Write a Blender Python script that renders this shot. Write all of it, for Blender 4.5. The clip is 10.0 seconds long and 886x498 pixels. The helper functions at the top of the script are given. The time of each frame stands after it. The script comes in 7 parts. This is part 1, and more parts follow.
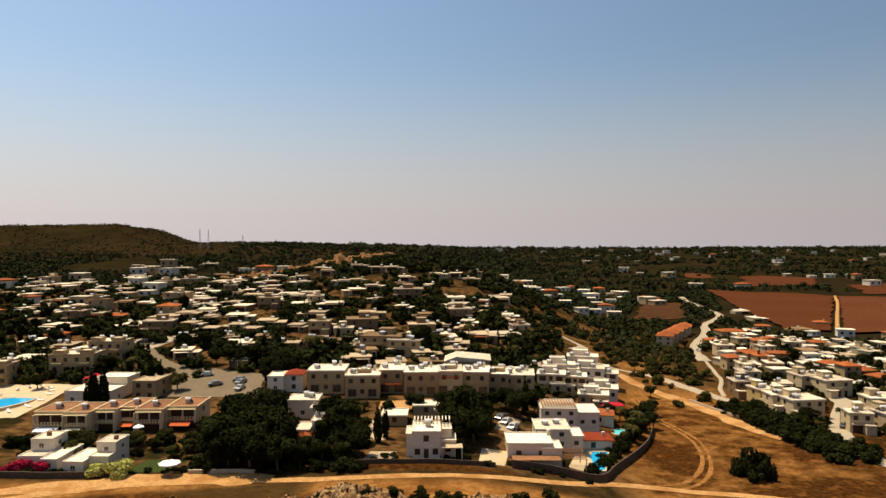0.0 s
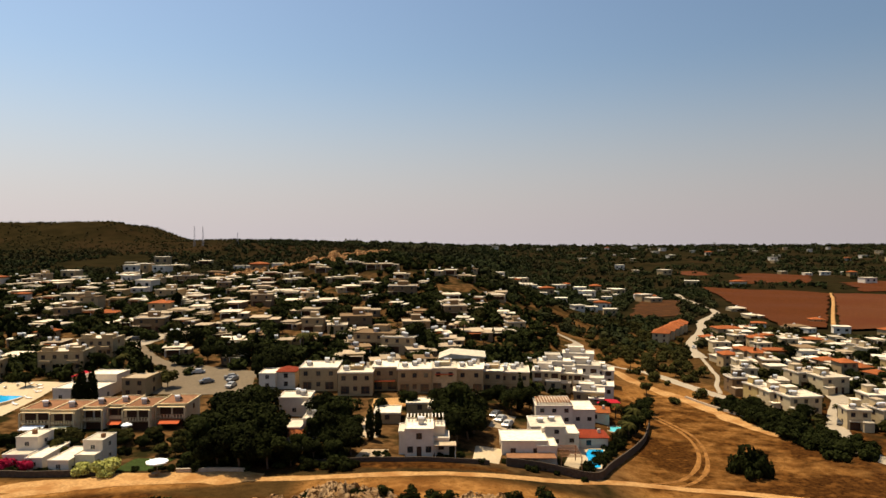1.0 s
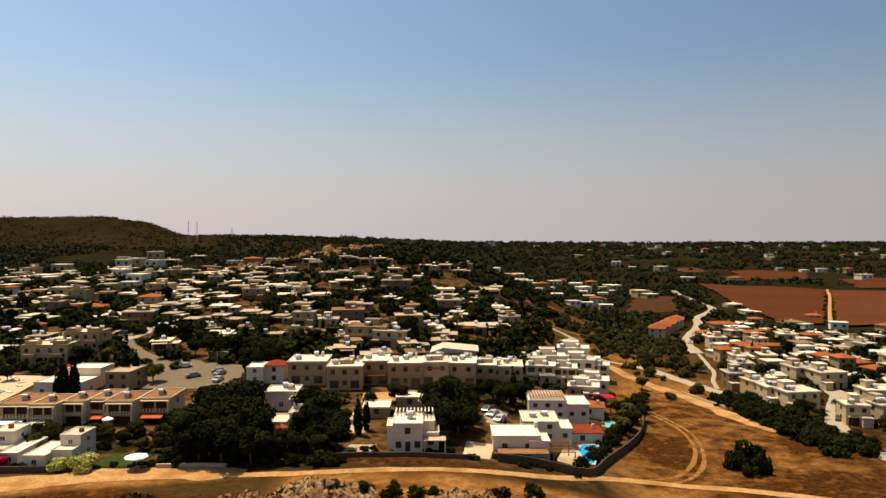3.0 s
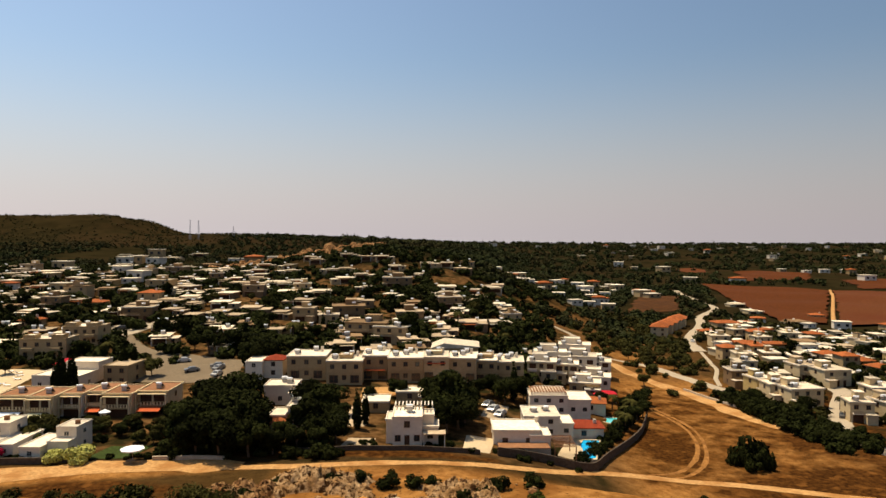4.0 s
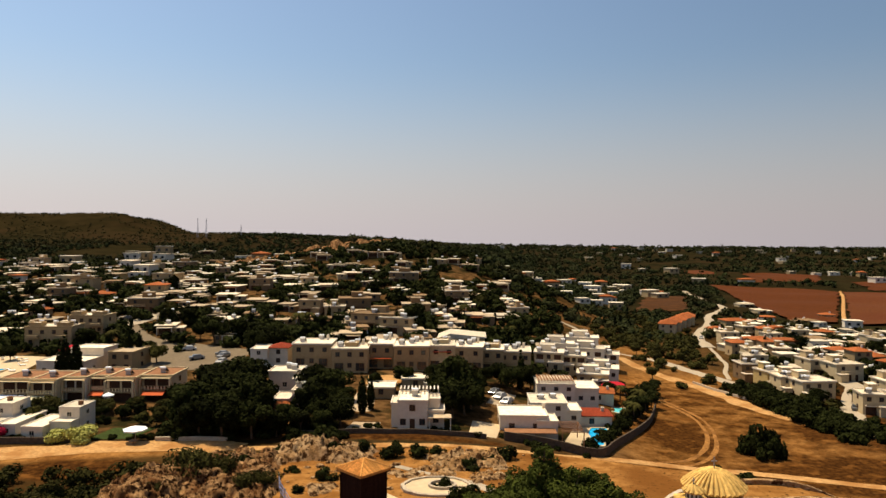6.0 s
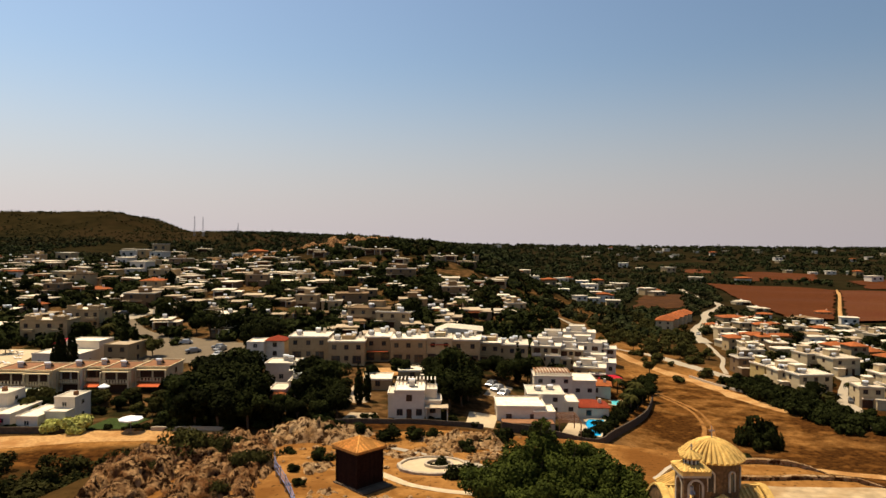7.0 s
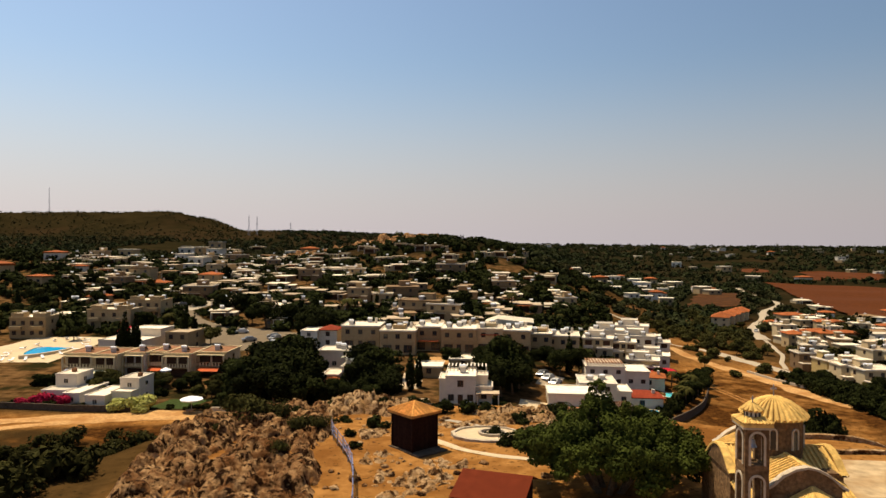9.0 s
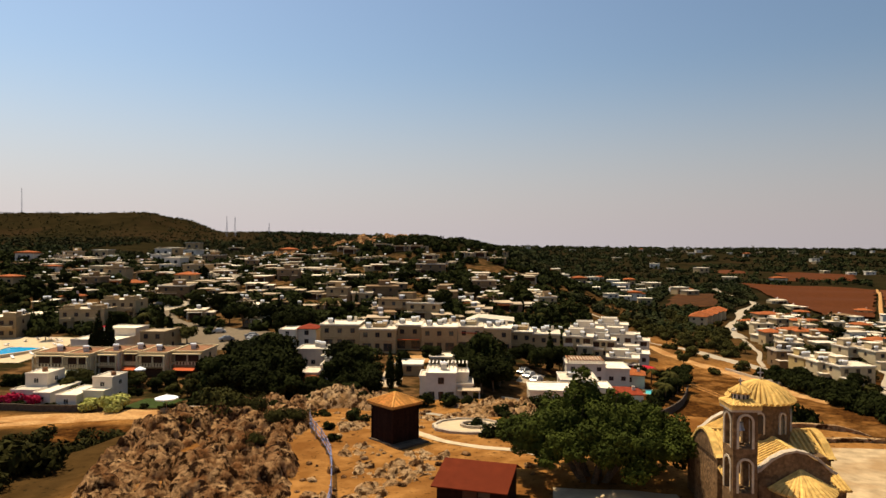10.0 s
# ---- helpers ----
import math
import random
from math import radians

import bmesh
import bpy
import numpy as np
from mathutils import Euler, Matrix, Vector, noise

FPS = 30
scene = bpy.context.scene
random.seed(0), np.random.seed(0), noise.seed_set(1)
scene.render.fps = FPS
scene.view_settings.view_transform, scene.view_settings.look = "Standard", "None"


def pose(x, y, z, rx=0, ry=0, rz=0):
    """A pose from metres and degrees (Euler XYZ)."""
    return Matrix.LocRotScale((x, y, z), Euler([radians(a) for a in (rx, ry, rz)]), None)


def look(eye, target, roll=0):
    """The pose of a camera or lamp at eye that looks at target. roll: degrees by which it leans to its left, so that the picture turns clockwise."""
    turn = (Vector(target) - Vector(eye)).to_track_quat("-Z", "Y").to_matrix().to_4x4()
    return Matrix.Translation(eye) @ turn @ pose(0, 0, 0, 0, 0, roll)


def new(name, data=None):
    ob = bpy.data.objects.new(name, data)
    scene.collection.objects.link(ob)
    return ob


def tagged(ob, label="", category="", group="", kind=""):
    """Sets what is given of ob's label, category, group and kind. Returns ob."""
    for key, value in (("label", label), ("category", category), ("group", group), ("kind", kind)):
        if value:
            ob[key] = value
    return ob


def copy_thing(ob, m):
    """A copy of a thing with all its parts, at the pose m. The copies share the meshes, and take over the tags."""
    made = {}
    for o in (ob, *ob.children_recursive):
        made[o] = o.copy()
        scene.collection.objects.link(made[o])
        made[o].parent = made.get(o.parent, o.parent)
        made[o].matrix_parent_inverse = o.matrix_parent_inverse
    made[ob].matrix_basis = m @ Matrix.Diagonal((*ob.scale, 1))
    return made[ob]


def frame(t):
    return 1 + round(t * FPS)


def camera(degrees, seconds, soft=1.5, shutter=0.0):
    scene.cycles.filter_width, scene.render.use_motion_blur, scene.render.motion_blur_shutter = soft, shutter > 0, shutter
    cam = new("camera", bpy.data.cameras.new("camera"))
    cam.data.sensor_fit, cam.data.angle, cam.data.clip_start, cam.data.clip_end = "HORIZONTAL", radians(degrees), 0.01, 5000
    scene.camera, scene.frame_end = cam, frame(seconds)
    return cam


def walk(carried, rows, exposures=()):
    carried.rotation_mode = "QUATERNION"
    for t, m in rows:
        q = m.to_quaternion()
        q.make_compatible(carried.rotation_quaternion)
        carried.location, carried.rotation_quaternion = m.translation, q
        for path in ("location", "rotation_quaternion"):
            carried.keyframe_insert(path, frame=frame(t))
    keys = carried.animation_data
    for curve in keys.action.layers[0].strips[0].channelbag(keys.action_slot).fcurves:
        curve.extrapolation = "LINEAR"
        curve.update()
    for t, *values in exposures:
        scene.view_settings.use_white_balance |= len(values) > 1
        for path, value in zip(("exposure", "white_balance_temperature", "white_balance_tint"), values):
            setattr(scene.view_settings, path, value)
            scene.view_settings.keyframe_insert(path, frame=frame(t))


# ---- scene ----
cam = camera(66.1, 10.0, soft=1.5)
PATH = [
    (0, (0.894, -5.113, 49.335), (0.917, -3.114, 49.317), -0.2),
    (0.5, (1.133, -3.876, 48.979), (1.161, -1.877, 48.96), -0.2),
    (1, (1.543, -2.82, 48.634), (1.577, -0.82, 48.61), -0.2),
    (1.5, (1.928, -1.689, 48.253), (1.965, 0.311, 48.225), -0.2),
    (2, (2.314, -0.502, 47.945), (2.353, 1.497, 47.914), -0.2),
    (2.5, (2.667, 0.451, 47.619), (2.71, 2.45, 47.586), -0.1),
    (4, (3.396, 2.579, 45.29), (3.433, 4.578, 45.259), 0.1),
    (4.5, (3.11, 3.333, 44.21), (3.133, 5.333, 44.181), 0.2),
    (5, (3.074, 3.989, 43.148), (3.084, 5.989, 43.122), 0.2),
    (5.5, (3.361, 4.097, 42.128), (3.372, 6.097, 42.105), 0.3),
    (7, (3.616, 4.38, 39.181), (3.64, 6.38, 39.159), 0.4),
    (7.5, (3.533, 4.568, 38.205), (3.553, 6.568, 38.183), 0.5),
    (8, (3.413, 3.943, 37.506), (3.340, 5.942, 37.484), 0.2),
    (8.5, (3.255, 3.302, 37.079), (3.116, 5.296, 37.055), 0.1),
    (9, (3.202, 3.828, 36.422), (3.083, 5.824, 36.401), 0.3),
    (9.5, (3.143, 4.702, 35.687), (3.076, 6.701, 35.669), 0.3),
    (10, (3.039, 4.954, 35.197), (2.979, 6.953, 35.183), 0.3),
]
walk(cam, [(t, look(eye, target, roll)) for t, eye, target, roll in PATH], exposures=[(0, 0.68), (10, 0.68)])

# ---------------------------------------------------------------- light
SUN_EL, SUN_AZ = 67.0, 50.0     # degrees above the horizon; degrees west of the view axis
world = bpy.data.worlds.new("world")
scene.world = world
world.use_nodes = True
nt = world.node_tree
sky = nt.nodes.new("ShaderNodeTexSky")
sky.sky_type, sky.sun_disc = "NISHITA", False
sky.sun_elevation, sky.sun_rotation = radians(SUN_EL), radians(-SUN_AZ)
sky.altitude, sky.air_density, sky.dust_density, sky.ozone_density = 50, 1.3, 1.6, 3.2
# summer haze thickens toward the horizon
coord, axis, rise, haze = (nt.nodes.new(n) for n in ("ShaderNodeTexCoord", "ShaderNodeSeparateXYZ", "ShaderNodeMapRange", "ShaderNodeMix"))
haze.data_type, rise.interpolation_type = "RGBA", "SMOOTHSTEP"
rise.inputs[1].default_value, rise.inputs[2].default_value, rise.inputs[3].default_value, rise.inputs[4].default_value = -0.02, 0.27, 0.9, 0.0
haze.inputs[7].default_value = (5.7, 5.1, 5.25, 1)
nt.links.new(coord.outputs["Generated"], axis.inputs[0])
nt.links.new(axis.outputs[2], rise.inputs[0])
nt.links.new(rise.outputs[0], haze.inputs[0])
nt.links.new(sky.outputs[0], haze.inputs[6])
# the sky is brighter on the sun's side
side, tone = nt.nodes.new("ShaderNodeMapRange"), nt.nodes.new("ShaderNodeHueSaturation")
side.inputs[1].default_value, side.inputs[2].default_value, side.inputs[3].default_value, side.inputs[4].default_value = -0.7, 0.7, 1.20, 0.76
nt.links.new(axis.outputs[0], side.inputs[0])
nt.links.new(side.outputs[0], tone.inputs["Value"])
nt.links.new(haze.outputs[2], tone.inputs["Color"])
nt.links.new(tone.outputs[0], nt.nodes["Background"].inputs[0])
nt.nodes["Background"].inputs[1].default_value = 0.066
sun = new("sun", bpy.data.lights.new("sun", "SUN"))
sun.data.energy, sun.data.angle, sun.data.color = 4.2, radians(0.5), (1.0, 0.85, 0.62)
sun.matrix_world = look((0, 0, 200), (200 * math.sin(radians(SUN_AZ)) * math.cos(radians(SUN_EL)),
                                     -200 * math.cos(radians(SUN_AZ)) * math.cos(radians(SUN_EL)), 200 - 200 * math.sin(radians(SUN_EL))))


# ---------------------------------------------------------------- materials
def material(name, colour, rough=0.85, vary=0.25, grain=1.5, stains=0.15, bump=0.3, metal=0.0, piece=0.0, second=None, spec=0.04, island=0.0):
    """A surface with grain (metres), larger stains, relief and a change from piece to piece. second: the stains' own colour."""
    m = bpy.data.materials.new(name)
    m.use_nodes = True
    t = m.node_tree
    out = t.nodes["Principled BSDF"]
    out.inputs["Roughness"].default_value, out.inputs["Metallic"].default_value = rough, metal
    out.inputs["Specular IOR Level"].default_value = spec
    geo = t.nodes.new("ShaderNodeNewGeometry")
    fine, wide = t.nodes.new("ShaderNodeTexNoise"), t.nodes.new("ShaderNodeTexNoise")
    fine.inputs["Scale"].default_value, fine.inputs["Detail"].default_value = 1 / grain, 6
    wide.inputs["Scale"].default_value, wide.inputs["Detail"].default_value = stains, 4
    for n in (fine, wide):
        t.links.new(geo.outputs["Position"], n.inputs["Vector"])
    ramp = t.nodes.new("ShaderNodeValToRGB")
    lo, hi = [max(0.0, c * (1 - vary)) for c in colour], [min(1.0, c * (1 + vary)) for c in colour]
    ramp.color_ramp.elements[0].position, ramp.color_ramp.elements[1].position = 0.32, 0.68
    ramp.color_ramp.elements[0].color, ramp.color_ramp.elements[1].color = (*lo, 1), (*hi, 1)
    t.links.new(fine.outputs[0], ramp.inputs[0])
    mix = t.nodes.new("ShaderNodeMix")
    mix.data_type = "RGBA"
    step = t.nodes.new("ShaderNodeMapRange")
    step.inputs[1].default_value, step.inputs[2].default_value = 0.48, 0.66
    step.inputs[4].default_value = 0.75
    t.links.new(wide.outputs[0], step.inputs[0])
    t.links.new(step.outputs[0], mix.inputs[0])
    t.links.new(ramp.outputs[0], mix.inputs[6])
    mix.inputs[7].default_value = (*(second or [c * (1 - 0.8 * vary) for c in colour]), 1)
    last = mix.outputs[2]
    if piece:
        info, hsv = t.nodes.new("ShaderNodeObjectInfo"), t.nodes.new("ShaderNodeHueSaturation")
        rng = t.nodes.new("ShaderNodeMapRange")
        rng.inputs[3].default_value, rng.inputs[4].default_value = 1 - piece, 1 + piece
        t.links.new(info.outputs["Random"], rng.inputs[0])
        t.links.new(rng.outputs[0], hsv.inputs["Value"])
        t.links.new(last, hsv.inputs["Color"])
        last = hsv.outputs[0]
    if island:
        hsv, rng = t.nodes.new("ShaderNodeHueSaturation"), t.nodes.new("ShaderNodeMapRange")
        rng.inputs[3].default_value, rng.inputs[4].default_value = 1 - island, 1 + island
        t.links.new(geo.outputs["Random Per Island"], rng.inputs[0])
        t.links.new(rng.outputs[0], hsv.inputs["Value"])
        t.links.new(last, hsv.inputs["Color"])
        last = hsv.outputs[0]
    t.links.new(last, out.inputs["Base Color"])
    if bump:
        b = t.nodes.new("ShaderNodeBump")
        b.inputs["Strength"].default_value, b.inputs["Distance"].default_value = bump, 0.3 * grain
        t.links.new(fine.outputs[0], b.inputs["Height"])
        t.links.new(b.outputs[0], out.inputs["Normal"])
    return m


WHITE = material("white_paint", (0.62, 0.535, 0.415), 0.8, 0.06, 0.8, 0.3, 0.1, piece=0.06)
CREAM = material("cream_render", (0.36, 0.25, 0.125), 0.9, 0.1, 0.7, 0.25, 0.15, piece=0.15)
TAN = material("tan_render", (0.20, 0.126, 0.064), 0.9, 0.12, 0.7, 0.25, 0.15, piece=0.2)
YELLOW = material("yellow_render", (0.42, 0.30, 0.12), 0.9, 0.1, 0.7, 0.25, 0.15, piece=0.1)
ROOF = material("pale_flat_roof", (0.66, 0.56, 0.41), 0.9, 0.2, 0.9, 0.35, 0.15, piece=0.28)
ROOF_TOWN = material("weathered_flat_roof", (0.56, 0.46, 0.325), 0.9, 0.3, 0.9, 0.35, 0.15, piece=0.38)
ROOF_TAN = material("sandy_flat_roof", (0.38, 0.285, 0.18), 0.9, 0.2, 0.9, 0.35, 0.15, piece=0.2)
BROWN = material("brown_parapet", (0.22, 0.105, 0.05), 0.9, 0.2, 0.6, 0.3, 0.2, piece=0.15)
TILE = material("terracotta_tile", (0.29, 0.085, 0.026), 0.85, 0.3, 0.4, 0.4, 0.3, piece=0.15)
TILE_RED = material("red_tile", (0.20, 0.035, 0.015), 0.85, 0.25, 0.4, 0.4, 0.3, piece=0.15)
GLASS = material("dark_window_glass", (0.025, 0.028, 0.03), 0.12, 0.2, 1.0, 0.5, 0.0, spec=0.5)
PALE = material("pale_cream_render", (0.44, 0.335, 0.19), 0.9, 0.1, 0.7, 0.25, 0.15, piece=0.12)
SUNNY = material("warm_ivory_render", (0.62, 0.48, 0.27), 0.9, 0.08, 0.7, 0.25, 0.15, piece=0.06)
FRAME = material("brown_window_frame", (0.12, 0.06, 0.03), 0.6, 0.2, 0.5, 0.5, 0.0)
# door wood, and the dark sheets that stand for shade in openings
DOOR_AND_SHADE = material("dark_door_wood_and_recess_shade", (0.07, 0.035, 0.02), 0.7, 0.2, 0.3, 0.5, 0.0)
TANK = material("white_tank_enamel", (0.85, 0.85, 0.84), 0.35, 0.05, 1.0, 0.5, 0.0)
PANEL = material("solar_panel_glass", (0.02, 0.025, 0.04), 0.2, 0.2, 1.0, 0.5, 0.0, spec=0.6)
STEEL = material("grey_steel", (0.35, 0.35, 0.36), 0.45, 0.15, 0.5, 0.5, 0.0, metal=0.8)
ASPHALT = material("sun_bleached_asphalt", (0.16, 0.12, 0.075), 0.95, 0.15, 0.7, 0.2, 0.1)
PALE_ROAD = material("pale_concrete_road", (0.34, 0.275, 0.19), 0.95, 0.12, 0.8, 0.15, 0.1)
TRACK = material("sandy_track", (0.40, 0.22, 0.08), 0.95, 0.25, 0.6, 0.2, 0.3, second=(0.26, 0.11, 0.028))
RUT = material("trodden_earth", (0.24, 0.108, 0.028), 0.95, 0.35, 0.6, 0.3, 0.3, second=(0.12, 0.05, 0.013))
YARD = material("sandy_worn_paving", (0.38, 0.27, 0.145), 0.9, 0.25, 0.9, 0.3, 0.15, second=(0.26, 0.15, 0.06))
PAVING = material("pool_paving", (0.50, 0.38, 0.23), 0.9, 0.12, 0.5, 0.3, 0.1)
RED_SOIL = material("ploughed_red_soil", (0.074, 0.021, 0.004), 0.95, 0.3, 2.0, 0.02, 0.3, second=(0.07, 0.021, 0.006))
ORANGE_SOIL = material("orange_soil", (0.088, 0.028, 0.008), 0.95, 0.25, 2.0, 0.02, 0.3, second=(0.08, 0.020, 0.006))
DRY = material("dry_brown_grass", (0.046, 0.018, 0.005), 0.95, 0.45, 0.5, 0.15, 0.5, second=(0.085, 0.034, 0.008))
LAWN = material("garden_lawn", (0.034, 0.048, 0.011), 0.95, 0.3, 0.4, 0.3, 0.4)
WATER = material("pool_water", (0.015, 0.38, 0.72), 0.06, 0.15, 1.2, 0.4, 0.05, spec=0.5)
AQUA = material("aqua_pool_water", (0.10, 0.52, 0.55), 0.06, 0.15, 1.2, 0.4, 0.05, spec=0.5)
LEAF = material("dark_foliage", (0.015, 0.017, 0.004), 0.9, 0.6, 0.8, 0.25, 0.0, piece=0.4, spec=0.02)
LEAF_FRESH = material("fresh_foliage", (0.033, 0.039, 0.006), 0.85, 0.5, 0.7, 0.3, 0.0, piece=0.2, second=(0.016, 0.021, 0.004), spec=0.03)
LEAF_OLIVE = material("olive_foliage", (0.040, 0.036, 0.009), 0.9, 0.5, 0.6, 0.25, 0.0, piece=0.35, spec=0.02)
LEAF_PALE = material("yellow_flowering_foliage", (0.38, 0.36, 0.09), 0.8, 0.3, 0.5, 0.6, 0.0)
FLOWER = material("magenta_bougainvillea", (0.30, 0.010, 0.035), 0.8, 0.4, 0.5, 0.6, 0.0)
WOODS = material("far_woodland", (0.022, 0.026, 0.008), 0.95, 0.5, 8.0, 0.012, 0.0, second=(0.038, 0.029, 0.010))
BARK = material("bark", (0.10, 0.065, 0.04), 0.95, 0.3, 0.15, 1.0, 0.4)
STONE = material("church_rubble_stone", (0.15, 0.088, 0.042), 0.95, 0.45, 0.22, 0.8, 0.6, piece=0.2)
STONE_PALE = material("pale_dressed_stone", (0.42, 0.34, 0.24), 0.9, 0.2, 0.25, 0.8, 0.3)
CHURCH_TILE = material("ochre_barrel_tile", (0.58, 0.36, 0.105), 0.9, 0.25, 0.25, 0.8, 0.2, piece=0.22)
TIMBER = material("dark_stained_boards", (0.020, 0.008, 0.005), 0.75, 0.3, 0.2, 0.8, 0.2, piece=0.2)
HUT_TILE = material("orange_hut_tile", (0.55, 0.25, 0.062), 0.85, 0.25, 0.2, 0.8, 0.2, piece=0.25)
SHED_ROOF = material("rust_red_sheet_roof", (0.11, 0.020, 0.007), 0.9, 0.12, 0.5, 0.5, 0.05)
CANVAS = material("white_canvas", (0.85, 0.85, 0.83), 0.9, 0.04, 0.6, 0.5, 0.0)
RED_CANVAS = material("red_awning_cloth", (0.42, 0.02, 0.03), 0.9, 0.12, 0.6, 0.5, 0.0)
RUST_CANVAS = material("rust_awning_cloth", (0.46, 0.10, 0.035), 0.9, 0.12, 0.6, 0.5, 0.0)
PALE_CANVAS = material("lemon_awning_cloth", (0.66, 0.60, 0.36), 0.9, 0.1, 0.6, 0.5, 0.0)
WALL_GREY = material("grey_garden_wall", (0.085, 0.062, 0.042), 0.95, 0.25, 0.5, 0.3, 0.3)
BLUE_NET = material("blue_fence_net", (0.16, 0.18, 0.30), 0.8, 0.2, 0.5, 0.5, 0.0)
CAR_PAINT = material("car_paint", (0.30, 0.29, 0.27), 0.25, 0.05, 1.0, 0.5, 0.0, piece=0.9, spec=0.5)
TYRE = material("tyre_rubber", (0.02, 0.02, 0.02), 0.9, 0.1, 0.5, 0.5, 0.0)


# ---------------------------------------------------------------- building blocks
NORTH = 0.8      # metres to one unit of northing on the plan; eastings and heights are metres


def smooth(a):
    a = min(1.0, max(0.0, a))
    return a * a * (3 - 2 * a)


def bump(x, y, cx, cy, rx, ry):
    return math.exp(-((x - cx) / rx) ** 2 - ((y - cy) / ry) ** 2)


def ground_z(x, y):
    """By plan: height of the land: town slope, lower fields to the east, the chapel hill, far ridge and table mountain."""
    west = 5 + 15 * smooth((y - 150) / 370) + 6 * smooth((-x - 90) / 200) * smooth((y - 260) / 200)
    east = -4 - 8 * smooth((y - 300) / 350) + 27 * smooth((y - 900) / 3000)
    s = smooth(x / (60 + 0.2 * max(0.0, y - 170)))
    z = west * (1 - s) + east * s
    z += 16 * bump(x, y, -45, 620, 70, 90) + 9 * bump(x, y, 30, 560, 80, 60)
    z += 23 * smooth((y - 640) / 500) * smooth((240 - x) / 420) * (1 - 0.55 * smooth((y - 1350) / 1200))
    z += 25 * smooth((y - 960) / 190) * smooth((-x - 350 - 0.1 * (y - 1190)) / 80) * (1 - smooth((y - 1290) / 260))
    u, v = (x - 8) / (46 if x > 8 else 42), (y - 40) / (62 if x > 8 else 64)
    d = math.hypot(u, v) if x > 8 else (u ** 4 + v ** 4) ** 0.25
    w = 1 - smooth((d - 0.90) / max(0.2, 0.42 - 0.22 * min(0.0, u) ** 2))
    top = 19.2 - 0.9 * smooth((y - 80) / 14) - 1.2 * smooth((-x - 17) / 10)
    return z * (1 - w) + top * w


def land(x, y):
    """The land with its small unevenness."""
    a = 0.5 + 0.004 * max(0.0, y - 300)
    f = 0.05 if y < 500 else 0.012
    return ground_z(x, y) + min(a, 5.0) * noise.noise((x * f, y * f, 0.3)) + 0.12 * noise.noise((x * 0.35, y * 0.35, 4.1))


def part(name, bm, mat, parent=None, label=""):
    """Links a bmesh, or a mesh that is shared, as one mesh object under a thing or part."""
    if isinstance(bm, bpy.types.Mesh):
        me = bm
    else:
        me = bpy.data.meshes.new(name)
        bm.to_mesh(me)
        bm.free()
    if mat and not me.materials:
        me.materials.append(mat)
    ob = new(name, me)
    ob.parent = parent
    return tagged(ob, label)


def thing(name, x, y, z, rz=0.0, label="", category="", group="", kind=""):
    ob = new(name)
    ob.empty_display_size = 0.3
    ob.matrix_basis = pose(x, y * NORTH, z, 0, 0, rz)
    return tagged(ob, label, category, group, kind)


def mesh(name, verts, faces, mat, shade=False):
    me = bpy.data.meshes.new(name)
    me.from_pydata(verts, [], faces)
    if shade:
        me.polygons.foreach_set("use_smooth", [True] * len(me.polygons))
    me.materials.append(mat)
    me.update()
    return me


def add_box(bm, x0, x1, y0, y1, z0, z1):
    v = [bm.verts.new((x, y, z)) for z in (z0, z1) for x, y in ((x0, y0), (x1, y0), (x1, y1), (x0, y1))]
    for f in ((3, 2, 1, 0), (4, 5, 6, 7), (0, 1, 5, 4), (1, 2, 6, 5), (2, 3, 7, 6), (3, 0, 4, 7)):
        bm.faces.new([v[i] for i in f])
    return bm


def box(x0, x1, y0, y1, z0, z1, bevel=0.0):
    bm = add_box(bmesh.new(), x0, x1, y0, y1, z0, z1)
    if bevel:
        bmesh.ops.bevel(bm, geom=bm.edges[:], offset=bevel, segments=2, affect="EDGES")
    return bm


def tube(bm, a, b, r0, r1=None, n=8):
    """A tapered round bar from a to b."""
    a, b, r1 = Vector(a), Vector(b), r0 if r1 is None else r1
    q = (b - a).to_track_quat("Z", "Y")
    rings = [[bm.verts.new(p + q @ Vector((r * math.cos(6.28319 * i / n), r * math.sin(6.28319 * i / n), 0))) for i in range(n)] for p, r in ((a, r0), (b, r1))]
    for i in range(n):
        bm.faces.new((rings[0][i], rings[0][(i + 1) % n], rings[1][(i + 1) % n], rings[1][i]))
    bm.faces.new(rings[0][::-1])
    bm.faces.new(rings[1])
    return bm


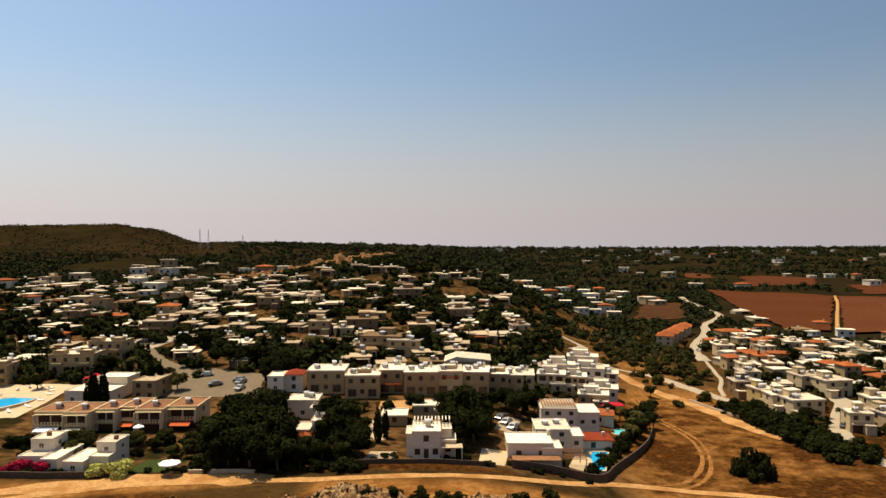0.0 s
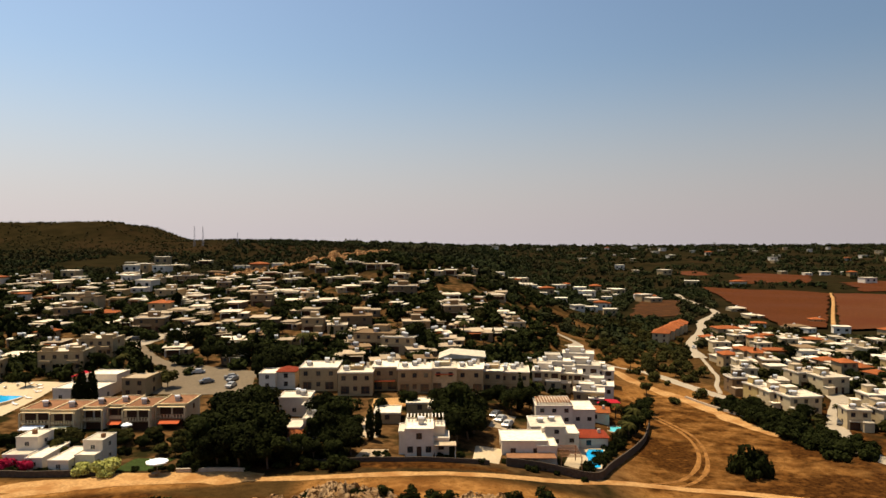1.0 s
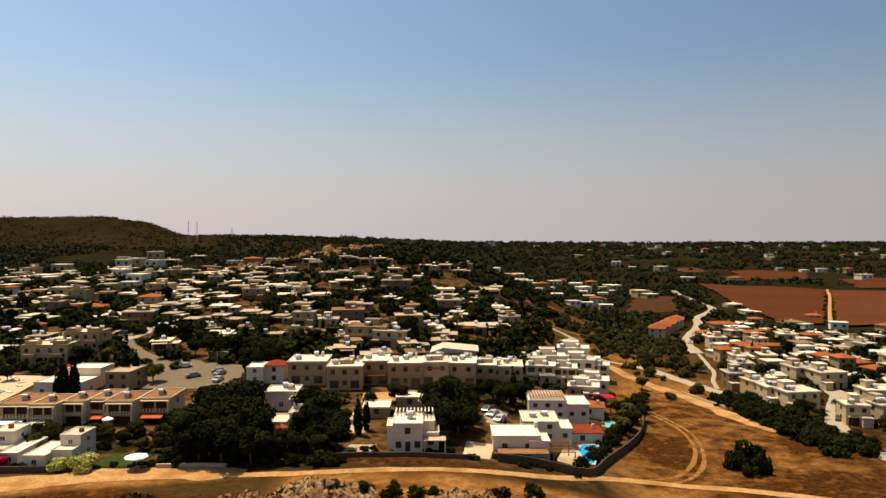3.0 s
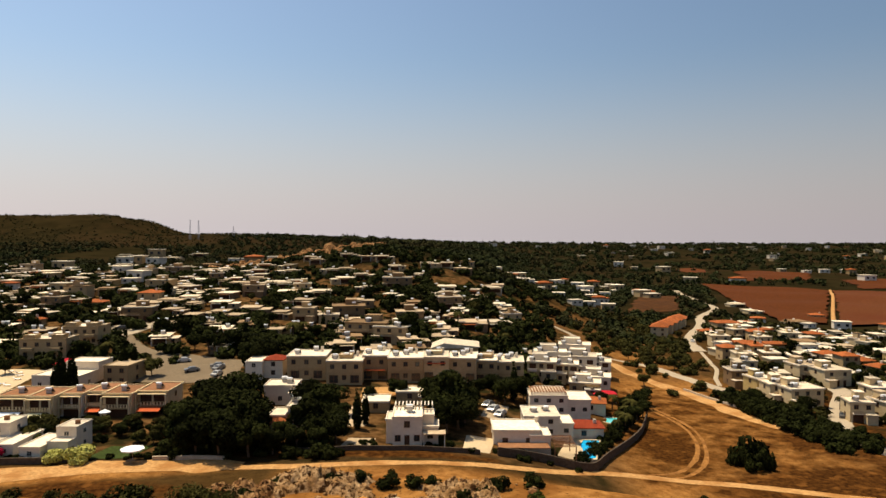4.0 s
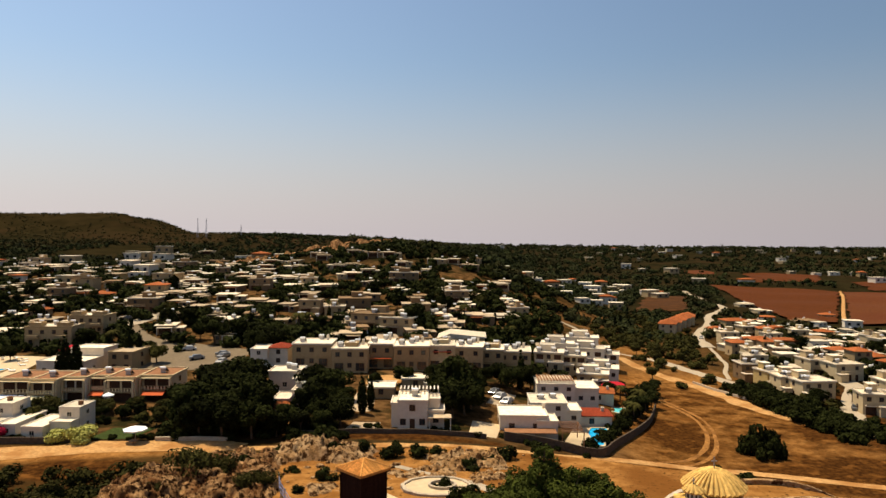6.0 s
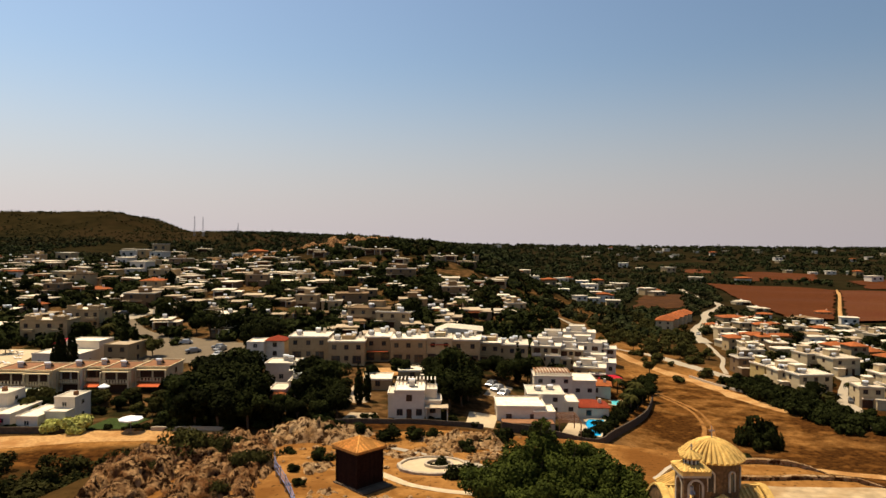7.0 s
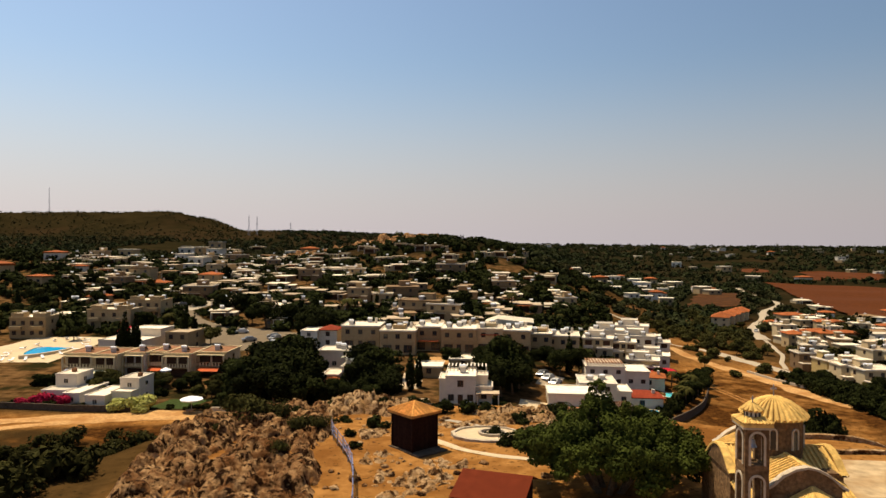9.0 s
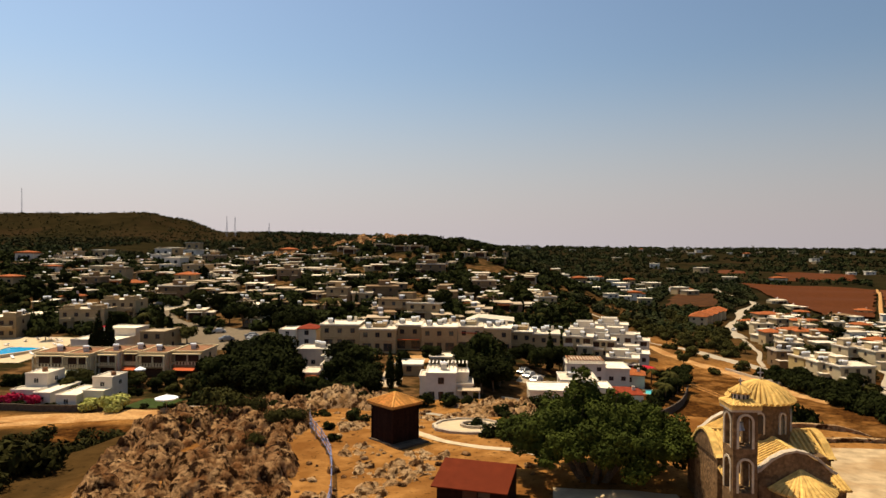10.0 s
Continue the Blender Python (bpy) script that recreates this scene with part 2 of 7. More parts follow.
def hip_roof(x0, x1, y0, y1, z, rise, ridge=0.5):
    """A hipped roof with a ridge along the longer side; ridge 0 gives a pyramid."""
    bm = bmesh.new()
    cx, cy = (x0 + x1) / 2, (y0 + y1) / 2
    h = max(0.0, abs((x1 - x0) - (y1 - y0)) / 2) + 0.01 if ridge else 0.01
    a, b = ((cx - h, cy), (cx + h, cy)) if x1 - x0 >= y1 - y0 else ((cx, cy - h), (cx, cy + h))
    low = [bm.verts.new((x, y, z)) for x, y in ((x0, y0), (x1, y0), (x1, y1), (x0, y1))]
    eave = [bm.verts.new((x, y, z + 0.18)) for x, y in ((x0, y0), (x1, y0), (x1, y1), (x0, y1))]
    p, q = bm.verts.new((*a, z + rise)), bm.verts.new((*b, z + rise))
    bm.faces.new(low[::-1])
    for i in range(4):
        bm.faces.new((low[i], low[(i + 1) % 4], eave[(i + 1) % 4], eave[i]))
    if x1 - x0 >= y1 - y0:
        bm.faces.new((eave[0], eave[1], q, p)), bm.faces.new((eave[1], eave[2], q))
        bm.faces.new((eave[2], eave[3], p, q)), bm.faces.new((eave[3], eave[0], p))
    else:
        bm.faces.new((eave[0], eave[1], p)), bm.faces.new((eave[1], eave[2], q, p))
        bm.faces.new((eave[2], eave[3], q)), bm.faces.new((eave[3], eave[0], p, q))
    return bm


# ---------------------------------------------------------------- land
def sheet():
    ys = [-260 + 12 * i for i in range(23)]
    step = 1.6
    while ys[-1] < 4800:
        y = ys[-1]
        ys.append(y + (step if y < 290 else 3.0 if y < 430 else 0.012 * y))
    cols = 280
    verts, faces = [], []
    for y in ys:
        half = 190 + 0.66 * max(0.0, y)
        for i in range(cols + 1):
            x = half * (2 * i / cols - 1)
            verts.append((x, y, land(x, y)))
    for r in range(len(ys) - 1):
        for i in range(cols):
            a = r * (cols + 1) + i
            faces.append((a, a + 1, a + cols + 2, a + cols + 1))
    return verts, faces


def ground_material():
    """Dry ochre earth near the chapel hill and the eastern field, garden soil in the town, scrub and woodland floor beyond."""
    m = bpy.data.materials.new("land")
    m.use_nodes = True
    t = m.node_tree
    out = t.nodes["Principled BSDF"]
    out.inputs["Roughness"].default_value, out.inputs["Specular IOR Level"].default_value = 0.95, 0.0
    geo, cover = t.nodes.new("ShaderNodeNewGeometry"), t.nodes.new("ShaderNodeAttribute")
    cover.attribute_name = "cover"
    sep = t.nodes.new("ShaderNodeSeparateColor")
    t.links.new(cover.outputs["Color"], sep.inputs[0])

    def blend(fac, a, b):
        x = t.nodes.new("ShaderNodeMix")
        x.data_type = "RGBA"
        t.links.new(fac, x.inputs[0])
        for s, v in ((6, a), (7, b)):
            if isinstance(v, tuple):
                x.inputs[s].default_value = (*v, 1)
            else:
                t.links.new(v, x.inputs[s])
        return x.outputs[2]

    def speckle(scale, lo, hi, detail=6):
        n, r = t.nodes.new("ShaderNodeTexNoise"), t.nodes.new("ShaderNodeMapRange")
        n.inputs["Scale"].default_value, n.inputs["Detail"].default_value = scale, detail
        t.links.new(geo.outputs["Position"], n.inputs["Vector"])
        r.inputs[1].default_value, r.inputs[2].default_value = lo, hi
        t.links.new(n.outputs[0], r.inputs[0])
        return r.outputs[0]

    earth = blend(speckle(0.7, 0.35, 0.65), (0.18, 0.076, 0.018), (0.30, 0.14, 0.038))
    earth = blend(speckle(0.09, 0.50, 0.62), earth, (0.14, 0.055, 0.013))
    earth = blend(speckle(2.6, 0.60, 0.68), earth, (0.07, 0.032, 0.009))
    town = blend(speckle(0.4, 0.35, 0.65), (0.040, 0.020, 0.007), (0.13, 0.068, 0.025))
    town = blend(speckle(0.12, 0.5, 0.6), town, (0.018, 0.015, 0.005))
    scrub = blend(speckle(0.05, 0.4, 0.6), (0.012, 0.010, 0.004), (0.020, 0.015, 0.006))
    scrub = blend(speckle(0.008, 0.52, 0.64, 3), scrub, (0.026, 0.016, 0.007))
    col = blend(sep.outputs[0], scrub, town)
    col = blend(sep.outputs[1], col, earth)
    add, cut = t.nodes.new("ShaderNodeMath"), t.nodes.new("ShaderNodeMapRange")
    t.links.new(sep.outputs[2], add.inputs[0])
    t.links.new(speckle(0.22, 0.0, 1.0, 8), add.inputs[1])
    t.links.new(add.outputs[0], cut.inputs[0])
    cut.inputs[1].default_value, cut.inputs[2].default_value = 0.84, 1.24
    dry = blend(speckle(1.1, 0.35, 0.65), (0.026, 0.010, 0.003), (0.075, 0.029, 0.007))
    dry = blend(speckle(0.3, 0.55, 0.68), dry, (0.13, 0.052, 0.012))
    col = blend(cut.outputs[0], col, dry)
    t.links.new(col, out.inputs["Base Color"])
    b = t.nodes.new("ShaderNodeBump")
    b.inputs["Strength"].default_value, b.inputs["Distance"].default_value = 0.5, 0.25
    t.links.new(speckle(1.3, 0.2, 0.8), b.inputs["Height"])
    t.links.new(b.outputs[0], out.inputs["Normal"])
    return m


verts, faces = sheet()
ground_me = mesh("ground", [(x, y * NORTH, z) for x, y, z in verts], faces, ground_material(), True)
cover = ground_me.color_attributes.new("cover", "FLOAT_COLOR", "POINT")
tints = []
for x, y, z in verts:
    town = smooth((570 - y) / 90) * smooth((y - 150) / 25) * smooth((150 - x) / 80)
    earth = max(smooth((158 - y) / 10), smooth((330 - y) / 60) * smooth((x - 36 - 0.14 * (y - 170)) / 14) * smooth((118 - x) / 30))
    # the 0.02 term pales the far mountain's ground colour in place of haze
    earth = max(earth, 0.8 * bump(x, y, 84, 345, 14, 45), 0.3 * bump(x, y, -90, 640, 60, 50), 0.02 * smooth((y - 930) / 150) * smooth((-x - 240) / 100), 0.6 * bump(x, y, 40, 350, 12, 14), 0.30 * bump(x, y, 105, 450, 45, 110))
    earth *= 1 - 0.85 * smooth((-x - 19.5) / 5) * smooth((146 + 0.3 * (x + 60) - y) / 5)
    field = smooth((y - 160) / 12) * smooth((x - 40) / 8) * smooth((300 - y) / 40)
    # the y 161.5 strip is dry grass plus the garden wall's painted shade
    dry = max(1.5 * bump(x, y, 58.5, 202, 9, 19), 1.3 * bump(x, y, -52, 139, 13, 7), 1.1 * bump(x, y, -64, 85, 32, 48) * smooth((-30 - x) / 5), 1.15 * bump(x, y, 92, 168, 40, 22),
              1.0 * bump(x, y, 0, 137, 48, 9), 0.95 * bump(x, y, -8, 161.5, 34, 3.5), 0.95 * bump(x, y, 118, 190, 18, 34), 0.62 * field, 0.9 * bump(x, y, 94, 205, 12, 22))
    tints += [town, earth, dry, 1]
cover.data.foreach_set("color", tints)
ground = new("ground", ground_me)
tagged(ground, "dry ochre earth, garden soil and dark scrub land", "ground", kind="structure")


def curve_points(pts, step):
    """Points along a smooth line through pts."""
    p = [pts[0]] + list(pts) + [pts[-1]]
    out = []
    for i in range(1, len(p) - 2):
        a, b, c, d = (Vector(q) for q in p[i - 1:i + 3])
        n = max(2, int((c - b).length / step))
        for k in range(n):
            s = k / n
            out.append(0.5 * (2 * b + (c - a) * s + (2 * a - 5 * b + 4 * c - d) * s * s + (3 * b - a - 3 * c + d) * s ** 3))
    return out + [Vector(pts[-1])]


def ribbon(name, pts, width, mat, lift=0.08, label="", category="road", step=2.0, ragged=0.15):
    """A road or track laid over the land."""
    line = curve_points(pts, step)
    ROADS.append([(p.x, p.y, width / 2) for p in line[::3]])
    verts, faces, n = [], [], 6
    for i, p in enumerate(line):
        d = (line[min(i + 1, len(line) - 1)] - line[max(i - 1, 0)]).normalized()
        wob = 1 + ragged * noise.noise((p.x * 0.15, p.y * 0.15, 7))
        for k in range(n + 1):
            s = (k / n - 0.5) * width * wob
            x, y = p.x - d.y * s, p.y + d.x * s
            verts.append((x, y * NORTH, land(x, y) + lift * (0.3 if k in (0, n) else 1)))
        if i:
            a = (i - 1) * (n + 1)
            faces += [(a + k, a + k + 1, a + k + n + 2, a + k + n + 1) for k in range(n)]
    ob = new(name, mesh(name, verts, faces, mat, True))
    return tagged(ob, label, category, kind="structure")


def plot(name, corners, mat, lift=0.12, n=24, label="", category="field", wob=0.0):
    """A four-cornered patch laid over the land: south-west, south-east, north-east, north-west."""
    a, b, c, d = (Vector(p) for p in corners)
    verts, faces = [], []
    for j in range(n + 1):
        for i in range(n + 1):
            u, v = i / n, j / n
            p = a * (1 - u) * (1 - v) + b * u * (1 - v) + c * u * v + d * (1 - u) * v
            if wob:
                p += Vector((noise.noise((p.x * 0.05, p.y * 0.05, 1)), noise.noise((p.x * 0.05, p.y * 0.05, 5)))) * wob
            verts.append((p.x, p.y * NORTH, land(p.x, p.y) + lift * (0.2 if not wob and (i in (0, n) or j in (0, n)) else 1)))
    for j in range(n):
        for i in range(n):
            q = j * (n + 1) + i
            faces.append((q, q + 1, q + n + 2, q + n + 1))
    return tagged(new(name, mesh(name, verts, faces, mat, True)), label, category, kind="structure")


ROADS = []
ribbon("dirt_track", [(-110, 118), (-88, 128), (-74, 141), (-58, 150), (-39, 153), (-22, 153.5), (-1, 155), (15, 157.5), (28, 163), (40, 170), (52, 172.5), (66, 171), (84, 162), (105, 150)], 3.0, TRACK, 0.1, "sandy orange dirt track below the garden walls")
ribbon("dirt_track", [(-104, 132), (-84, 143), (-64, 152), (-46, 155), (-30, 154.5)], 7.0, TRACK, 0.07, "broad pale sandy verge beside the track", ragged=0.6)
for off in (-0.9, 0.9):
    ribbon("wheel_rut", [(44 - off, 171 + off), (55 - off, 177 + off), (63 - off, 189 + off), (68 - off, 204), (70 - off, 218), (69.5 - off, 234), (67 - off, 250), (67 - off, 275)], 1.0, RUT, 0.05, "worn wheel rut curving across the dry field", "track", 1.5, 0.5)
ribbon("dirt_track", [(72, 325), (77, 300), (82, 284), (87, 262), (90, 238), (96, 222)], 5.0, TRACK, 0.09, "broad bare strip of orange earth", ragged=0.5)
ribbon("road", [(60, 352), (74, 342), (84.5, 334), (91, 314), (95, 290), (99, 279), (104, 262)], 5.0, PALE_ROAD, 0.1, "pale sun-bleached road beside the field")
ribbon("path", [(100, 284), (104, 300), (111, 320), (118, 352), (124, 379)], 1.6, PALE_ROAD, 0.12, "narrow pale path beside the scrub", "path")
ribbon("road", [(124, 379), (129.5, 413), (141, 450), (159, 497), (182, 560), (200, 618), (222, 660), (238, 700), (247, 762), (256, 840), (268, 914)], 6.2, PALE_ROAD, 0.3, "pale winding road through scrub and fields", ragged=0.05)
ribbon("road", [(140, 292), (135, 271), (124, 250), (117, 236), (112, 224), (108, 206), (110, 190)], 6.0, PALE_ROAD, 0.1, "pale concrete lane between white houses")
ribbon("road", [(-112, 320), (-100, 298), (-90, 280), (-76, 264), (-60, 256), (-44, 252)], 5.0, ASPHALT, 0.12, "grey asphalt street through the town")
ribbon("road", [(62, 372), (70, 392), (66, 410), (58, 425)], 4.5, PALE_ROAD, 0.2, "pale lane at the edge of town")
plot("car_park", [(-76, 232), (-48, 229), (-53, 262), (-88, 280)], ASPHALT, 0.1, label="grey asphalt parking yard", category="pavement")
plot("car_park", [(-118, 312), (-104, 306), (-98, 330), (-114, 338)], PALE_ROAD, 0.15, label="pale parking yard", category="pavement")
plot("field", [(238, 565), (262, 552), (442, 930), (335, 1034)], RED_SOIL, 1.5, 40, "ploughed dark red field", wob=4)
plot("field", [(262, 530), (335, 560), (508, 905), (447, 930)], ORANGE_SOIL, 1.5, 40, "ploughed orange-red field", wob=4)
plot("field", [(335, 560), (420, 640), (640, 900), (512, 915)], ORANGE_SOIL, 1.5, 40, "ploughed orange-red field beyond the lane", wob=4)
ribbon("path", [(264, 545), (300, 622), (340, 706), (392, 815), (444, 930)], 3.2, TRACK, 1.9, "pale earth track between the ploughed fields", "path", 6.0)
plot("field", [(150, 640), (196, 660), (250, 838), (205, 822)], DRY, 0.6, 24, "small field of brown-orange stubble", wob=6)
plot("field", [(426, 1148), (525, 1158), (640, 1420), (512, 1410)], RED_SOIL, 1.0, 24, "distant red field", wob=8)
plot("field", [(505, 980), (690, 960), (880, 1200), (566, 1162)], RED_SOIL, 1.0, 24, "distant dark red field", wob=8)
plot("field", [(440, 1400), (470, 1400), (480, 1530), (430, 1530)], ORANGE_SOIL, 1.0, 12, "distant strip of pale soil", wob=8)


# ---------------------------------------------------------------- plants
def leaf_cloud(rng, blobs, count, size, flat=0.75, loose=0.8):
    """Leaf sprays as bent quads, spread over and inside several lumps (x, y, z, radius)."""
    verts, faces = [], []
    total = sum(b[3] ** 2 for b in blobs)
    for bx, by, bz, br in blobs:
        for _ in range(int(count * br * br / total)):
            d = Vector((rng.gauss(0, 1), rng.gauss(0, 1), rng.gauss(0, 1))).normalized()
            r = br * (0.62 + 0.46 * rng.random() ** 0.6)
            c = Vector((bx, by, bz)) + Vector((d.x, d.y, d.z * flat)) * r
            nrm = (d + loose * Vector((rng.uniform(-1, 1), rng.uniform(-1, 1), rng.uniform(-0.4, 1)))).normalized()
            u = nrm.orthogonal().normalized()
            u = (u * math.cos(a := rng.uniform(0, 6.28)) + nrm.cross(u) * math.sin(a))
            v = nrm.cross(u)
            s = size * rng.uniform(0.6, 1.35)
            i = len(verts)
            verts += [c - u * s - v * s * 0.5, c + u * s * 0.2 - v * s * 0.6 - nrm * s * 0.25, c + u * s, c - u * s * 0.1 + v * s * 0.7 - nrm * s * 0.2]
            faces.append((i, i + 1, i + 2, i + 3))
    return verts, faces


def lumps(rng, n, spread, low, high, radius, drop=0.25):
    out = []
    for i in range(n):
        a, r = rng.uniform(0, 6.28), spread * math.sqrt(rng.random())
        z = rng.uniform(low, high)
        z -= drop * (z - low if drop > 0.3 else high - low) * (r / max(spread, 0.01))
        out.append((r * math.cos(a), r * math.sin(a), z, radius * rng.uniform(0.7, 1.25)))
    return out


def make_tree(seed, name, height, spread, leaves, size, mat, label, category, trunk=0.22, n=9, low=0.35, kind_name="crown", lump=0.42, loose=0.8, drop=0.25):
    """A tapered, forking trunk under a broken crown of leaf sprays."""
    rng = random.Random(seed)
    root = thing(name, 0, 0, 0, label=label, category=category)
    bl = lumps(rng, n, spread * 0.62, height * low + spread * 0.25, height - spread * 0.32, spread * lump, drop)
    v, f = leaf_cloud(rng, bl, leaves, size, 0.75, loose)
    part(kind_name, mesh(kind_name, v, f, mat), None, root)
    bm = bmesh.new()
    fork = Vector((rng.uniform(-0.3, 0.3), rng.uniform(-0.3, 0.3), height * 0.32))
    tube(bm, (0, 0, -0.4), fork, trunk, trunk * 0.75, 7)
    for b in bl[:6]:
        mid = fork.lerp(Vector(b[:3]), 0.5) + Vector((0, 0, 0.3))
        tube(bm, fork, mid, trunk * 0.6, trunk * 0.35, 6)
        tube(bm, mid, b[:3], trunk * 0.35, trunk * 0.12, 5)
    part("trunk", bm, BARK, root)
    return root


def make_cypress(seed, height, label):
    rng = random.Random(seed)
    root = thing("cypress", 0, 0, 0, label=label, category="tree")
    bl = [(rng.uniform(-0.1, 0.1), rng.uniform(-0.1, 0.1), z, 0.25 + 0.75 * math.sin(math.pi * min(1, 0.12 + z / height)) ** 0.8) for z in np.linspace(0.7, height, 13)]
    v, f = leaf_cloud(rng, bl, 900, 0.3, 1.0)
    part("crown", mesh("crown", v, f, LEAF), None, root)
    part("trunk", tube(bmesh.new(), (0, 0, -0.4), (0, 0, height * 0.7), 0.16, 0.05), BARK, root)
    return root


def make_palm(seed, height, label):
    rng = random.Random(seed)
    root = thing("palm_tree", 0, 0, 0, label=label, category="palm tree")
    part("trunk", tube(bmesh.new(), (0, 0, -0.4), (0.15, 0, height), 0.24, 0.16, 8), BARK, root)
    verts, faces = [], []
    for k in range(30):
        a, lift, ln = rng.uniform(0, 6.28), rng.uniform(-0.5, 1.1), rng.uniform(1.7, 2.5)
        d, side = Vector((math.cos(a), math.sin(a), 0)), Vector((-math.sin(a), math.cos(a), 0))
        for sgn in (-1, 1):
            i = len(verts)
            for s in range(6):
                q = s / 5
                c = Vector((0.15, 0, height)) + d * ln * q + Vector((0, 0, lift * q - 1.7 * q * q))
                verts += [c, c + side * sgn * 0.42 * math.sin(math.pi * (0.08 + 0.9 * q)) - Vector((0, 0, 0.18))]
            faces += [(i + 2 * s, i + 2 * s + 1, i + 2 * s + 3, i + 2 * s + 2) for s in range(5)]
    part("frond_crown", mesh("frond_crown", verts, faces, LEAF_OLIVE), None, root)
    return root


HOUSES = []      # footprints: x, y, radius


def clear(x, y, r):
    for line in ROADS:
        if any((x - a) ** 2 + (NORTH * (y - b)) ** 2 < (w + r + 0.8) ** 2 for a, b, w in line):
            return False
    return all((x - a) ** 2 + (NORTH * (y - b)) ** 2 > (r + c) ** 2 for a, b, c in HOUSES)


def grow(ob, x, y, s, rz, sz=None):
    return copy_thing(ob, pose(x, y * NORTH, land(x, y) - 0.1, 0, 0, rz) @ Matrix.Diagonal((s, s, sz or s, 1)))


# ---------------------------------------------------------------- house parts
def window_mesh(name, w, h, frame_mat):
    bm = bmesh.new()
    t = 0.09
    for a in ((-w / 2, -w / 2 + t, 0, h), (w / 2 - t, w / 2, 0, h), (-w / 2 + t, w / 2 - t, 0, t), (-w / 2 + t, w / 2 - t, h - t, h), (-0.03, 0.03, t, h - t)):
        add_box(bm, a[0], a[1], -0.06, 0.02, a[2], a[3])
    me = bpy.data.meshes.new(name)
    bm.to_mesh(me)
    bm.free()
    me.materials.append(frame_mat)
    return me


def plain_mesh(name, bm, mat):
    me = bpy.data.meshes.new(name)
    bm.to_mesh(me)
    bm.free()
    me.materials.append(mat)
    return me


WIN = window_mesh("window", 1.15, 1.25, FRAME)
WIN_PANE = plain_mesh("pane", box(-0.5, 0.5, -0.025, 0.0, 0.08, 1.17), GLASS)
WIN_WHITE = window_mesh("window", 1.15, 1.25, WHITE)
WIN_FAR = plain_mesh("window", box(-0.5, 0.5, -0.04, 0.0, 0, 1.2), GLASS)
WIDE = window_mesh("window", 2.3, 2.05, FRAME)
WIDE_PANE = plain_mesh("pane", box(-1.07, 1.07, -0.025, 0.0, 0.08, 1.97), GLASS)
DOOR = plain_mesh("door", box(-0.5, 0.5, -0.05, 0.02, 0, 2.1, 0.015), DOOR_AND_SHADE)
tank_bm = tube(bmesh.new(), (-0.65, 0, 1.25), (0.65, 0, 1.25), 0.3, 0.3, 10)
TANK_ME = plain_mesh("water_tank", tank_bm, TANK)
panel_bm = bmesh.new()
add_box(panel_bm, -0.9, 0.9, -0.04, 0.04, -0.75, 0.75)
bmesh.ops.rotate(panel_bm, verts=panel_bm.verts[:], matrix=Matrix.Rotation(radians(-50), 3, "X"), cent=(0, 0, 0))
bmesh.ops.translate(panel_bm, verts=panel_bm.verts[:], vec=(0, -0.75, 0.62))
PANEL_ME = plain_mesh("solar_panel", panel_bm, PANEL)
stand_bm = bmesh.new()
tube(stand_bm, (-0.55, -1.2, 0.04), (-0.55, 0, 1.0), 0.03, 0.03, 5), tube(stand_bm, (0.55, -1.2, 0.04), (0.55, 0, 1.0), 0.03, 0.03, 5)
add_box(stand_bm, -0.6, 0.6, -0.04, 0.04, 0, 0.95)
STAND_ME = plain_mesh("stand", stand_bm, STEEL)


def put(name, me, parent, x, y, z, rz=0.0, label=""):
    ob = part(name, me, None, parent, label)
    ob.matrix_basis = pose(x, y, z, 0, 0, rz)
    return ob


def window(parent, x, y, z, rz=0.0, white=False, far=False):
    if far:
        return put("window", WIN_FAR, parent, x, y, z, rz)
    w = put("window", WIN_WHITE if white else WIN, parent, x, y, z, rz)
    put("pane", WIN_PANE, w, 0, 0, 0)
    return w


def wide_window(parent, x, y, z):
    """A glazed terrace door under its own shadow line."""
    w = put("window", WIDE, parent, x, y, z)
    put("pane", WIDE_PANE, w, 0, 0, 0)
    return w


def heater(parent, x, y, z, rz=0.0, far=False):
    """A roof-top solar water heater: the tank with its panel and stand."""
    t = put("water_tank", TANK_ME, parent, x, y, z, rz + 180, "white solar water tank")
    if far:
        return t
    put("solar_panel", PANEL_ME, t, 0, 0, 0)
    put("stand", STAND_ME, t, 0, 0, 0)
    return t


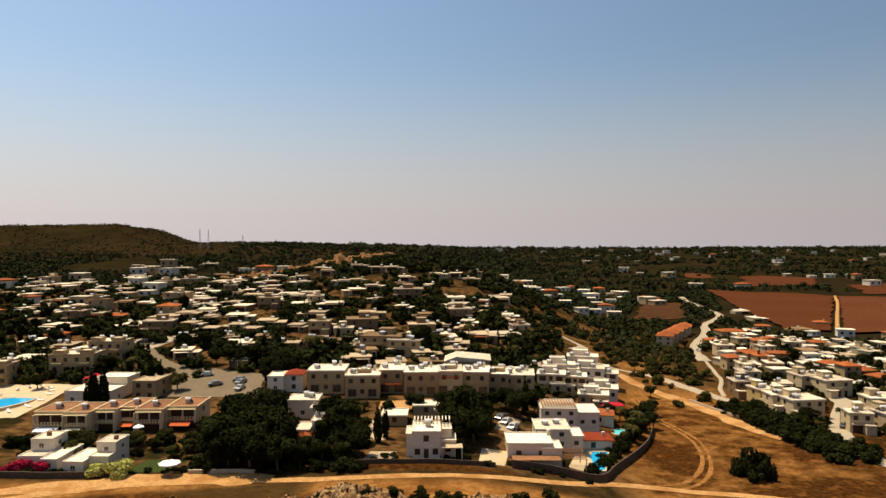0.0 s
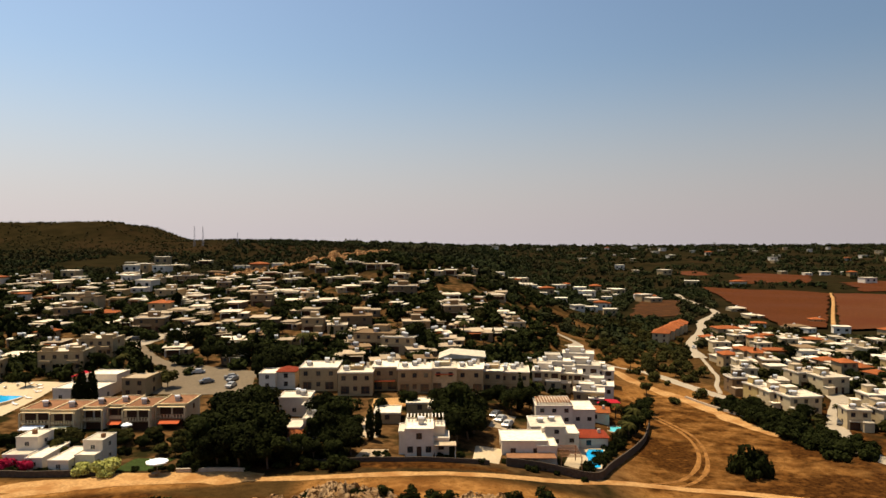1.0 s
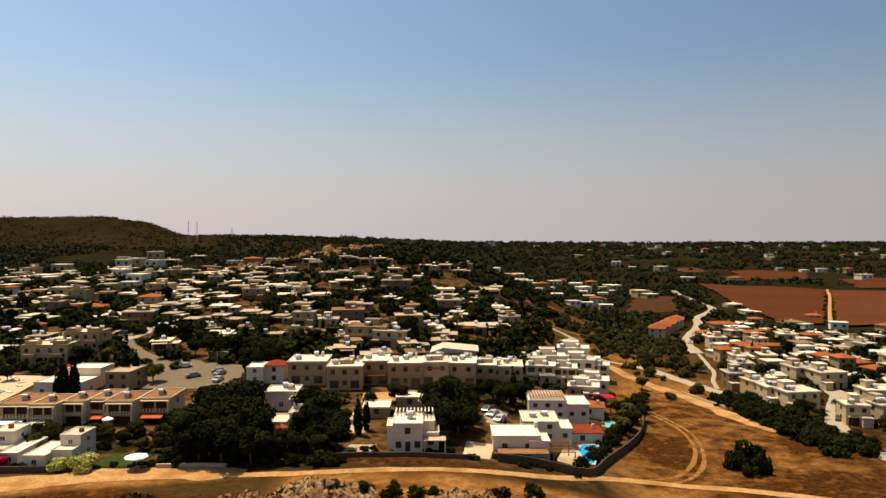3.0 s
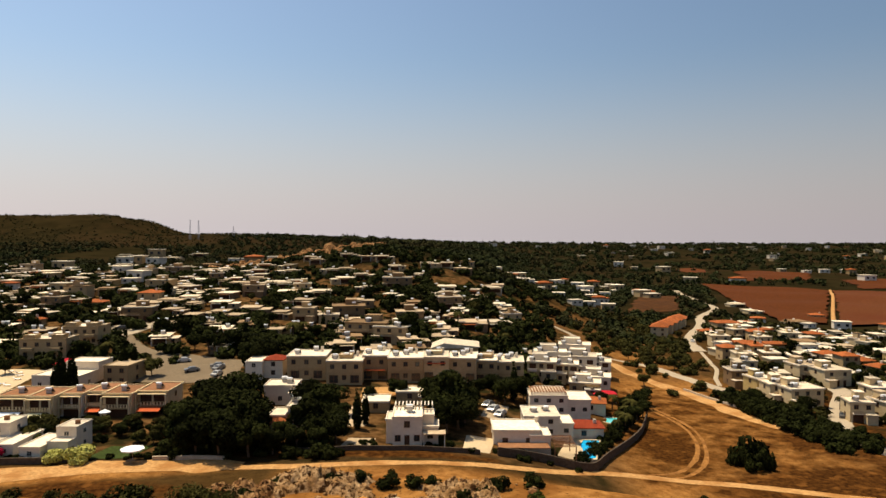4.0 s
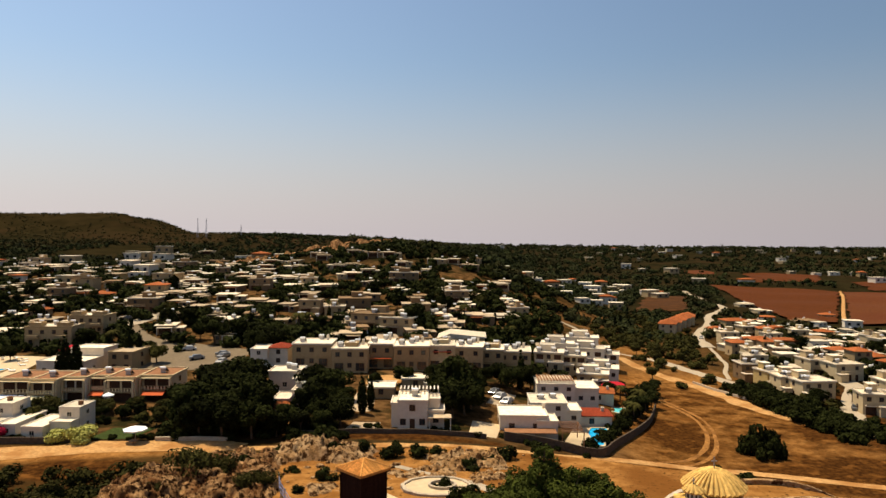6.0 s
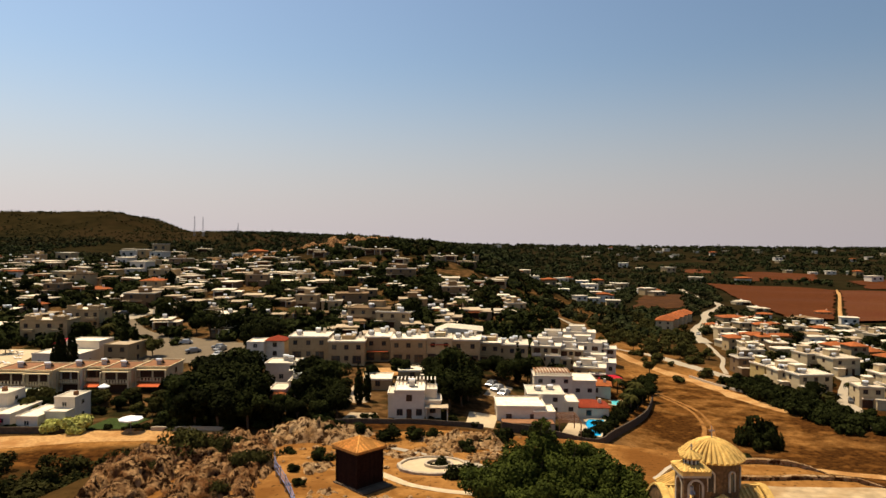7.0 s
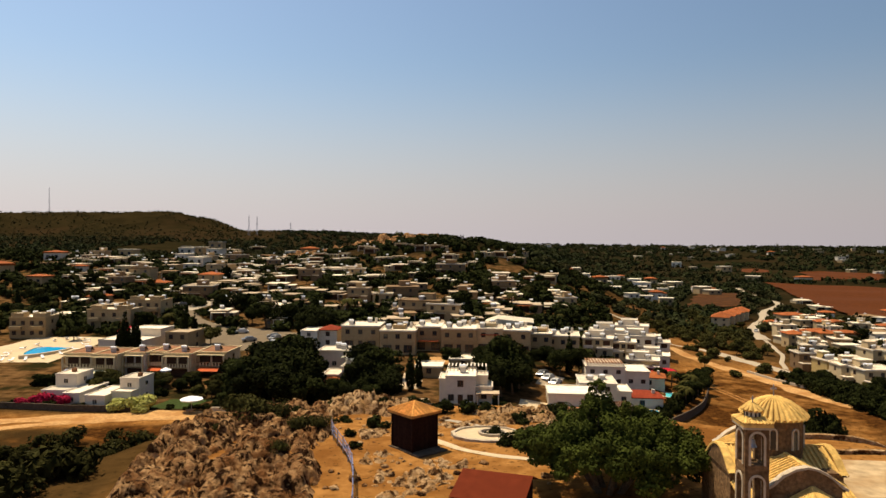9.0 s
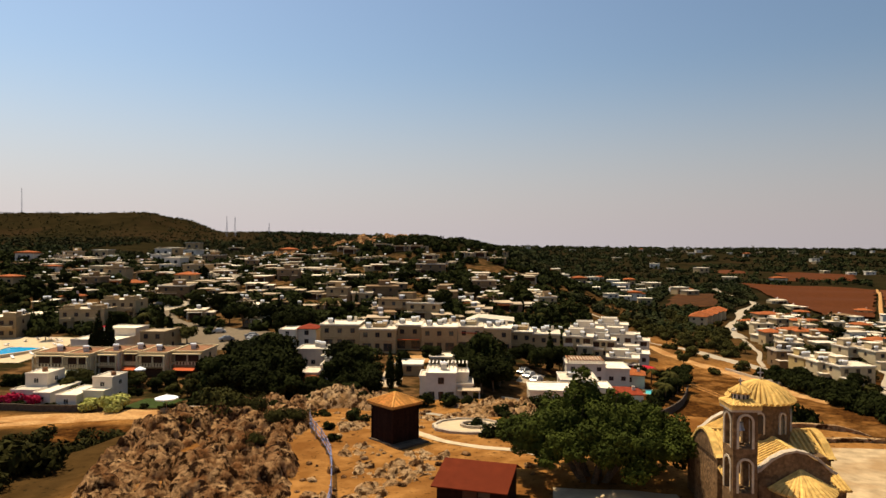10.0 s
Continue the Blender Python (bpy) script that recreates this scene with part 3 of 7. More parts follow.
def block(parent, x0, x1, y0, y1, z0, z1, wall, roof, storeys=1, cols=0, edge=0.25, door=False, white=False, rim=None, side=True, base=1.2, far=False):
    """A flat-roofed block: walls, a roof slab with a raised rim, windows on the front and the flanks."""
    part("wall", box(x0, x1, y0, y1, z0 - base, z1), wall, parent)
    o, t = edge, 0.22
    part("roof", box(x0 - o + t, x1 + o - t, y0 - o + t, y1 + o - t, z1, z1 + 0.14), roof, parent)
    bm = bmesh.new()
    for a in ((x0 - o, x1 + o, y0 - o, y0 - o + t), (x0 - o, x1 + o, y1 + o - t, y1 + o), (x0 - o, x0 - o + t, y0 - o + t, y1 + o - t), (x1 + o - t, x1 + o, y0 - o + t, y1 + o - t)):
        add_box(bm, *a, z1 - 0.02, z1 + 0.36)
    part("parapet", bm, rim or wall, parent)
    h = (z1 - z0) / max(1, storeys)
    for s in range(storeys):
        for c in range(cols):
            x = x0 + (x1 - x0) * (c + 0.5) / cols
            if door and s == 0 and c == cols // 2:
                put("door", DOOR, parent, x, y0, z0 + 0.02)
            else:
                window(parent, x, y0, z0 + s * h + 0.95, 0, white, far)
        if side and not far:
            window(parent, x0, (y0 + y1) / 2, z0 + s * h + 0.95, -90, white)
            window(parent, x1, (y0 + y1) / 2, z0 + s * h + 0.95, 90, white)


STYLE = {
    "w": (WHITE, ROOF, "white-rendered flat-roofed house among trees"),
    "p": (PALE, ROOF_TOWN, "pale cream house with bright flat roofs and tanks"),
    "c": (CREAM, ROOF_TOWN, "cream flat-roofed house with pale roof terrace"),
    "t": (TAN, ROOF_TAN, "sandy-brown bungalow with a flat pale roof"),
    "y": (YELLOW, ROOF_TAN, "ochre-yellow house with a flat roof"),
    "o": (CREAM, TILE, "cream house under an orange tiled hip roof"),
    "r": (TAN, TILE_RED, "brown house under a terracotta roof"),
    "g": (CREAM, ROOF, "broad cream house with a shallow pale roof"),
}
hrng = random.Random(11)


def slab_block(ob, x0, x1, y0, y1, z0, h, wall, roof, eave=0.5, base=2.0):
    """A plain volume under a thin roof slab that juts out all round."""
    part("wall", box(x0, x1, y0, y1, z0 - base, z0 + h), wall, ob)
    part("roof", box(x0 - eave, x1 + eave, y0 - eave, y1 + eave, z0 + h, z0 + h + 0.22, 0.03), roof, ob)


def veranda(ob, x0, x1, y, z, h, depth, roof):
    """A shaded porch: a slab on posts before a dark sheet that paints the shade of an opening."""
    part("porch_roof", box(x0, x1, y - depth, y - 0.01, z + h, z + h + 0.16), roof, ob)
    for a in (x0 + 0.12, x1 - 0.12):
        part("porch_post", box(a - 0.11, a + 0.11, y - depth + 0.08, y - depth + 0.3, z - 1.0, z + h), WHITE, ob)
    part("porch_opening", box(x0 + 0.4, x1 - 0.4, y - 0.05, y - 0.005, z + 0.05, z + h - 0.15), DOOR_AND_SHADE, ob)


def house(x, y, w, storeys, style, rz=None, d=None):
    wall, roof, label = STYLE[style]
    w = min(max(w, 6.0), 15.0)
    d = d or min(12.0, max(7.0, w * hrng.uniform(0.75, 1.0)))
    rz = hrng.uniform(-14, 14) if rz is None else rz
    h = 2.7 * storeys
    y += 0.5 * d / NORTH - 0.3
    HOUSES.append((x, y, 0.45 * max(w, d)))
    z = min(land(x + sx * w * 0.4, y + sy * d * 0.4) for sx in (-1, 1) for sy in (-1, 1)) * 0.5 + land(x, y) * 0.5
    ob = thing("house", x, y, z, rz, label, "house", "houses of the town")
    far = y > 330
    cols = max(2, int(w / (5.0 if far else 3.2)))
    if style in "or":
        part("wall", box(-w / 2, w / 2, -d / 2, d / 2, -1.5, h), wall, ob)
        part("roof", hip_roof(-w / 2 - 0.5, w / 2 + 0.5, -d / 2 - 0.5, d / 2 + 0.5, h, 1.4), roof, ob)
        for s in range(storeys):
            for c in range(cols):
                window(ob, -w / 2 + w * (c + 0.5) / cols, -d / 2, s * 2.75 + 0.95, 0, False, far)
        window(ob, -w / 2, 0, 0.95, -90), window(ob, w / 2, 0, 0.95, 90)
        put("chimney", CHIMNEY, ob, w * 0.25, 0.4, h + 1.1)
        return ob
    white = style == "w"
    if hrng.random() < 0.3:
        wall = hrng.choice((CREAM, TAN, TAN, YELLOW))
    top = roof if hrng.random() < 0.7 else hrng.choice((ROOF, ROOF_TOWN, ROOF_TAN, TAN))
    side, cut_ = hrng.choice((-1, 1)), hrng.uniform(0.08, 0.2)
    if storeys == 1:
        # two volumes side by side, one set forward and a little lower
        a, b = (-w / 2, w * cut_) if side > 0 else (-w * cut_, w / 2)
        c, e = (b + 0.01, w / 2) if side > 0 else (-w / 2, a - 0.01)
        fwd, drop = hrng.uniform(0.6, 2.4), hrng.uniform(0.15, 0.7)
        slab_block(ob, a, b, -d / 2, d / 2, 0, h + 0.1, wall, top, hrng.uniform(0.35, 0.75))
        slab_block(ob, c, e, -d / 2 - fwd, d * 0.2, 0, h - drop, wall, top, hrng.uniform(0.2, 0.3))
        veranda(ob, a + 0.3, b - 0.3, -d / 2, 0, 2.2, hrng.uniform(1.2, 2.2), top if hrng.random() < 0.6 else hrng.choice((TILE, BROWN, ROOF_TAN)))
        window(ob, (c + e) / 2, -d / 2 - fwd, 0.9, 0, white, far)
        if not far:
            window(ob, w / 2 * -side, 0, 0.95, 90 * -side, white)
        h += 0.24
    else:
        block(ob, -w / 2, w / 2, -d / 2, d / 2, 0, h, wall, top, storeys, cols, 0.3, True, white, WHITE if white or hrng.random() < 0.5 else top, base=2.0, far=far)
        a = hrng.uniform(-0.35, 0.0) * w
        slab_block(ob, a, a + 0.36 * w, d * 0.05, d * 0.45, h + 0.14, 1.9, wall, top, 0.15, 0.0)
        part("balcony", box(-w * 0.42, w * 0.1, -d / 2 - 1.2, -d / 2 - 0.01, 2.55, 2.72), top, ob)
        part("balcony_rail", box(-w * 0.42, w * 0.1, -d / 2 - 1.2, -d / 2 - 1.1, 2.73, 3.5), wall, ob)
        # dark sheet on the wall, painting the shade below the balcony
        part("porch_opening", box(-w * 0.38, w * 0.05, -d / 2 - 0.06, -d / 2 - 0.025, 0.05, 2.2), DOOR_AND_SHADE, ob)
        slab_block(ob, w / 2 * side - (2.6 if side > 0 else -0.0), w / 2 * side + (2.6 if side < 0 else 0.0), -d / 2 - 2.4, -d / 2 - 0.02, 0, 2.6, wall, top, 0.2)
        h += 0.14
    for k in range(1 if far else hrng.choice((1, 1, 2, 2, 3))):
        heater(ob, hrng.uniform(-0.3, 0.3) * w, -d * hrng.uniform(0.05, 0.3), h, hrng.uniform(-12, 12), far)
    return ob


CHIMNEY = plain_mesh("chimney", box(-0.35, 0.35, -0.3, 0.3, -0.8, 0.9, 0.03), WHITE)


# ---------------------------------------------------------------- white house below the hill
v = thing("white_villa", -1.2, 167.8, 5.0, 0, "two-storey white villa with brown windows and roof terrace", "house")
HOUSES.append((-1, 172, 8))
v.scale = (1, 1.04, 1)
block(v, -2.7, 3.0, 0, 8, 0, 5.4, WHITE, ROOF, 2, 0, 0.15, True, False, WHITE)
window(v, 0.1, 0, 3.6), window(v, -1.7, 0, 0.9), window(v, 2.0, 0, 0.9), put("door", DOOR, v, 0.1, 0, 0.02)
part("step", box(-0.9, 1.1, -1.0, -0.05, -0.6, 0.12, 0.02), PAVING, v)
block(v, -4.0, -2.71, 1.2, 7, 0, 4.6, WHITE, ROOF, 1, 0, 0.15, side=False)
block(v, 3.01, 6.2, 1.6, 7.5, 0, 3.1, WHITE, ROOF, 1, 1, 0.15)
block(v, 3.01, 5.4, 3.4, 7.8, 3.26, 4.9, WHITE, ROOF, 1, 0, 0.1, side=False, base=0.0)
part("porch_roof", box(3.2, 7.6, -1.2, 1.58, 2.5, 2.66, 0.02), ROOF_TAN, v, "pale porch awning")
for px_ in (3.4, 7.4):
    part("porch_post", tube(bmesh.new(), (px_, -1.0, 0), (px_, -1.0, 2.5), 0.09), WHITE, v)
for k in range(11):
    part("pergola_slat", box(-2.6 + k * 0.75, -2.35 + k * 0.75, 5.6, 8.6, 6.5, 6.62), WHITE, v)
for px_ in (-2.4, 2.4, 5.1):
    part("pergola_post", box(px_ - 0.1, px_ + 0.1, 8.4, 8.6, 5.06 if px_ > 4 else 5.6, 6.5), WHITE, v)
heater(v, 0.5, 3.5, 5.74)

v = thing("white_villa", 21.3, 175.5, 2.6, -2, "low white villa with flat roof and brown pergola", "house")
HOUSES.append((21, 180, 7))
v.scale = (1, 1.12, 0.95)
block(v, -5.0, 4.6, 0, 7.5, 0, 3.6, WHITE, ROOF, 1, 2, 0.2, False, False, WHITE, base=2.5)
block(v, 2.4, 6.6, -0.4, 5, 0, 2.6, WHITE, ROOF, 1, 0, 0.15, side=False, base=2.5)
part("porch_roof", box(-4.2, 6.0, -3.6, -0.42, 1.2, 1.36), BROWN, v, "brown tiled terrace roof")
part("chimney", box(4.2, 4.9, 5.6, 6.3, 3.6, 5.0, 0.03), WHITE, v)
for k in range(9):
    part("pergola_slat", box(6.9, 11.4, -3.4 + k * 0.85, -3.2 + k * 0.85, 1.5, 1.62), BROWN, v)
for a, b in ((7.0, -3.3), (11.2, -3.3), (7.0, 3.5), (11.2, 3.5)):
    part("pergola_post", box(a - 0.09, a + 0.09, b - 0.09, b + 0.09, -1.8, 1.5), BROWN, v)

v = thing("white_villa", 28.0, 189.5, 1.6, -3, "white villa with stepped flat roofs", "house")
HOUSES.append((28, 194, 7))
v.scale = (0.93, 1.24, 0.78)
block(v, -4.2, 4.2, 0, 7.5, 0, 5.6, WHITE, ROOF, 2, 2, 0.2, False, False, WHITE, base=2.5)
block(v, 4.21, 7.6, 0.6, 6.5, 0, 3.4, WHITE, ROOF, 1, 1, 0.2, base=2.5)
heater(v, -1.5, 3, 5.74), heater(v, 1.5, 4, 5.74)

v = thing("white_villa", 34.0, 211.0, 2.0, -3, "white villa with a brown slatted roof pergola", "house")
HOUSES.append((34, 216, 9))
v.scale = (0.93, 1.24, 0.78)
block(v, -6.5, 3.4, 0, 8.5, 0, 5.8, WHITE, ROOF, 2, 3, 0.2, False, False, WHITE, base=2.5)
block(v, 3.41, 9.6, 0.5, 8, 0, 4.4, WHITE, ROOF, 1, 2, 0.25, base=3.5)
for k in range(12):
    part("pergola_slat", box(-6.2 + k * 0.8, -5.75 + k * 0.8, 0.4, 6.0, 6.9, 7.0), BROWN, v)
for a, b in ((-6.1, 0.6), (3.2, 0.6), (-6.1, 5.8), (3.2, 5.8)):
    part("pergola_post", box(a - 0.1, a + 0.1, b - 0.1, b + 0.1, 5.94, 6.9), WHITE, v)

# houses with orange and red roofs behind the pool
for x, y, w, d, rz, mat, lab in ((46.5, 230, 7.5, 6, -12, TILE, "low house with an orange tiled roof"), (38.5, 199, 9, 6, -2, TILE_RED, "low annexe with a dark red tiled roof")):
    v = thing("annexe", x, y, land(x, y), rz, lab, "house")
    HOUSES.append((x, y, 4))
    part("wall", box(-w / 2, w / 2, -d / 2, d / 2, -1, 2.6), WHITE, v)
    part("roof", hip_roof(-w / 2 - 0.4, w / 2 + 0.4, -d / 2 - 0.4, d / 2 + 0.4, 2.6, 1.3), mat, v)
    window(v, 0, -d / 2, 0.9)
    put("chimney", CHIMNEY, v, w * 0.3, -1.2, 3.4)

# ---------------------------------------------------------------- cream terrace across the middle
units = [(-30.0, 233.0, 10.2, 5.9, CREAM, ROOF), (-19.3, 227.5, 9.2, 5.7, CREAM, ROOF), (-11.6, 234.0, 6.6, 6.2, CREAM, ROOF), (-3.2, 230.0, 9.2, 6.1, CREAM, ROOF),
         (5.0, 231.5, 6.6, 6.0, PALE, ROOF), (12.0, 233.0, 7.4, 6.1, CREAM, ROOF), (18.8, 237.5, 5.8, 5.9, CREAM, ROOF), (25.2, 241.0, 8.6, 6.1, CREAM, ROOF)]
for i, (x, y, w, h, wall, roof) in enumerate(units):
    z = land(x, y + 3) + 0.2
    u = thing("terraced_house", x, y, z, 0 if i < 5 else -6, "cream two-storey terraced house with pale flat roof", "house", "terrace in mid-town")
    HOUSES.append((x, y + 4, 5))
    block(u, -w / 2 - 0.12, w / 2 + 0.12, 0, 10.4, 0, h, wall, roof, 2, 2 if w < 8 else 3, 0.18, False, False, WHITE if i in (0, 2, 3, 5) else ROOF, base=2.5)
    if i in (1, 4, 6):
        block(u, -1.8, 1.6, 4, 7.5, h + 0.14, h + 0.9, wall, roof, 1, 0, 0.1, side=False, base=0)
    for a in (-0.3, 0.3):
        wide_window(u, a * w, -0.012, 0.15)
    part("string_course", box(-w / 2, w / 2, -0.14, -0.005, 2.75, 2.92), wall, u)
    if i == 2:
        part("awning", box(-2.8, 2.8, -1.5, -0.02, 2.6, 2.72), RUST_CANVAS, u, "rust-red awning")
    if i == 4:
        part("awning", box(-2.6, 2.6, -0.9, -0.02, 4.6, 4.75), TILE_RED, u, "red tiled canopy")
    for k in range(1 + i % 2):
        heater(u, -w * 0.3 + k * w * 0.3, 3.2 + (k % 2) * 2, h + 0.14, hrng.uniform(-10, 10))
    put("chimney", CHIMNEY, u, w * 0.3, 8.0, h + 0.7)
    heater(u, w * 0.12, 8.5, h + 0.14, hrng.uniform(-10, 10))

# broad cream hall behind the terrace
v = thing("hall", 11.0, 263.0, land(11, 266), -3, "broad cream hall with a shallow gabled roof", "hall")
HOUSES.append((11, 268, 7))
part("wall", box(-7, 7, 0, 11, -2, 3.6), CREAM, v)
bm = bmesh.new()
for ring in ((-0.4, 3.6), (11.4, 3.6)):
    for x, z in ((-7.5, 0), (-3.5, 1.5), (7.5, 0.5), (7.5, 0.2), (-7.5, -0.2)):
        bm.verts.new((x, ring[0], ring[1] + z))
bm.verts.ensure_lookup_table()
for i in range(5):
    bm.faces.new((bm.verts[i], bm.verts[(i + 1) % 5], bm.verts[5 + (i + 1) % 5], bm.verts[5 + i]))
bm.faces.new([bm.verts[i] for i in (4, 3, 2, 1, 0)]), bm.faces.new([bm.verts[i] for i in (5, 6, 7, 8, 9)])
part("roof", bm, ROOF, v)

# ---------------------------------------------------------------- white stepped apartments east of the terrace
for x, y, w, d, h, st, wall, rz in ((36.5, 256, 8.6, 9, 6.0, 2, PALE, -12), (45.0, 262, 7.2, 9, 6.0, 2, PALE, -12), (41.5, 270, 10, 8, 7.6, 2, WHITE, -8), (52.5, 280, 10.5, 9, 7.0, 2, WHITE, -12),
                                    (48.5, 250, 9.0, 8, 3.5, 1, CREAM, -14), (54.0, 262, 9.0, 9, 3.6, 1, WHITE, -14), (59.0, 285, 9.0, 9, 5.2, 2, WHITE, -14), (54.0, 300, 11, 9, 7.6, 2, WHITE, -12)):
    v = thing("apartment_house", x, y, land(x, y + d / 2) + 0.3, rz, "white stepped apartment house with roof terraces and tanks", "house", "white apartments")
    d *= 1.05
    HOUSES.append((x, y + d / 2, 6))
    h *= 0.86
    lean = 1 if int(x * 2) % 2 else -1
    block(v, -w / 2, w / 2, 1.6, d, 0, h, wall, ROOF, st, 3, 0.25, False, False, WHITE, base=4)
    block(v, lean * w * 0.25 - w * 0.24, lean * w * 0.25 + w * 0.24, -0.6, 1.59, 0, h * 0.52, wall, ROOF, 1, 1, 0.2, False, False, WHITE, base=4, side=False)
    for a in (-0.3, 0.3) if st > 1 else ():
        part("balcony", box(a * w - 1.3, a * w + 1.3, 0.5, 1.58, h * 0.5, h * 0.5 + 0.14), WHITE, v)
        part("balcony_rail", box(a * w - 1.3, a * w + 1.3, 0.5, 0.58, h * 0.5 + 0.15, h * 0.5 + 0.9), WHITE, v)
        # flat dark sheet in place of a shaded recess behind the balcony
        part("terrace_opening", box(a * w - 1.0, a * w + 1.0, 1.54, 1.575, h * 0.5 + 0.16, h * 0.5 + 2.2), DOOR_AND_SHADE, v)
    block(v, -w * 0.3, w * 0.15, d * 0.5, d * 0.95, h + 0.14, h + 1.8, WHITE, ROOF, 1, 0, 0.3, side=False, base=0)
    for k in range(2):
        heater(v, -w * 0.35 + k * w * 0.5, 3.0 + 0.8 * (k % 2), h + 0.14, hrng.uniform(-15, 15))
v = thing("parasol", 54.0, 249.0, land(54, 249), 0, "red fabric canopy over a terrace", "canopy")
part("canopy", hip_roof(-3.4, 3.4, -2, 2, 2.3, 0.9), RED_CANVAS, v)
for a, b in ((-3.2, -1.8), (3.2, -1.8), (-3.2, 1.8), (3.2, 1.8)):
    part("post", tube(bmesh.new(), (a, b, -0.3), (a, b, 2.35), 0.06), STEEL, v)

# ---------------------------------------------------------------- brown and cream terrace with awnings
zs = 4.9
for i, (x0, x1, y, wall, aw) in enumerate(((-91.5, -84.2, 191.0, SUNNY, CANVAS), (-84.0, -78.2, 190.0, SUNNY, PALE_CANVAS), (-78.0, -73.0, 193.5, WHITE, None),
                                           (-72.8, -68.4, 196.0, BROWN, RUST_CANVAS), (-68.2, -61.6, 193.2, SUNNY, None), (-61.4, -54.2, 196.5, SUNNY, RUST_CANVAS))):
    w = x1 - x0
    u = thing("terraced_house", (x0 + x1) / 2, y, zs, 0, "cream terraced house with brown flat roof and balcony", "house", "terrace with awnings")
    u.matrix_basis = pose(-91.5 + 0.955 * ((x0 + x1) / 2 + 91.5), y * NORTH, zs) @ Matrix.Diagonal((0.955, 1, 0.95, 1))
    HOUSES.append(((x0 + x1) / 2, y + 4, 5))
    block(u, -w / 2, w / 2, 0, 9.2, 0, 5.9, wall, BROWN, 2, 0, 0.3, False, False, SUNNY, base=2)
    # flat dark sheets paint the shade inside loggia and porch
    part("loggia_opening", box(-w * 0.40, w * 0.40, -0.06, -0.01, 2.99, 5.2), DOOR_AND_SHADE, u)
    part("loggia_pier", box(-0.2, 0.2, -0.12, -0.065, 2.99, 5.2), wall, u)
    part("porch_opening", box(-w * 0.38, w * 0.42, -0.06, -0.01, 0.05, 2.4), DOOR_AND_SHADE, u)
    part("canopy_slab", box(-w / 2 + 0.2, w / 2 - 0.2, -1.1, -0.01, 5.45, 5.62), SUNNY, u)
    for a in (-0.48, 0.48):
        part("pier", box(a * w - 0.16, a * w + 0.16, -1.34, -0.9, -1.5, 5.45), SUNNY, u)
    part("balcony", box(-w / 2 + 0.5, w / 2 - 0.5, -1.3, -0.01, 2.8, 2.98), CREAM, u)
    for k in range(9):
        xx = -w / 2 + 0.55 + k * (w - 1.1) / 8
        part("baluster", box(xx - 0.16, xx + 0.16, -1.28, -1.2, 2.98, 3.75), SUNNY, u)
    part("rail", box(-w / 2 + 0.5, w / 2 - 0.5, -1.33, -1.17, 3.75, 3.88), CREAM, u)
    if aw:
        bm = bmesh.new()
        add_box(bm, -w * 0.36, w * 0.36, -3.2, -1.34, 2.0, 2.06)
        for q in bm.verts:
            q.co.z += 0.3 * (q.co.y + 3.2)
        part("awning", bm, aw, u, "sloping cloth awning")
    heater(u, 0.2, 3.0, 6.04, hrng.uniform(-8, 8))

# clubhouse, its pool terrace and the flats behind
v = thing("clubhouse", -92.0, 222.0, 6.2, -4, "white clubhouse with stepped flat roofs", "building")
HOUSES.append((-90, 228, 10))
block(v, -6.5, 6.0, 0, 9, 0, 3.6, WHITE, ROOF, 1, 3, 0.1, white=True, rim=WHITE, base=2)
block(v, -3.0, 6.0, 9.01, 16, 0, 5.6, WHITE, ROOF, 1, 0, 0.1, side=False, rim=WHITE, base=2)
block(v, 9.0, 15.5, 6, 16, 0, 5.2, CREAM, ROOF_TAN, 2, 2, 0.1, base=2)
part("canopy", hip_roof(-9.5, -4.0, 13.0, 18.0, 4.2, 1.4), RED_CANVAS, v, "bright red canopy")
for a, b in ((-9.3, 13.2), (-4.2, 13.2), (-9.3, 17.8), (-4.2, 17.8)):
    part("post", tube(bmesh.new(), (a, b, -1), (a, b, 4.25), 0.08), STEEL, v)
for x, y, w, rz in ((-113.5, 262, 13.5, 4), (-112, 286, 11.5, 0), (-131, 246, 10, 10)):
    v = thing("apartment_house", x, y, land(x, y + 3), rz, "cream two-storey apartment house with balconies", "house")
    HOUSES.append((x, y + 4, 7))
    block(v, -w / 2, w / 2, 0, 9, 0, 5.9, CREAM, ROOF, 2, 4, 0.15, base=2)
    for a in (-0.3, 0.3):
        part("balcony", box(a * w - 1.6, a * w + 1.6, -1.4, -0.01, 2.75, 3.6), CREAM, v)
        block(v, a * w - 1.7, a * w + 1.7, 0.5, 4, 6.04, 7.0, CREAM, ROOF, 1, 0, 0.1, side=False, base=0)
    heater(v, 0, 5, 6.04), heater(v, w * 0.35, 6, 6.04), heater(v, -w * 0.35, 6, 6.04)

# ---------------------------------------------------------------- two white villas behind the garden wall
v = thing("white_villa", -79.0, 162.0, 5.0, 0, "white cubic villa with a low wing", "house")
v.scale = (0.9, 0.96, 0.76)
HOUSES.append((-77, 166, 7))
block(v, -2.4, 2.4, 4, 10, 0, 6.2, WHITE, ROOF, 2, 1, 0.08, white=True, rim=WHITE)
block(v, -3.0, 2.4, 0.5, 3.99, 0, 3.0, WHITE, ROOF, 1, 1, 0.15, white=True, rim=WHITE)
block(v, 3.0, 6.6, -1.5, 9, 0, 2.9, WHITE, ROOF, 1, 1, 0.1, white=True, rim=WHITE)
part("chimney", box(-0.4, 0.4, 6.5, 7.3, 6.2, 7.4, 0.03), BROWN, v)
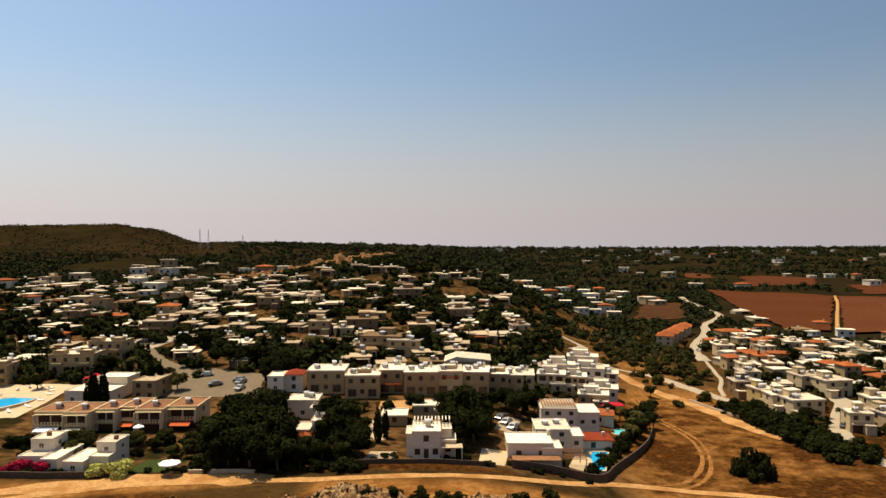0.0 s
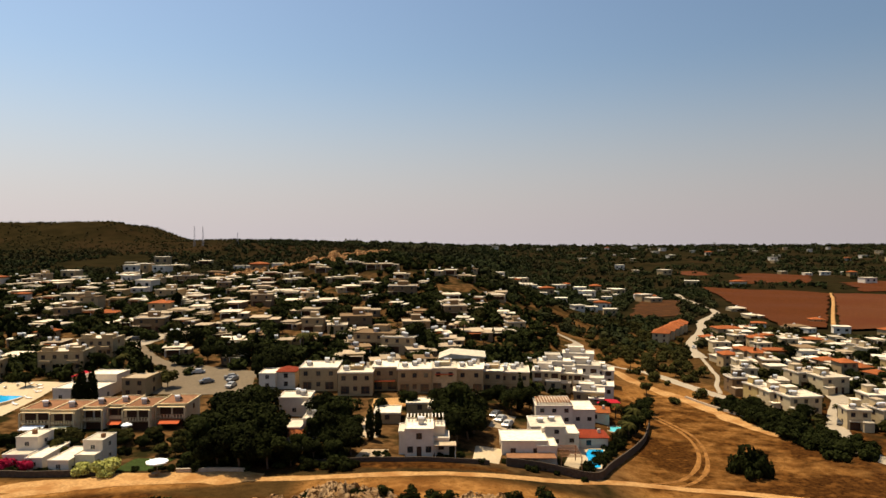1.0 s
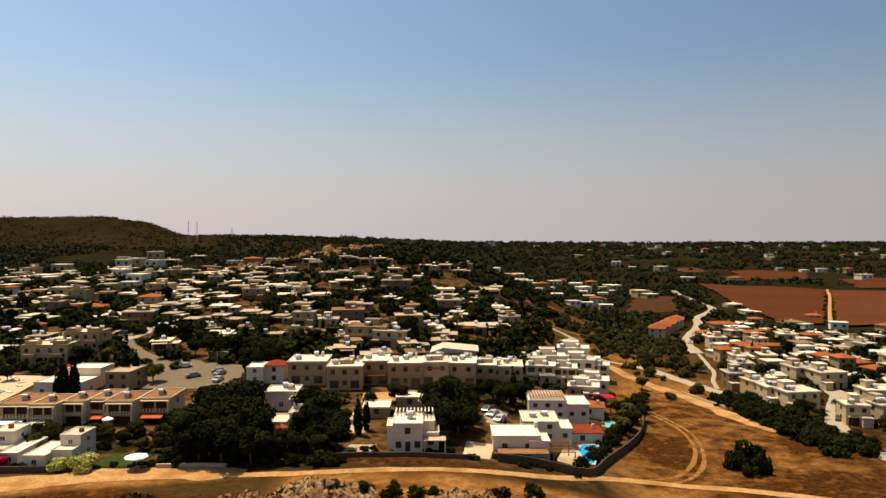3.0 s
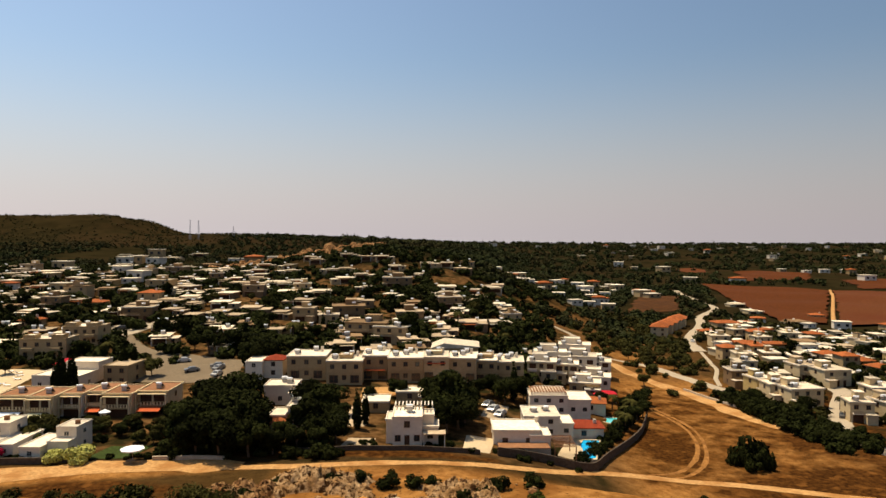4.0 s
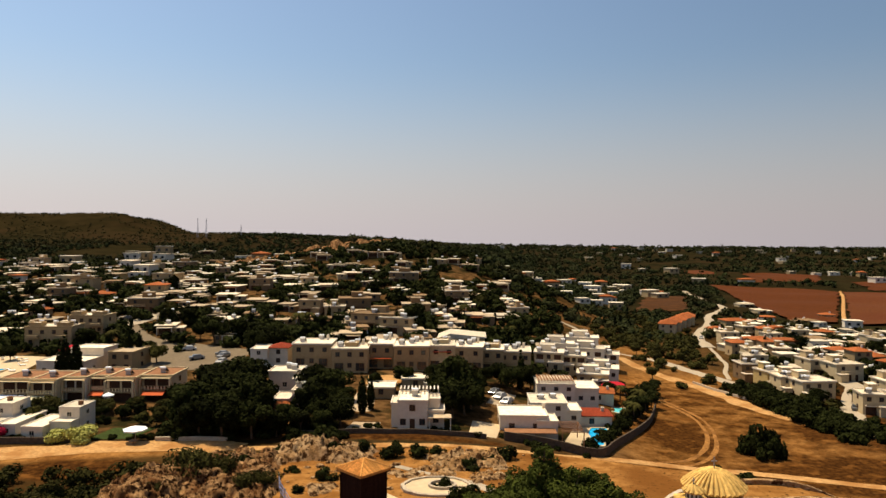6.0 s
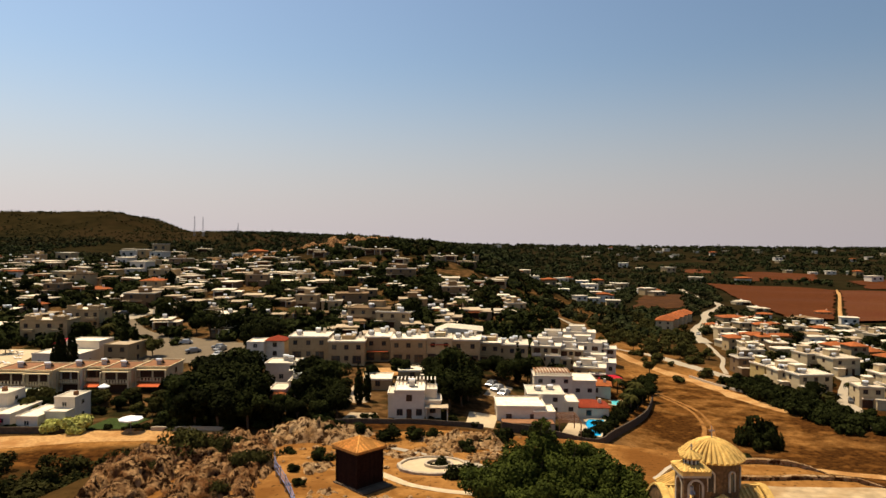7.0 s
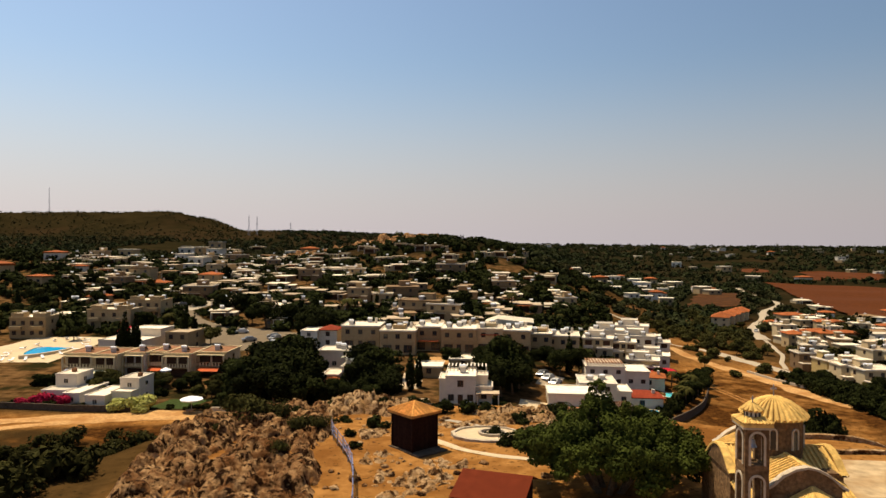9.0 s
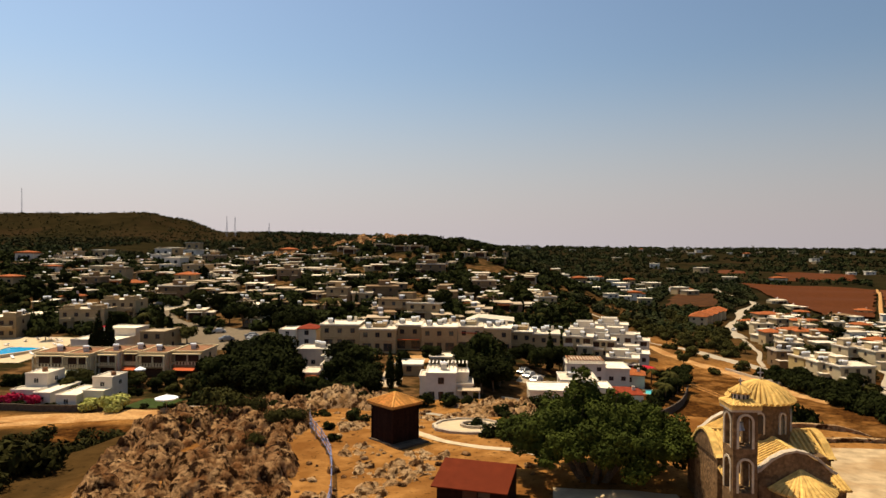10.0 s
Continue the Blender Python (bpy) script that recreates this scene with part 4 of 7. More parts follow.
v = thing("white_villa", -65.2, 160.5, 5.0, -3, "white cubic villa with stepped terraces", "house")
v.scale = (0.85, 0.92, 0.74)
HOUSES.append((-64, 164, 7))
block(v, -2.2, 2.4, 3.2, 9, 0, 6.2, WHITE, ROOF, 2, 1, 0.08, white=True, rim=WHITE)
block(v, -2.3, 2.3, 0.2, 3.19, 0, 3.5, WHITE, ROOF, 1, 1, 0.12, white=True, rim=WHITE)
block(v, -7.0, -2.31, -2.0, 7.5, 0, 2.9, WHITE, ROOF, 1, 1, 0.1, white=True, rim=WHITE)
part("chimney", box(0.6, 1.4, 5.5, 6.3, 6.2, 7.3, 0.03), BROWN, v)
# white houses half hidden in the trees
for x, y, blocks in ((-30.5, 205.5, ((-5.5, 2, 0, 7, 4.4), (1.0, 7.5, -4, 2, 3.4))), (-24.5, 183.0, ((-2.2, 2.6, 0, 6, 4.2), (-5.4, -2.21, -3.5, 3, 3.2)))):
    v = thing("white_villa", x, y, land(x, y), 0, "white flat-roofed villa among dark trees", "house")
    HOUSES.append((x, y + 3, 6))
    for n_, (a, b, c, d, h) in enumerate(blocks):
        block(v, a, b, c + 0.01 * n_, d, 0, h, WHITE, ROOF, 1, 1, 0.2, white=True, rim=WHITE)
    heater(v, 0, 2.5, blocks[0][4] + 0.14), heater(v, -1.5, 4, blocks[0][4] + 0.14)
v = thing("annexe", -28.0, 175.0, land(-28, 175), 0, "low annexe with an orange terrace roof", "house")
part("wall", box(-3.0, 2.6, 0, 4.5, -1, 2.5), WHITE, v)
part("roof", hip_roof(-3.3, 2.9, -0.4, 4.8, 2.5, 0.9), TILE, v)
for x, y, w, d, h in ((-9.0, 196.0, 6.0, 7.0, 2.3), (-1.5, 206.0, 6.4, 6.0, 2.4), (2.5, 203.0, 3.6, 4.0, 1.9)):
    v = thing("annexe", x, y, land(x, y), 0, "low cream outbuilding with a pale flat roof", "house")
    HOUSES.append((x, y + d / 2, 4))
    block(v, -w / 2, w / 2, 0, d, 0, h, CREAM, ROOF, 1, 1, 0.2, rim=ROOF, base=1.5)
heater(v, 0, 2, 2.04)
plot("patio", [(-15.5, 184), (-10, 184), (-10.5, 203), (-15, 203)], ROOF_TAN, 0.1, 10, "sandy paved alley between the gardens", "pavement")
for x, y, w in ((-41.5, 236.0, 7.0),):
    v = thing("white_villa", x, y, land(x, y), 0, "white house with a dark red tiled roof", "house")
    HOUSES.append((x, y + 3, 5))
    block(v, -5.0, -0.5, -2, 6, 0, 4.6, WHITE, ROOF, 2, 1, 0.1, white=True, rim=WHITE)
    part("wall", box(-0.49, 4.6, 0, 6, -1, 4.8), WHITE, v)
    part("roof", hip_roof(-0.8, 5.0, -0.4, 6.4, 4.8, 1.2), TILE_RED, v)
    window(v, 2, 0, 3.2), window(v, 2, 0, 0.9)

# ---------------------------------------------------------------- the town
house(120.4, 228.9, 3.8, 2, 'p')
house(113.0, 248.2, 10.2, 2, 'p')
house(109.7, 256.3, 8.1, 2, 'p')
house(108.2, 267.8, 6.0, 2, 'p')
house(-63.1, 273.4, 6.6, 1, 't')
house(-25.7, 274.9, 9.3, 1, 't')
house(107.5, 282.7, 7.9, 2, 'p')
house(139.2, 283.8, 9.6, 2, 'p')
house(135.0, 294.7, 8.8, 2, 'p')
house(-17.8, 297.2, 16.1, 2, 't')
house(-27.1, 298.1, 8.9, 1, 'y')
house(-37.6, 304.0, 6.3, 1, 't')
house(9.1, 304.7, 8.6, 1, 't')
house(-148.3, 306.9, 4.6, 1, 'c')
house(-45.8, 307.8, 9.8, 1, 't')
house(-93.6, 314.5, 7.1, 1, 't')
house(-64.1, 315.6, 4.1, 1, 't')
house(-144.8, 319.3, 5.4, 1, 'o')
house(-78.4, 319.4, 7.2, 1, 't')
house(-28.0, 321.4, 9.0, 1, 'y')
house(170.8, 325.0, 4.8, 1, 'o')
house(135.2, 326.4, 6.1, 2, 'p')
house(-4.7, 326.5, 10.4, 2, 't')
house(18.4, 328.5, 13.6, 1, 't')
house(-91.7, 335.6, 9.4, 1, 't')
house(165.1, 335.8, 3.8, 1, 'p')
house(-75.4, 336.3, 9.7, 1, 't')
house(-148.9, 336.8, 8.8, 1, 'c')
house(-29.4, 338.6, 12.7, 2, 't')
house(-155.8, 340.7, 9.0, 1, 'c')
house(3.6, 342.0, 6.4, 1, 't')
house(-55.5, 344.0, 7.1, 1, 't')
house(125.1, 344.3, 6.7, 2, 'o')
house(-41.6, 344.6, 9.1, 1, 't')
house(-100.0, 349.4, 9.2, 1, 't')
house(-170.1, 352.8, 7.9, 1, 'c')
house(-69.3, 356.2, 12.0, 1, 't')
house(140.7, 359.8, 8.1, 2, 'o')
house(-141.1, 369.1, 8.3, 1, 'o')
house(176.3, 369.4, 4.9, 1, 'p')
house(-153.8, 369.8, 13.9, 1, 'c')
house(-5.5, 374.6, 8.4, 1, 't')
house(37.5, 374.8, 7.0, 1, 't')
house(-55.1, 378.2, 12.1, 1, 't')
house(-122.0, 382.6, 8.9, 2, 'o')
house(-188.1, 386.5, 6.5, 1, 'c')
house(-104.4, 388.4, 10.2, 1, 'c')
house(-168.3, 392.5, 11.1, 1, 'c')
house(178.3, 395.0, 11.9, 1, 'p')
house(35.5, 397.7, 8.2, 1, 't')
house(-93.7, 399.6, 11.3, 1, 'c')
house(-140.0, 409.7, 8.5, 1, 'c')
house(-51.6, 410.7, 13.1, 1, 'c')
house(10.2, 410.8, 13.1, 1, 'c')
house(-153.6, 412.2, 9.3, 1, 'c')
house(-185.5, 414.5, 9.4, 1, 'c')
house(-207.8, 428.2, 9.7, 1, 'c')
house(28.2, 428.5, 8.9, 1, 't')
house(220.1, 429.3, 8.9, 1, 'p')
house(-78.9, 429.5, 8.1, 1, 'c')
house(9.8, 439.9, 12.4, 1, 'c')
house(-13.9, 447.2, 15.5, 2, 't')
house(-70.5, 447.4, 11.8, 1, 'c')
house(-135.4, 447.7, 13.5, 1, 'c')
house(-208.7, 448.5, 8.4, 1, 'c')
house(199.8, 452.8, 11.9, 1, 'p')
house(-71.3, 456.4, 12.0, 1, 'c')
house(-45.4, 464.5, 12.3, 1, 'c')
house(-126.7, 467.6, 12.3, 1, 'c')
house(-213.0, 474.1, 14.3, 1, 'c')
house(35.2, 478.3, 14.4, 1, 'c')
house(-34.1, 481.6, 11.8, 1, 'c')
house(200.7, 481.8, 10.9, 1, 'p')
house(175.6, 488.4, 14.7, 2, 'o')
house(-80.2, 504.2, 13.3, 1, 'c')
house(-210.9, 510.0, 16.4, 1, 'c')
house(-102.9, 515.2, 24.3, 1, 'c')
house(-125.8, 519.6, 17.6, 1, 'c')
house(202.8, 531.0, 8.0, 1, 'o')
house(240.2, 546.0, 17.5, 1, 'p')
house(-113.1, 559.1, 30.6, 1, 'c')
house(-175.7, 559.4, 14.8, 1, 'c')
house(-209.3, 574.7, 16.3, 1, 'c')
house(279.5, 600.7, 9.1, 1, 'o')
house(-171.6, 610.4, 25.4, 1, 'c')
house(-214.3, 613.4, 15.5, 1, 'c')
house(250.4, 643.6, 12.2, 1, 'p')
house(-164.3, 658.0, 14.9, 1, 'c')
house(261.4, 714.4, 13.5, 1, 'p')
house(-213.7, 725.2, 26.1, 1, 'c')
house(-209.1, 780.7, 14.8, 1, 'c')
# more bungalows packed between the streets
town_rng = random.Random(77)
made = 0
while made < 95:
    y = town_rng.uniform(255, 560)
    x = town_rng.uniform(-0.52 * y, 38 + 0.02 * (y - 240))
    w = town_rng.uniform(7, 12)
    if not clear(x, y + 4, w * 0.42) or (-75 < x < -45 and y < 285):
        continue
    made += 1
    house(x, y, w, 1 if town_rng.random() < 0.8 else 2, town_rng.choice("tttcccy" if y < 420 else "ccct"))
# small houses along the eastern lanes
made = 0
while made < 46:
    y = town_rng.uniform(225, 470)
    x = town_rng.uniform(106 + 0.12 * (y - 225), 0.60 * y)
    w = town_rng.uniform(5.5, 8.5)
    if not clear(x, y + 4, w * 0.42):
        continue
    made += 1
    house(x, y, w, 1 if town_rng.random() < 0.55 else 2, town_rng.choice("ppppwo"))
# orange-roofed apartment row beside the winding road
for k in range(5):
    x, y = 128 + 8.5 * k, 462 + 20.0 * k
    v = thing("apartment_house", x, y, land(x, y), -23, "cream apartment block under an orange tiled roof", "house", "orange-roofed row")
    HOUSES.append((x, y, 8))
    part("wall", box(-4.2, 4.2, -7, 7, -2, 5.2 + 0.3 * (k % 2)), PALE, v)
    part("roof", hip_roof(-4.8, 4.8, -7.5, 7.5, 5.2 + 0.3 * (k % 2), 2.4), TILE, v)
    for s in range(2):
        for a in (-2, 2):
            window(v, a, -7, 0.9 + 2.5 * s)
# far villages on the plain and along the slopes
frng = random.Random(5)
FAR_BODY = plain_mesh("wall", box(-0.5, 0.5, -0.5, 0.5, -0.5, 1.0), WHITE)
FAR_CREAM = plain_mesh("wall", box(-0.5, 0.5, -0.5, 0.5, -0.5, 1.0), CREAM)
FAR_FLAT = plain_mesh("roof", box(-0.54, 0.54, -0.54, 0.54, 1.0, 1.07), ROOF)
FAR_HIP = plain_mesh("roof", hip_roof(-0.56, 0.56, -0.56, 0.56, 1.0, 0.42, 0), TILE)
FAR_WIN = plain_mesh("window", box(-0.09, 0.09, -0.52, -0.5, 0.4, 0.75), GLASS)


def far_house(x, y, w, h, hip):
    z = land(x, y)
    v = thing("house", x, y, z, frng.uniform(-25, 25), "distant cream villa with an orange roof" if hip else "distant white flat-roofed villa", "house", "distant houses")
    v.scale = (w, w * 0.8, h)
    put("wall", FAR_CREAM if frng.random() < 0.4 else FAR_BODY, v, 0, 0, 0)
    put("roof", FAR_HIP if hip else FAR_FLAT, v, 0, 0, 0)
    for k in (-0.25, 0.25):
        put("window", FAR_WIN, v, k, 0, 0)
    HOUSES.append((x, y, w * 0.6))


for n_, x0, x1, y0, y1, hip, big in ((26, 130, 250, 800, 960, 0.15, 11), (18, 30, 105, 690, 860, 0.3, 10), (14, 60, 150, 640, 800, 0.3, 11), (10, 230, 330, 930, 1010, 0.2, 13),
                                     (14, -260, -60, 640, 760, 0.1, 12), (10, 170, 260, 420, 560, 0.15, 9), (22, 130, 215, 300, 470, 0.12, 8), (26, -260, -150, 330, 560, 0.2, 9),
                                     (46, 200, 1900, 1900, 3300, 0.1, 18), (12, 300, 700, 1050, 1700, 0.2, 16)):
    for _ in range(n_):
        x, y, w = frng.uniform(x0, x1), frng.uniform(y0, y1), big * frng.uniform(0.7, 1.2)
        if clear(x, y, w * 0.5) and not (225 < x < 620 and 560 < y < 1020):
            far_house(x, y, w, w * frng.uniform(0.35, 0.6), frng.random() < hip)

# ---------------------------------------------------------------- chapel hill: rock
def rock_field(name, x0, x1, y0, y1, step, height, hole, label, mat, size=0.55, rise=None):
    """Jointed limestone breaking through the slope; hole(x, y) is 0 where earth covers it."""
    nx, ny = int((x1 - x0) / step), int((y1 - y0) / step)
    verts, faces = [], []
    for j in range(ny + 1):
        for i in range(nx + 1):
            x, y = x0 + i * step, y0 + j * step
            p = Vector((x, y, 0.0))
            warp = Vector((noise.noise(p * 0.4), noise.noise(p * 0.4 + Vector((9, 3, 1))), 0)) * 1.3
            q = (p + warp * 0.7) * size
            q, q2 = Vector((q.x, q.y * 0.7, 0.5)), Vector((q.x * 2.5, q.y * 2.1, 2.5))
            d, c = noise.voronoi(q)
            d2, c2 = noise.voronoi(q2)
            tip = Vector((noise.cell(c[0] * 9.0 + Vector((3, 0, 0))), noise.cell(c[0] * 9.0 + Vector((0, 5, 0))), 0))
            tip2 = Vector((noise.cell(c2[0] * 9.0 + Vector((3, 0, 0))), noise.cell(c2[0] * 9.0 + Vector((0, 5, 0))), 0))
            lump = 0.80 + 0.30 * noise.cell(c[0] * 9.0) + 0.26 * tip.dot(q - c[0]) - 0.70 * math.exp(-(d[1] - d[0]) / 0.15)
            lump += 0.12 * noise.cell(c2[0] * 9.0) + 0.13 * tip2.dot(q2 - c2[0]) - 0.30 * math.exp(-(d2[1] - d2[0]) / 0.16) - 0.30 * smooth((noise.noise(p * 1.4) - 0.18) / 0.2) + 0.40 * noise.noise(p * 0.11) + 0.14 * noise.noise(p * 0.8) + 0.10 * noise.noise(p * 2.1)
            u, w = i / nx, j / ny
            edge = smooth(min(u, 1 - u) / 0.12) * smooth(min(w, 1 - w) / 0.12)
            m = edge * hole(x, y)
            verts.append((x + 0.25 * noise.noise(p * 1.1), (y + 0.25 * noise.noise(p * 1.1 + Vector((0, 0, 8)))) * NORTH, land(x, y) - 0.45 + m * height * lump + 0.5 * m + (m * rise(x, y) if rise else 0.0)))
    for j in range(ny):
        for i in range(nx):
            a = j * (nx + 1) + i
            faces.append((a, a + 1, a + nx + 2, a + nx + 1))
    return tagged(new(name, mesh(name, verts, faces, mat, True)), label, "rock", kind="structure")


def ragged(x, y, lo=0.0, hi=0.35):
    return smooth((noise.noise((x * 0.11, y * 0.11, 3)) - lo + 0.35) / hi)


def karst_material(name, pale, brown, pit_shade):
    """Weathered limestone: cream knobs, brown weathering, and near-black spots that paint the shade of solution pits.
    """
    m = bpy.data.materials.new(name)
    m.use_nodes = True
    t = m.node_tree
    out = t.nodes["Principled BSDF"]
    out.inputs["Roughness"].default_value, out.inputs["Specular IOR Level"].default_value = 0.95, 0.03
    geo = t.nodes.new("ShaderNodeNewGeometry")

    def layer(scale, detail, lo, hi, kind="ShaderNodeTexNoise"):
        n, r = t.nodes.new(kind), t.nodes.new("ShaderNodeMapRange")
        n.inputs["Scale"].default_value = scale
        if "Noise" in kind:
            n.inputs["Detail"].default_value, n.inputs["Roughness"].default_value = detail, 0.65
        t.links.new(geo.outputs["Position"], n.inputs["Vector"])
        r.inputs[1].default_value, r.inputs[2].default_value = lo, hi
        t.links.new(n.outputs[0], r.inputs[0])
        return r.outputs[0]

    def blend(fac, a, b):
        x = t.nodes.new("ShaderNodeMix")
        x.data_type = "RGBA"
        t.links.new(fac, x.inputs[0])
        for k, v in ((6, a), (7, b)):
            if isinstance(v, tuple):
                x.inputs[k].default_value = (*v, 1)
            else:
                t.links.new(v, x.inputs[k])
        return x.outputs[2]

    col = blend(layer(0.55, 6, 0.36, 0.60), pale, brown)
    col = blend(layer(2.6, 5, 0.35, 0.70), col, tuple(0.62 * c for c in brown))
    # pit and crevice shade put into the colour; follows noise, not the relief
    col = blend(layer(1.3, 7, 0.50, 0.57), col, pit_shade)
    t.links.new(col, out.inputs["Base Color"])
    b = t.nodes.new("ShaderNodeBump")
    b.inputs["Strength"].default_value, b.inputs["Distance"].default_value = 1.0, 0.35
    t.links.new(layer(2.2, 7, 0.2, 0.8), b.inputs["Height"])
    t.links.new(b.outputs[0], out.inputs["Normal"])
    return m


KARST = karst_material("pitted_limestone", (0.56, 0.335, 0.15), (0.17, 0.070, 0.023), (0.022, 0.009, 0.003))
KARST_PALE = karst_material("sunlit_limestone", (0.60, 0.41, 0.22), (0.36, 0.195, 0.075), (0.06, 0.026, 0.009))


def karst(name, x0, x1, y0, y1, step, cover, knob, height, body, label, mat):
    """Solution-weathered limestone: rounded knobs parted by deep joints. cover(x, y) 0 to 1, body(x, y) the height of the mass."""
    nx, ny = int((x1 - x0) / step), int((y1 - y0) * NORTH / step)
    verts, faces, solid = [], [], []
    for j in range(ny + 1):
        for i in range(nx + 1):
            x, y = x0 + (x1 - x0) * i / nx, y0 + (y1 - y0) * j / ny
            m = cover(x, y)
            solid.append(m > 0.02)
            if m <= 0.02:
                verts.append((x, y * NORTH, land(x, y) - 0.6))
                continue
            p = Vector((x, y * NORTH, 0.0))
            p += 0.55 * knob * Vector((noise.noise(p * 0.9 / knob), noise.noise(p * 0.9 / knob + Vector((9, 3, 1))), 0))
            d1, c1 = noise.voronoi(Vector((p.x, p.y * 0.8, 0.5)) / (2.1 * knob))
            d2, c2 = noise.voronoi(Vector((p.x, p.y, 2.5)) / (0.85 * knob))
            lump = 1.15 * math.sqrt(max(0.0, 1 - (d1[0] / 0.78) ** 2)) * smooth((d1[1] - d1[0]) / 0.12) + 0.45 * noise.cell(c1[0] * 9.0)
            lump += (0.42 + 0.22 * noise.cell(c2[0] * 7.0)) * math.sqrt(max(0.0, 1 - (d2[0] / 0.80) ** 2)) * smooth((d2[1] - d2[0]) / 0.14)
            lump -= 0.55 * smooth((noise.noise(p * 0.9 / knob) - 0.25) / 0.2)
            lump += 0.10 * noise.noise(p * 2.4 / knob)
            z = land(x, y) - 0.35 + m * (height * lump + body(x, y))
            verts.append((x + 0.15 * knob * noise.noise(p * 1.7 / knob), y * NORTH + 0.15 * knob * noise.noise(p * 1.7 / knob + Vector((0, 0, 8))), z))
    for j in range(ny):
        for i in range(nx):
            a = j * (nx + 1) + i
            if solid[a] or solid[a + 1] or solid[a + nx + 1] or solid[a + nx + 2]:
                faces.append((a, a + 1, a + nx + 2, a + nx + 1))
    return tagged(new(name, mesh(name, verts, faces, mat, True)), label, "rock", kind="structure")


def crag_cover(x, y):
    """1 over the western crag, between the fence and the foot of the cliff."""
    edge = smooth((-8.3 - 0.14 * (y - 66) - x + 1.4 * noise.noise((0, y * 0.13, 3))) / 1.4)
    west = smooth((x + 24.0 + 0.19 * (y - 67) + 1.2 * noise.noise((4, y * 0.12, 3))) / 1.6)
    north = smooth((96 + 0.2 * (x + 20) - y + 3 * noise.noise((x * 0.15, 0, 6))) / 3)
    return edge * west * north * smooth((noise.noise((x * 0.16, y * 0.13, 3)) + 0.72) / 0.3)


def crag_body(x, y):
    """The mass of the crag: a rib along the west over the cliff, with a gully before it."""
    rib = 1.1 * bump(x, y, -21, 86, 5, 9) + 1.5 * bump(x, y, -23, 70, 5, 16) + 0.6 * bump(x, y, -14, 90, 6, 6) + 0.5 * bump(x, y, -13, 64, 4, 10)
    return 0.05 + 0.5 * rib - 0.7 * bump(x, y, -17.5, 72, 1.5, 10) + 0.5 * noise.noise((x * 0.2, y * 0.16, 1))


def crest_cover(x, y):
    line = 93 + 3.0 * noise.noise((x * 0.12, 0, 2)) + 5 * bump(x, 0, -9, 0, 4, 1)
    return smooth((4.6 - abs(y - line)) / 1.8) * smooth((noise.noise((x * 0.3, y * 0.3, 8)) + 0.38) / 0.25) * (1 - 0.8 * bump(x, 0, 0, 0, 4, 1)) * smooth((11.5 - x) / 2)


def rib_cover(x, y):
    spots = max(bump(x, y, -5, 71.5, 1.6, 2.5), bump(x, y, -1.0, 66.5, 3.0, 3.6), bump(x, y, -3.6, 60, 2.2, 4), bump(x, y, 0.6, 70.5, 1.8, 1.6), bump(x, y, -6.6, 80, 1.4, 2.5),
                bump(x, y, 8.0, 86, 2.5, 3), bump(x, y, 2.0, 88, 4.0, 2.5), bump(x, y, -3.5, 88, 3.0, 2.5), bump(x, y, -1.5, 55.5, 2.5, 2.5), bump(x, y, 9.5, 78, 2.0, 2.5))
    return smooth((spots + 0.6 * noise.noise((x * 0.55, y * 0.5, 3)) - 0.34) / 0.22)


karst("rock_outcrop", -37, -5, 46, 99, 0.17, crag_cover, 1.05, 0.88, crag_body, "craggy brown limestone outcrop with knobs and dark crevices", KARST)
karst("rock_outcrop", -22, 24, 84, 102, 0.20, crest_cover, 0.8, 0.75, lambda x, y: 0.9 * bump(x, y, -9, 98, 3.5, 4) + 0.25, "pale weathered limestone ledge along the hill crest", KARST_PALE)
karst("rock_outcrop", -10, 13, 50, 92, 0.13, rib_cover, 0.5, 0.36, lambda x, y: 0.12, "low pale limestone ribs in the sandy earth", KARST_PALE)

rrng = random.Random(3)
STONES = []
for k in range(6):
    bm = bmesh.new()
    bmesh.ops.create_icosphere(bm, subdivisions=2, radius=0.5)
    for q in bm.verts:
        n = q.co.normalized()
        q.co *= 1 + 0.45 * noise.noise(n * 1.6 + Vector((k * 7, 0, 0))) + 0.25 * noise.noise(n * 4.2 + Vector((k * 7, 3, 0)))
        q.co.z *= 0.62
    for fc in bm.faces:
        fc.smooth = True
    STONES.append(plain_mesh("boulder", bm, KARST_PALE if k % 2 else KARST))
for k in range(260):
    x, y = rrng.uniform(-13, 16), rrng.uniform(52, 98)
    if math.hypot(x + 2.5, y - 75.8) < 3.6 or math.hypot(x - 3.6, (y - 81) * NORTH) < 3.8 or (0 < x < 8 and y < 63) or (x > 8 and y < 70) or crag_cover(x, y) > 0.3:
        continue
    b = new("boulder", STONES[k % 6])
    s = 0.22 + 0.8 * rrng.random() ** 2.2
    b.matrix_basis = pose(x, y * NORTH, land(x, y) + 0.05 * s, 0, 0, rrng.uniform(0, 360)) @ Matrix.Diagonal((s, s * rrng.uniform(0.7, 1.3), s, 1))
    tagged(b, "pale weathered limestone boulder lying on sand", "boulder", "boulders on the hill")

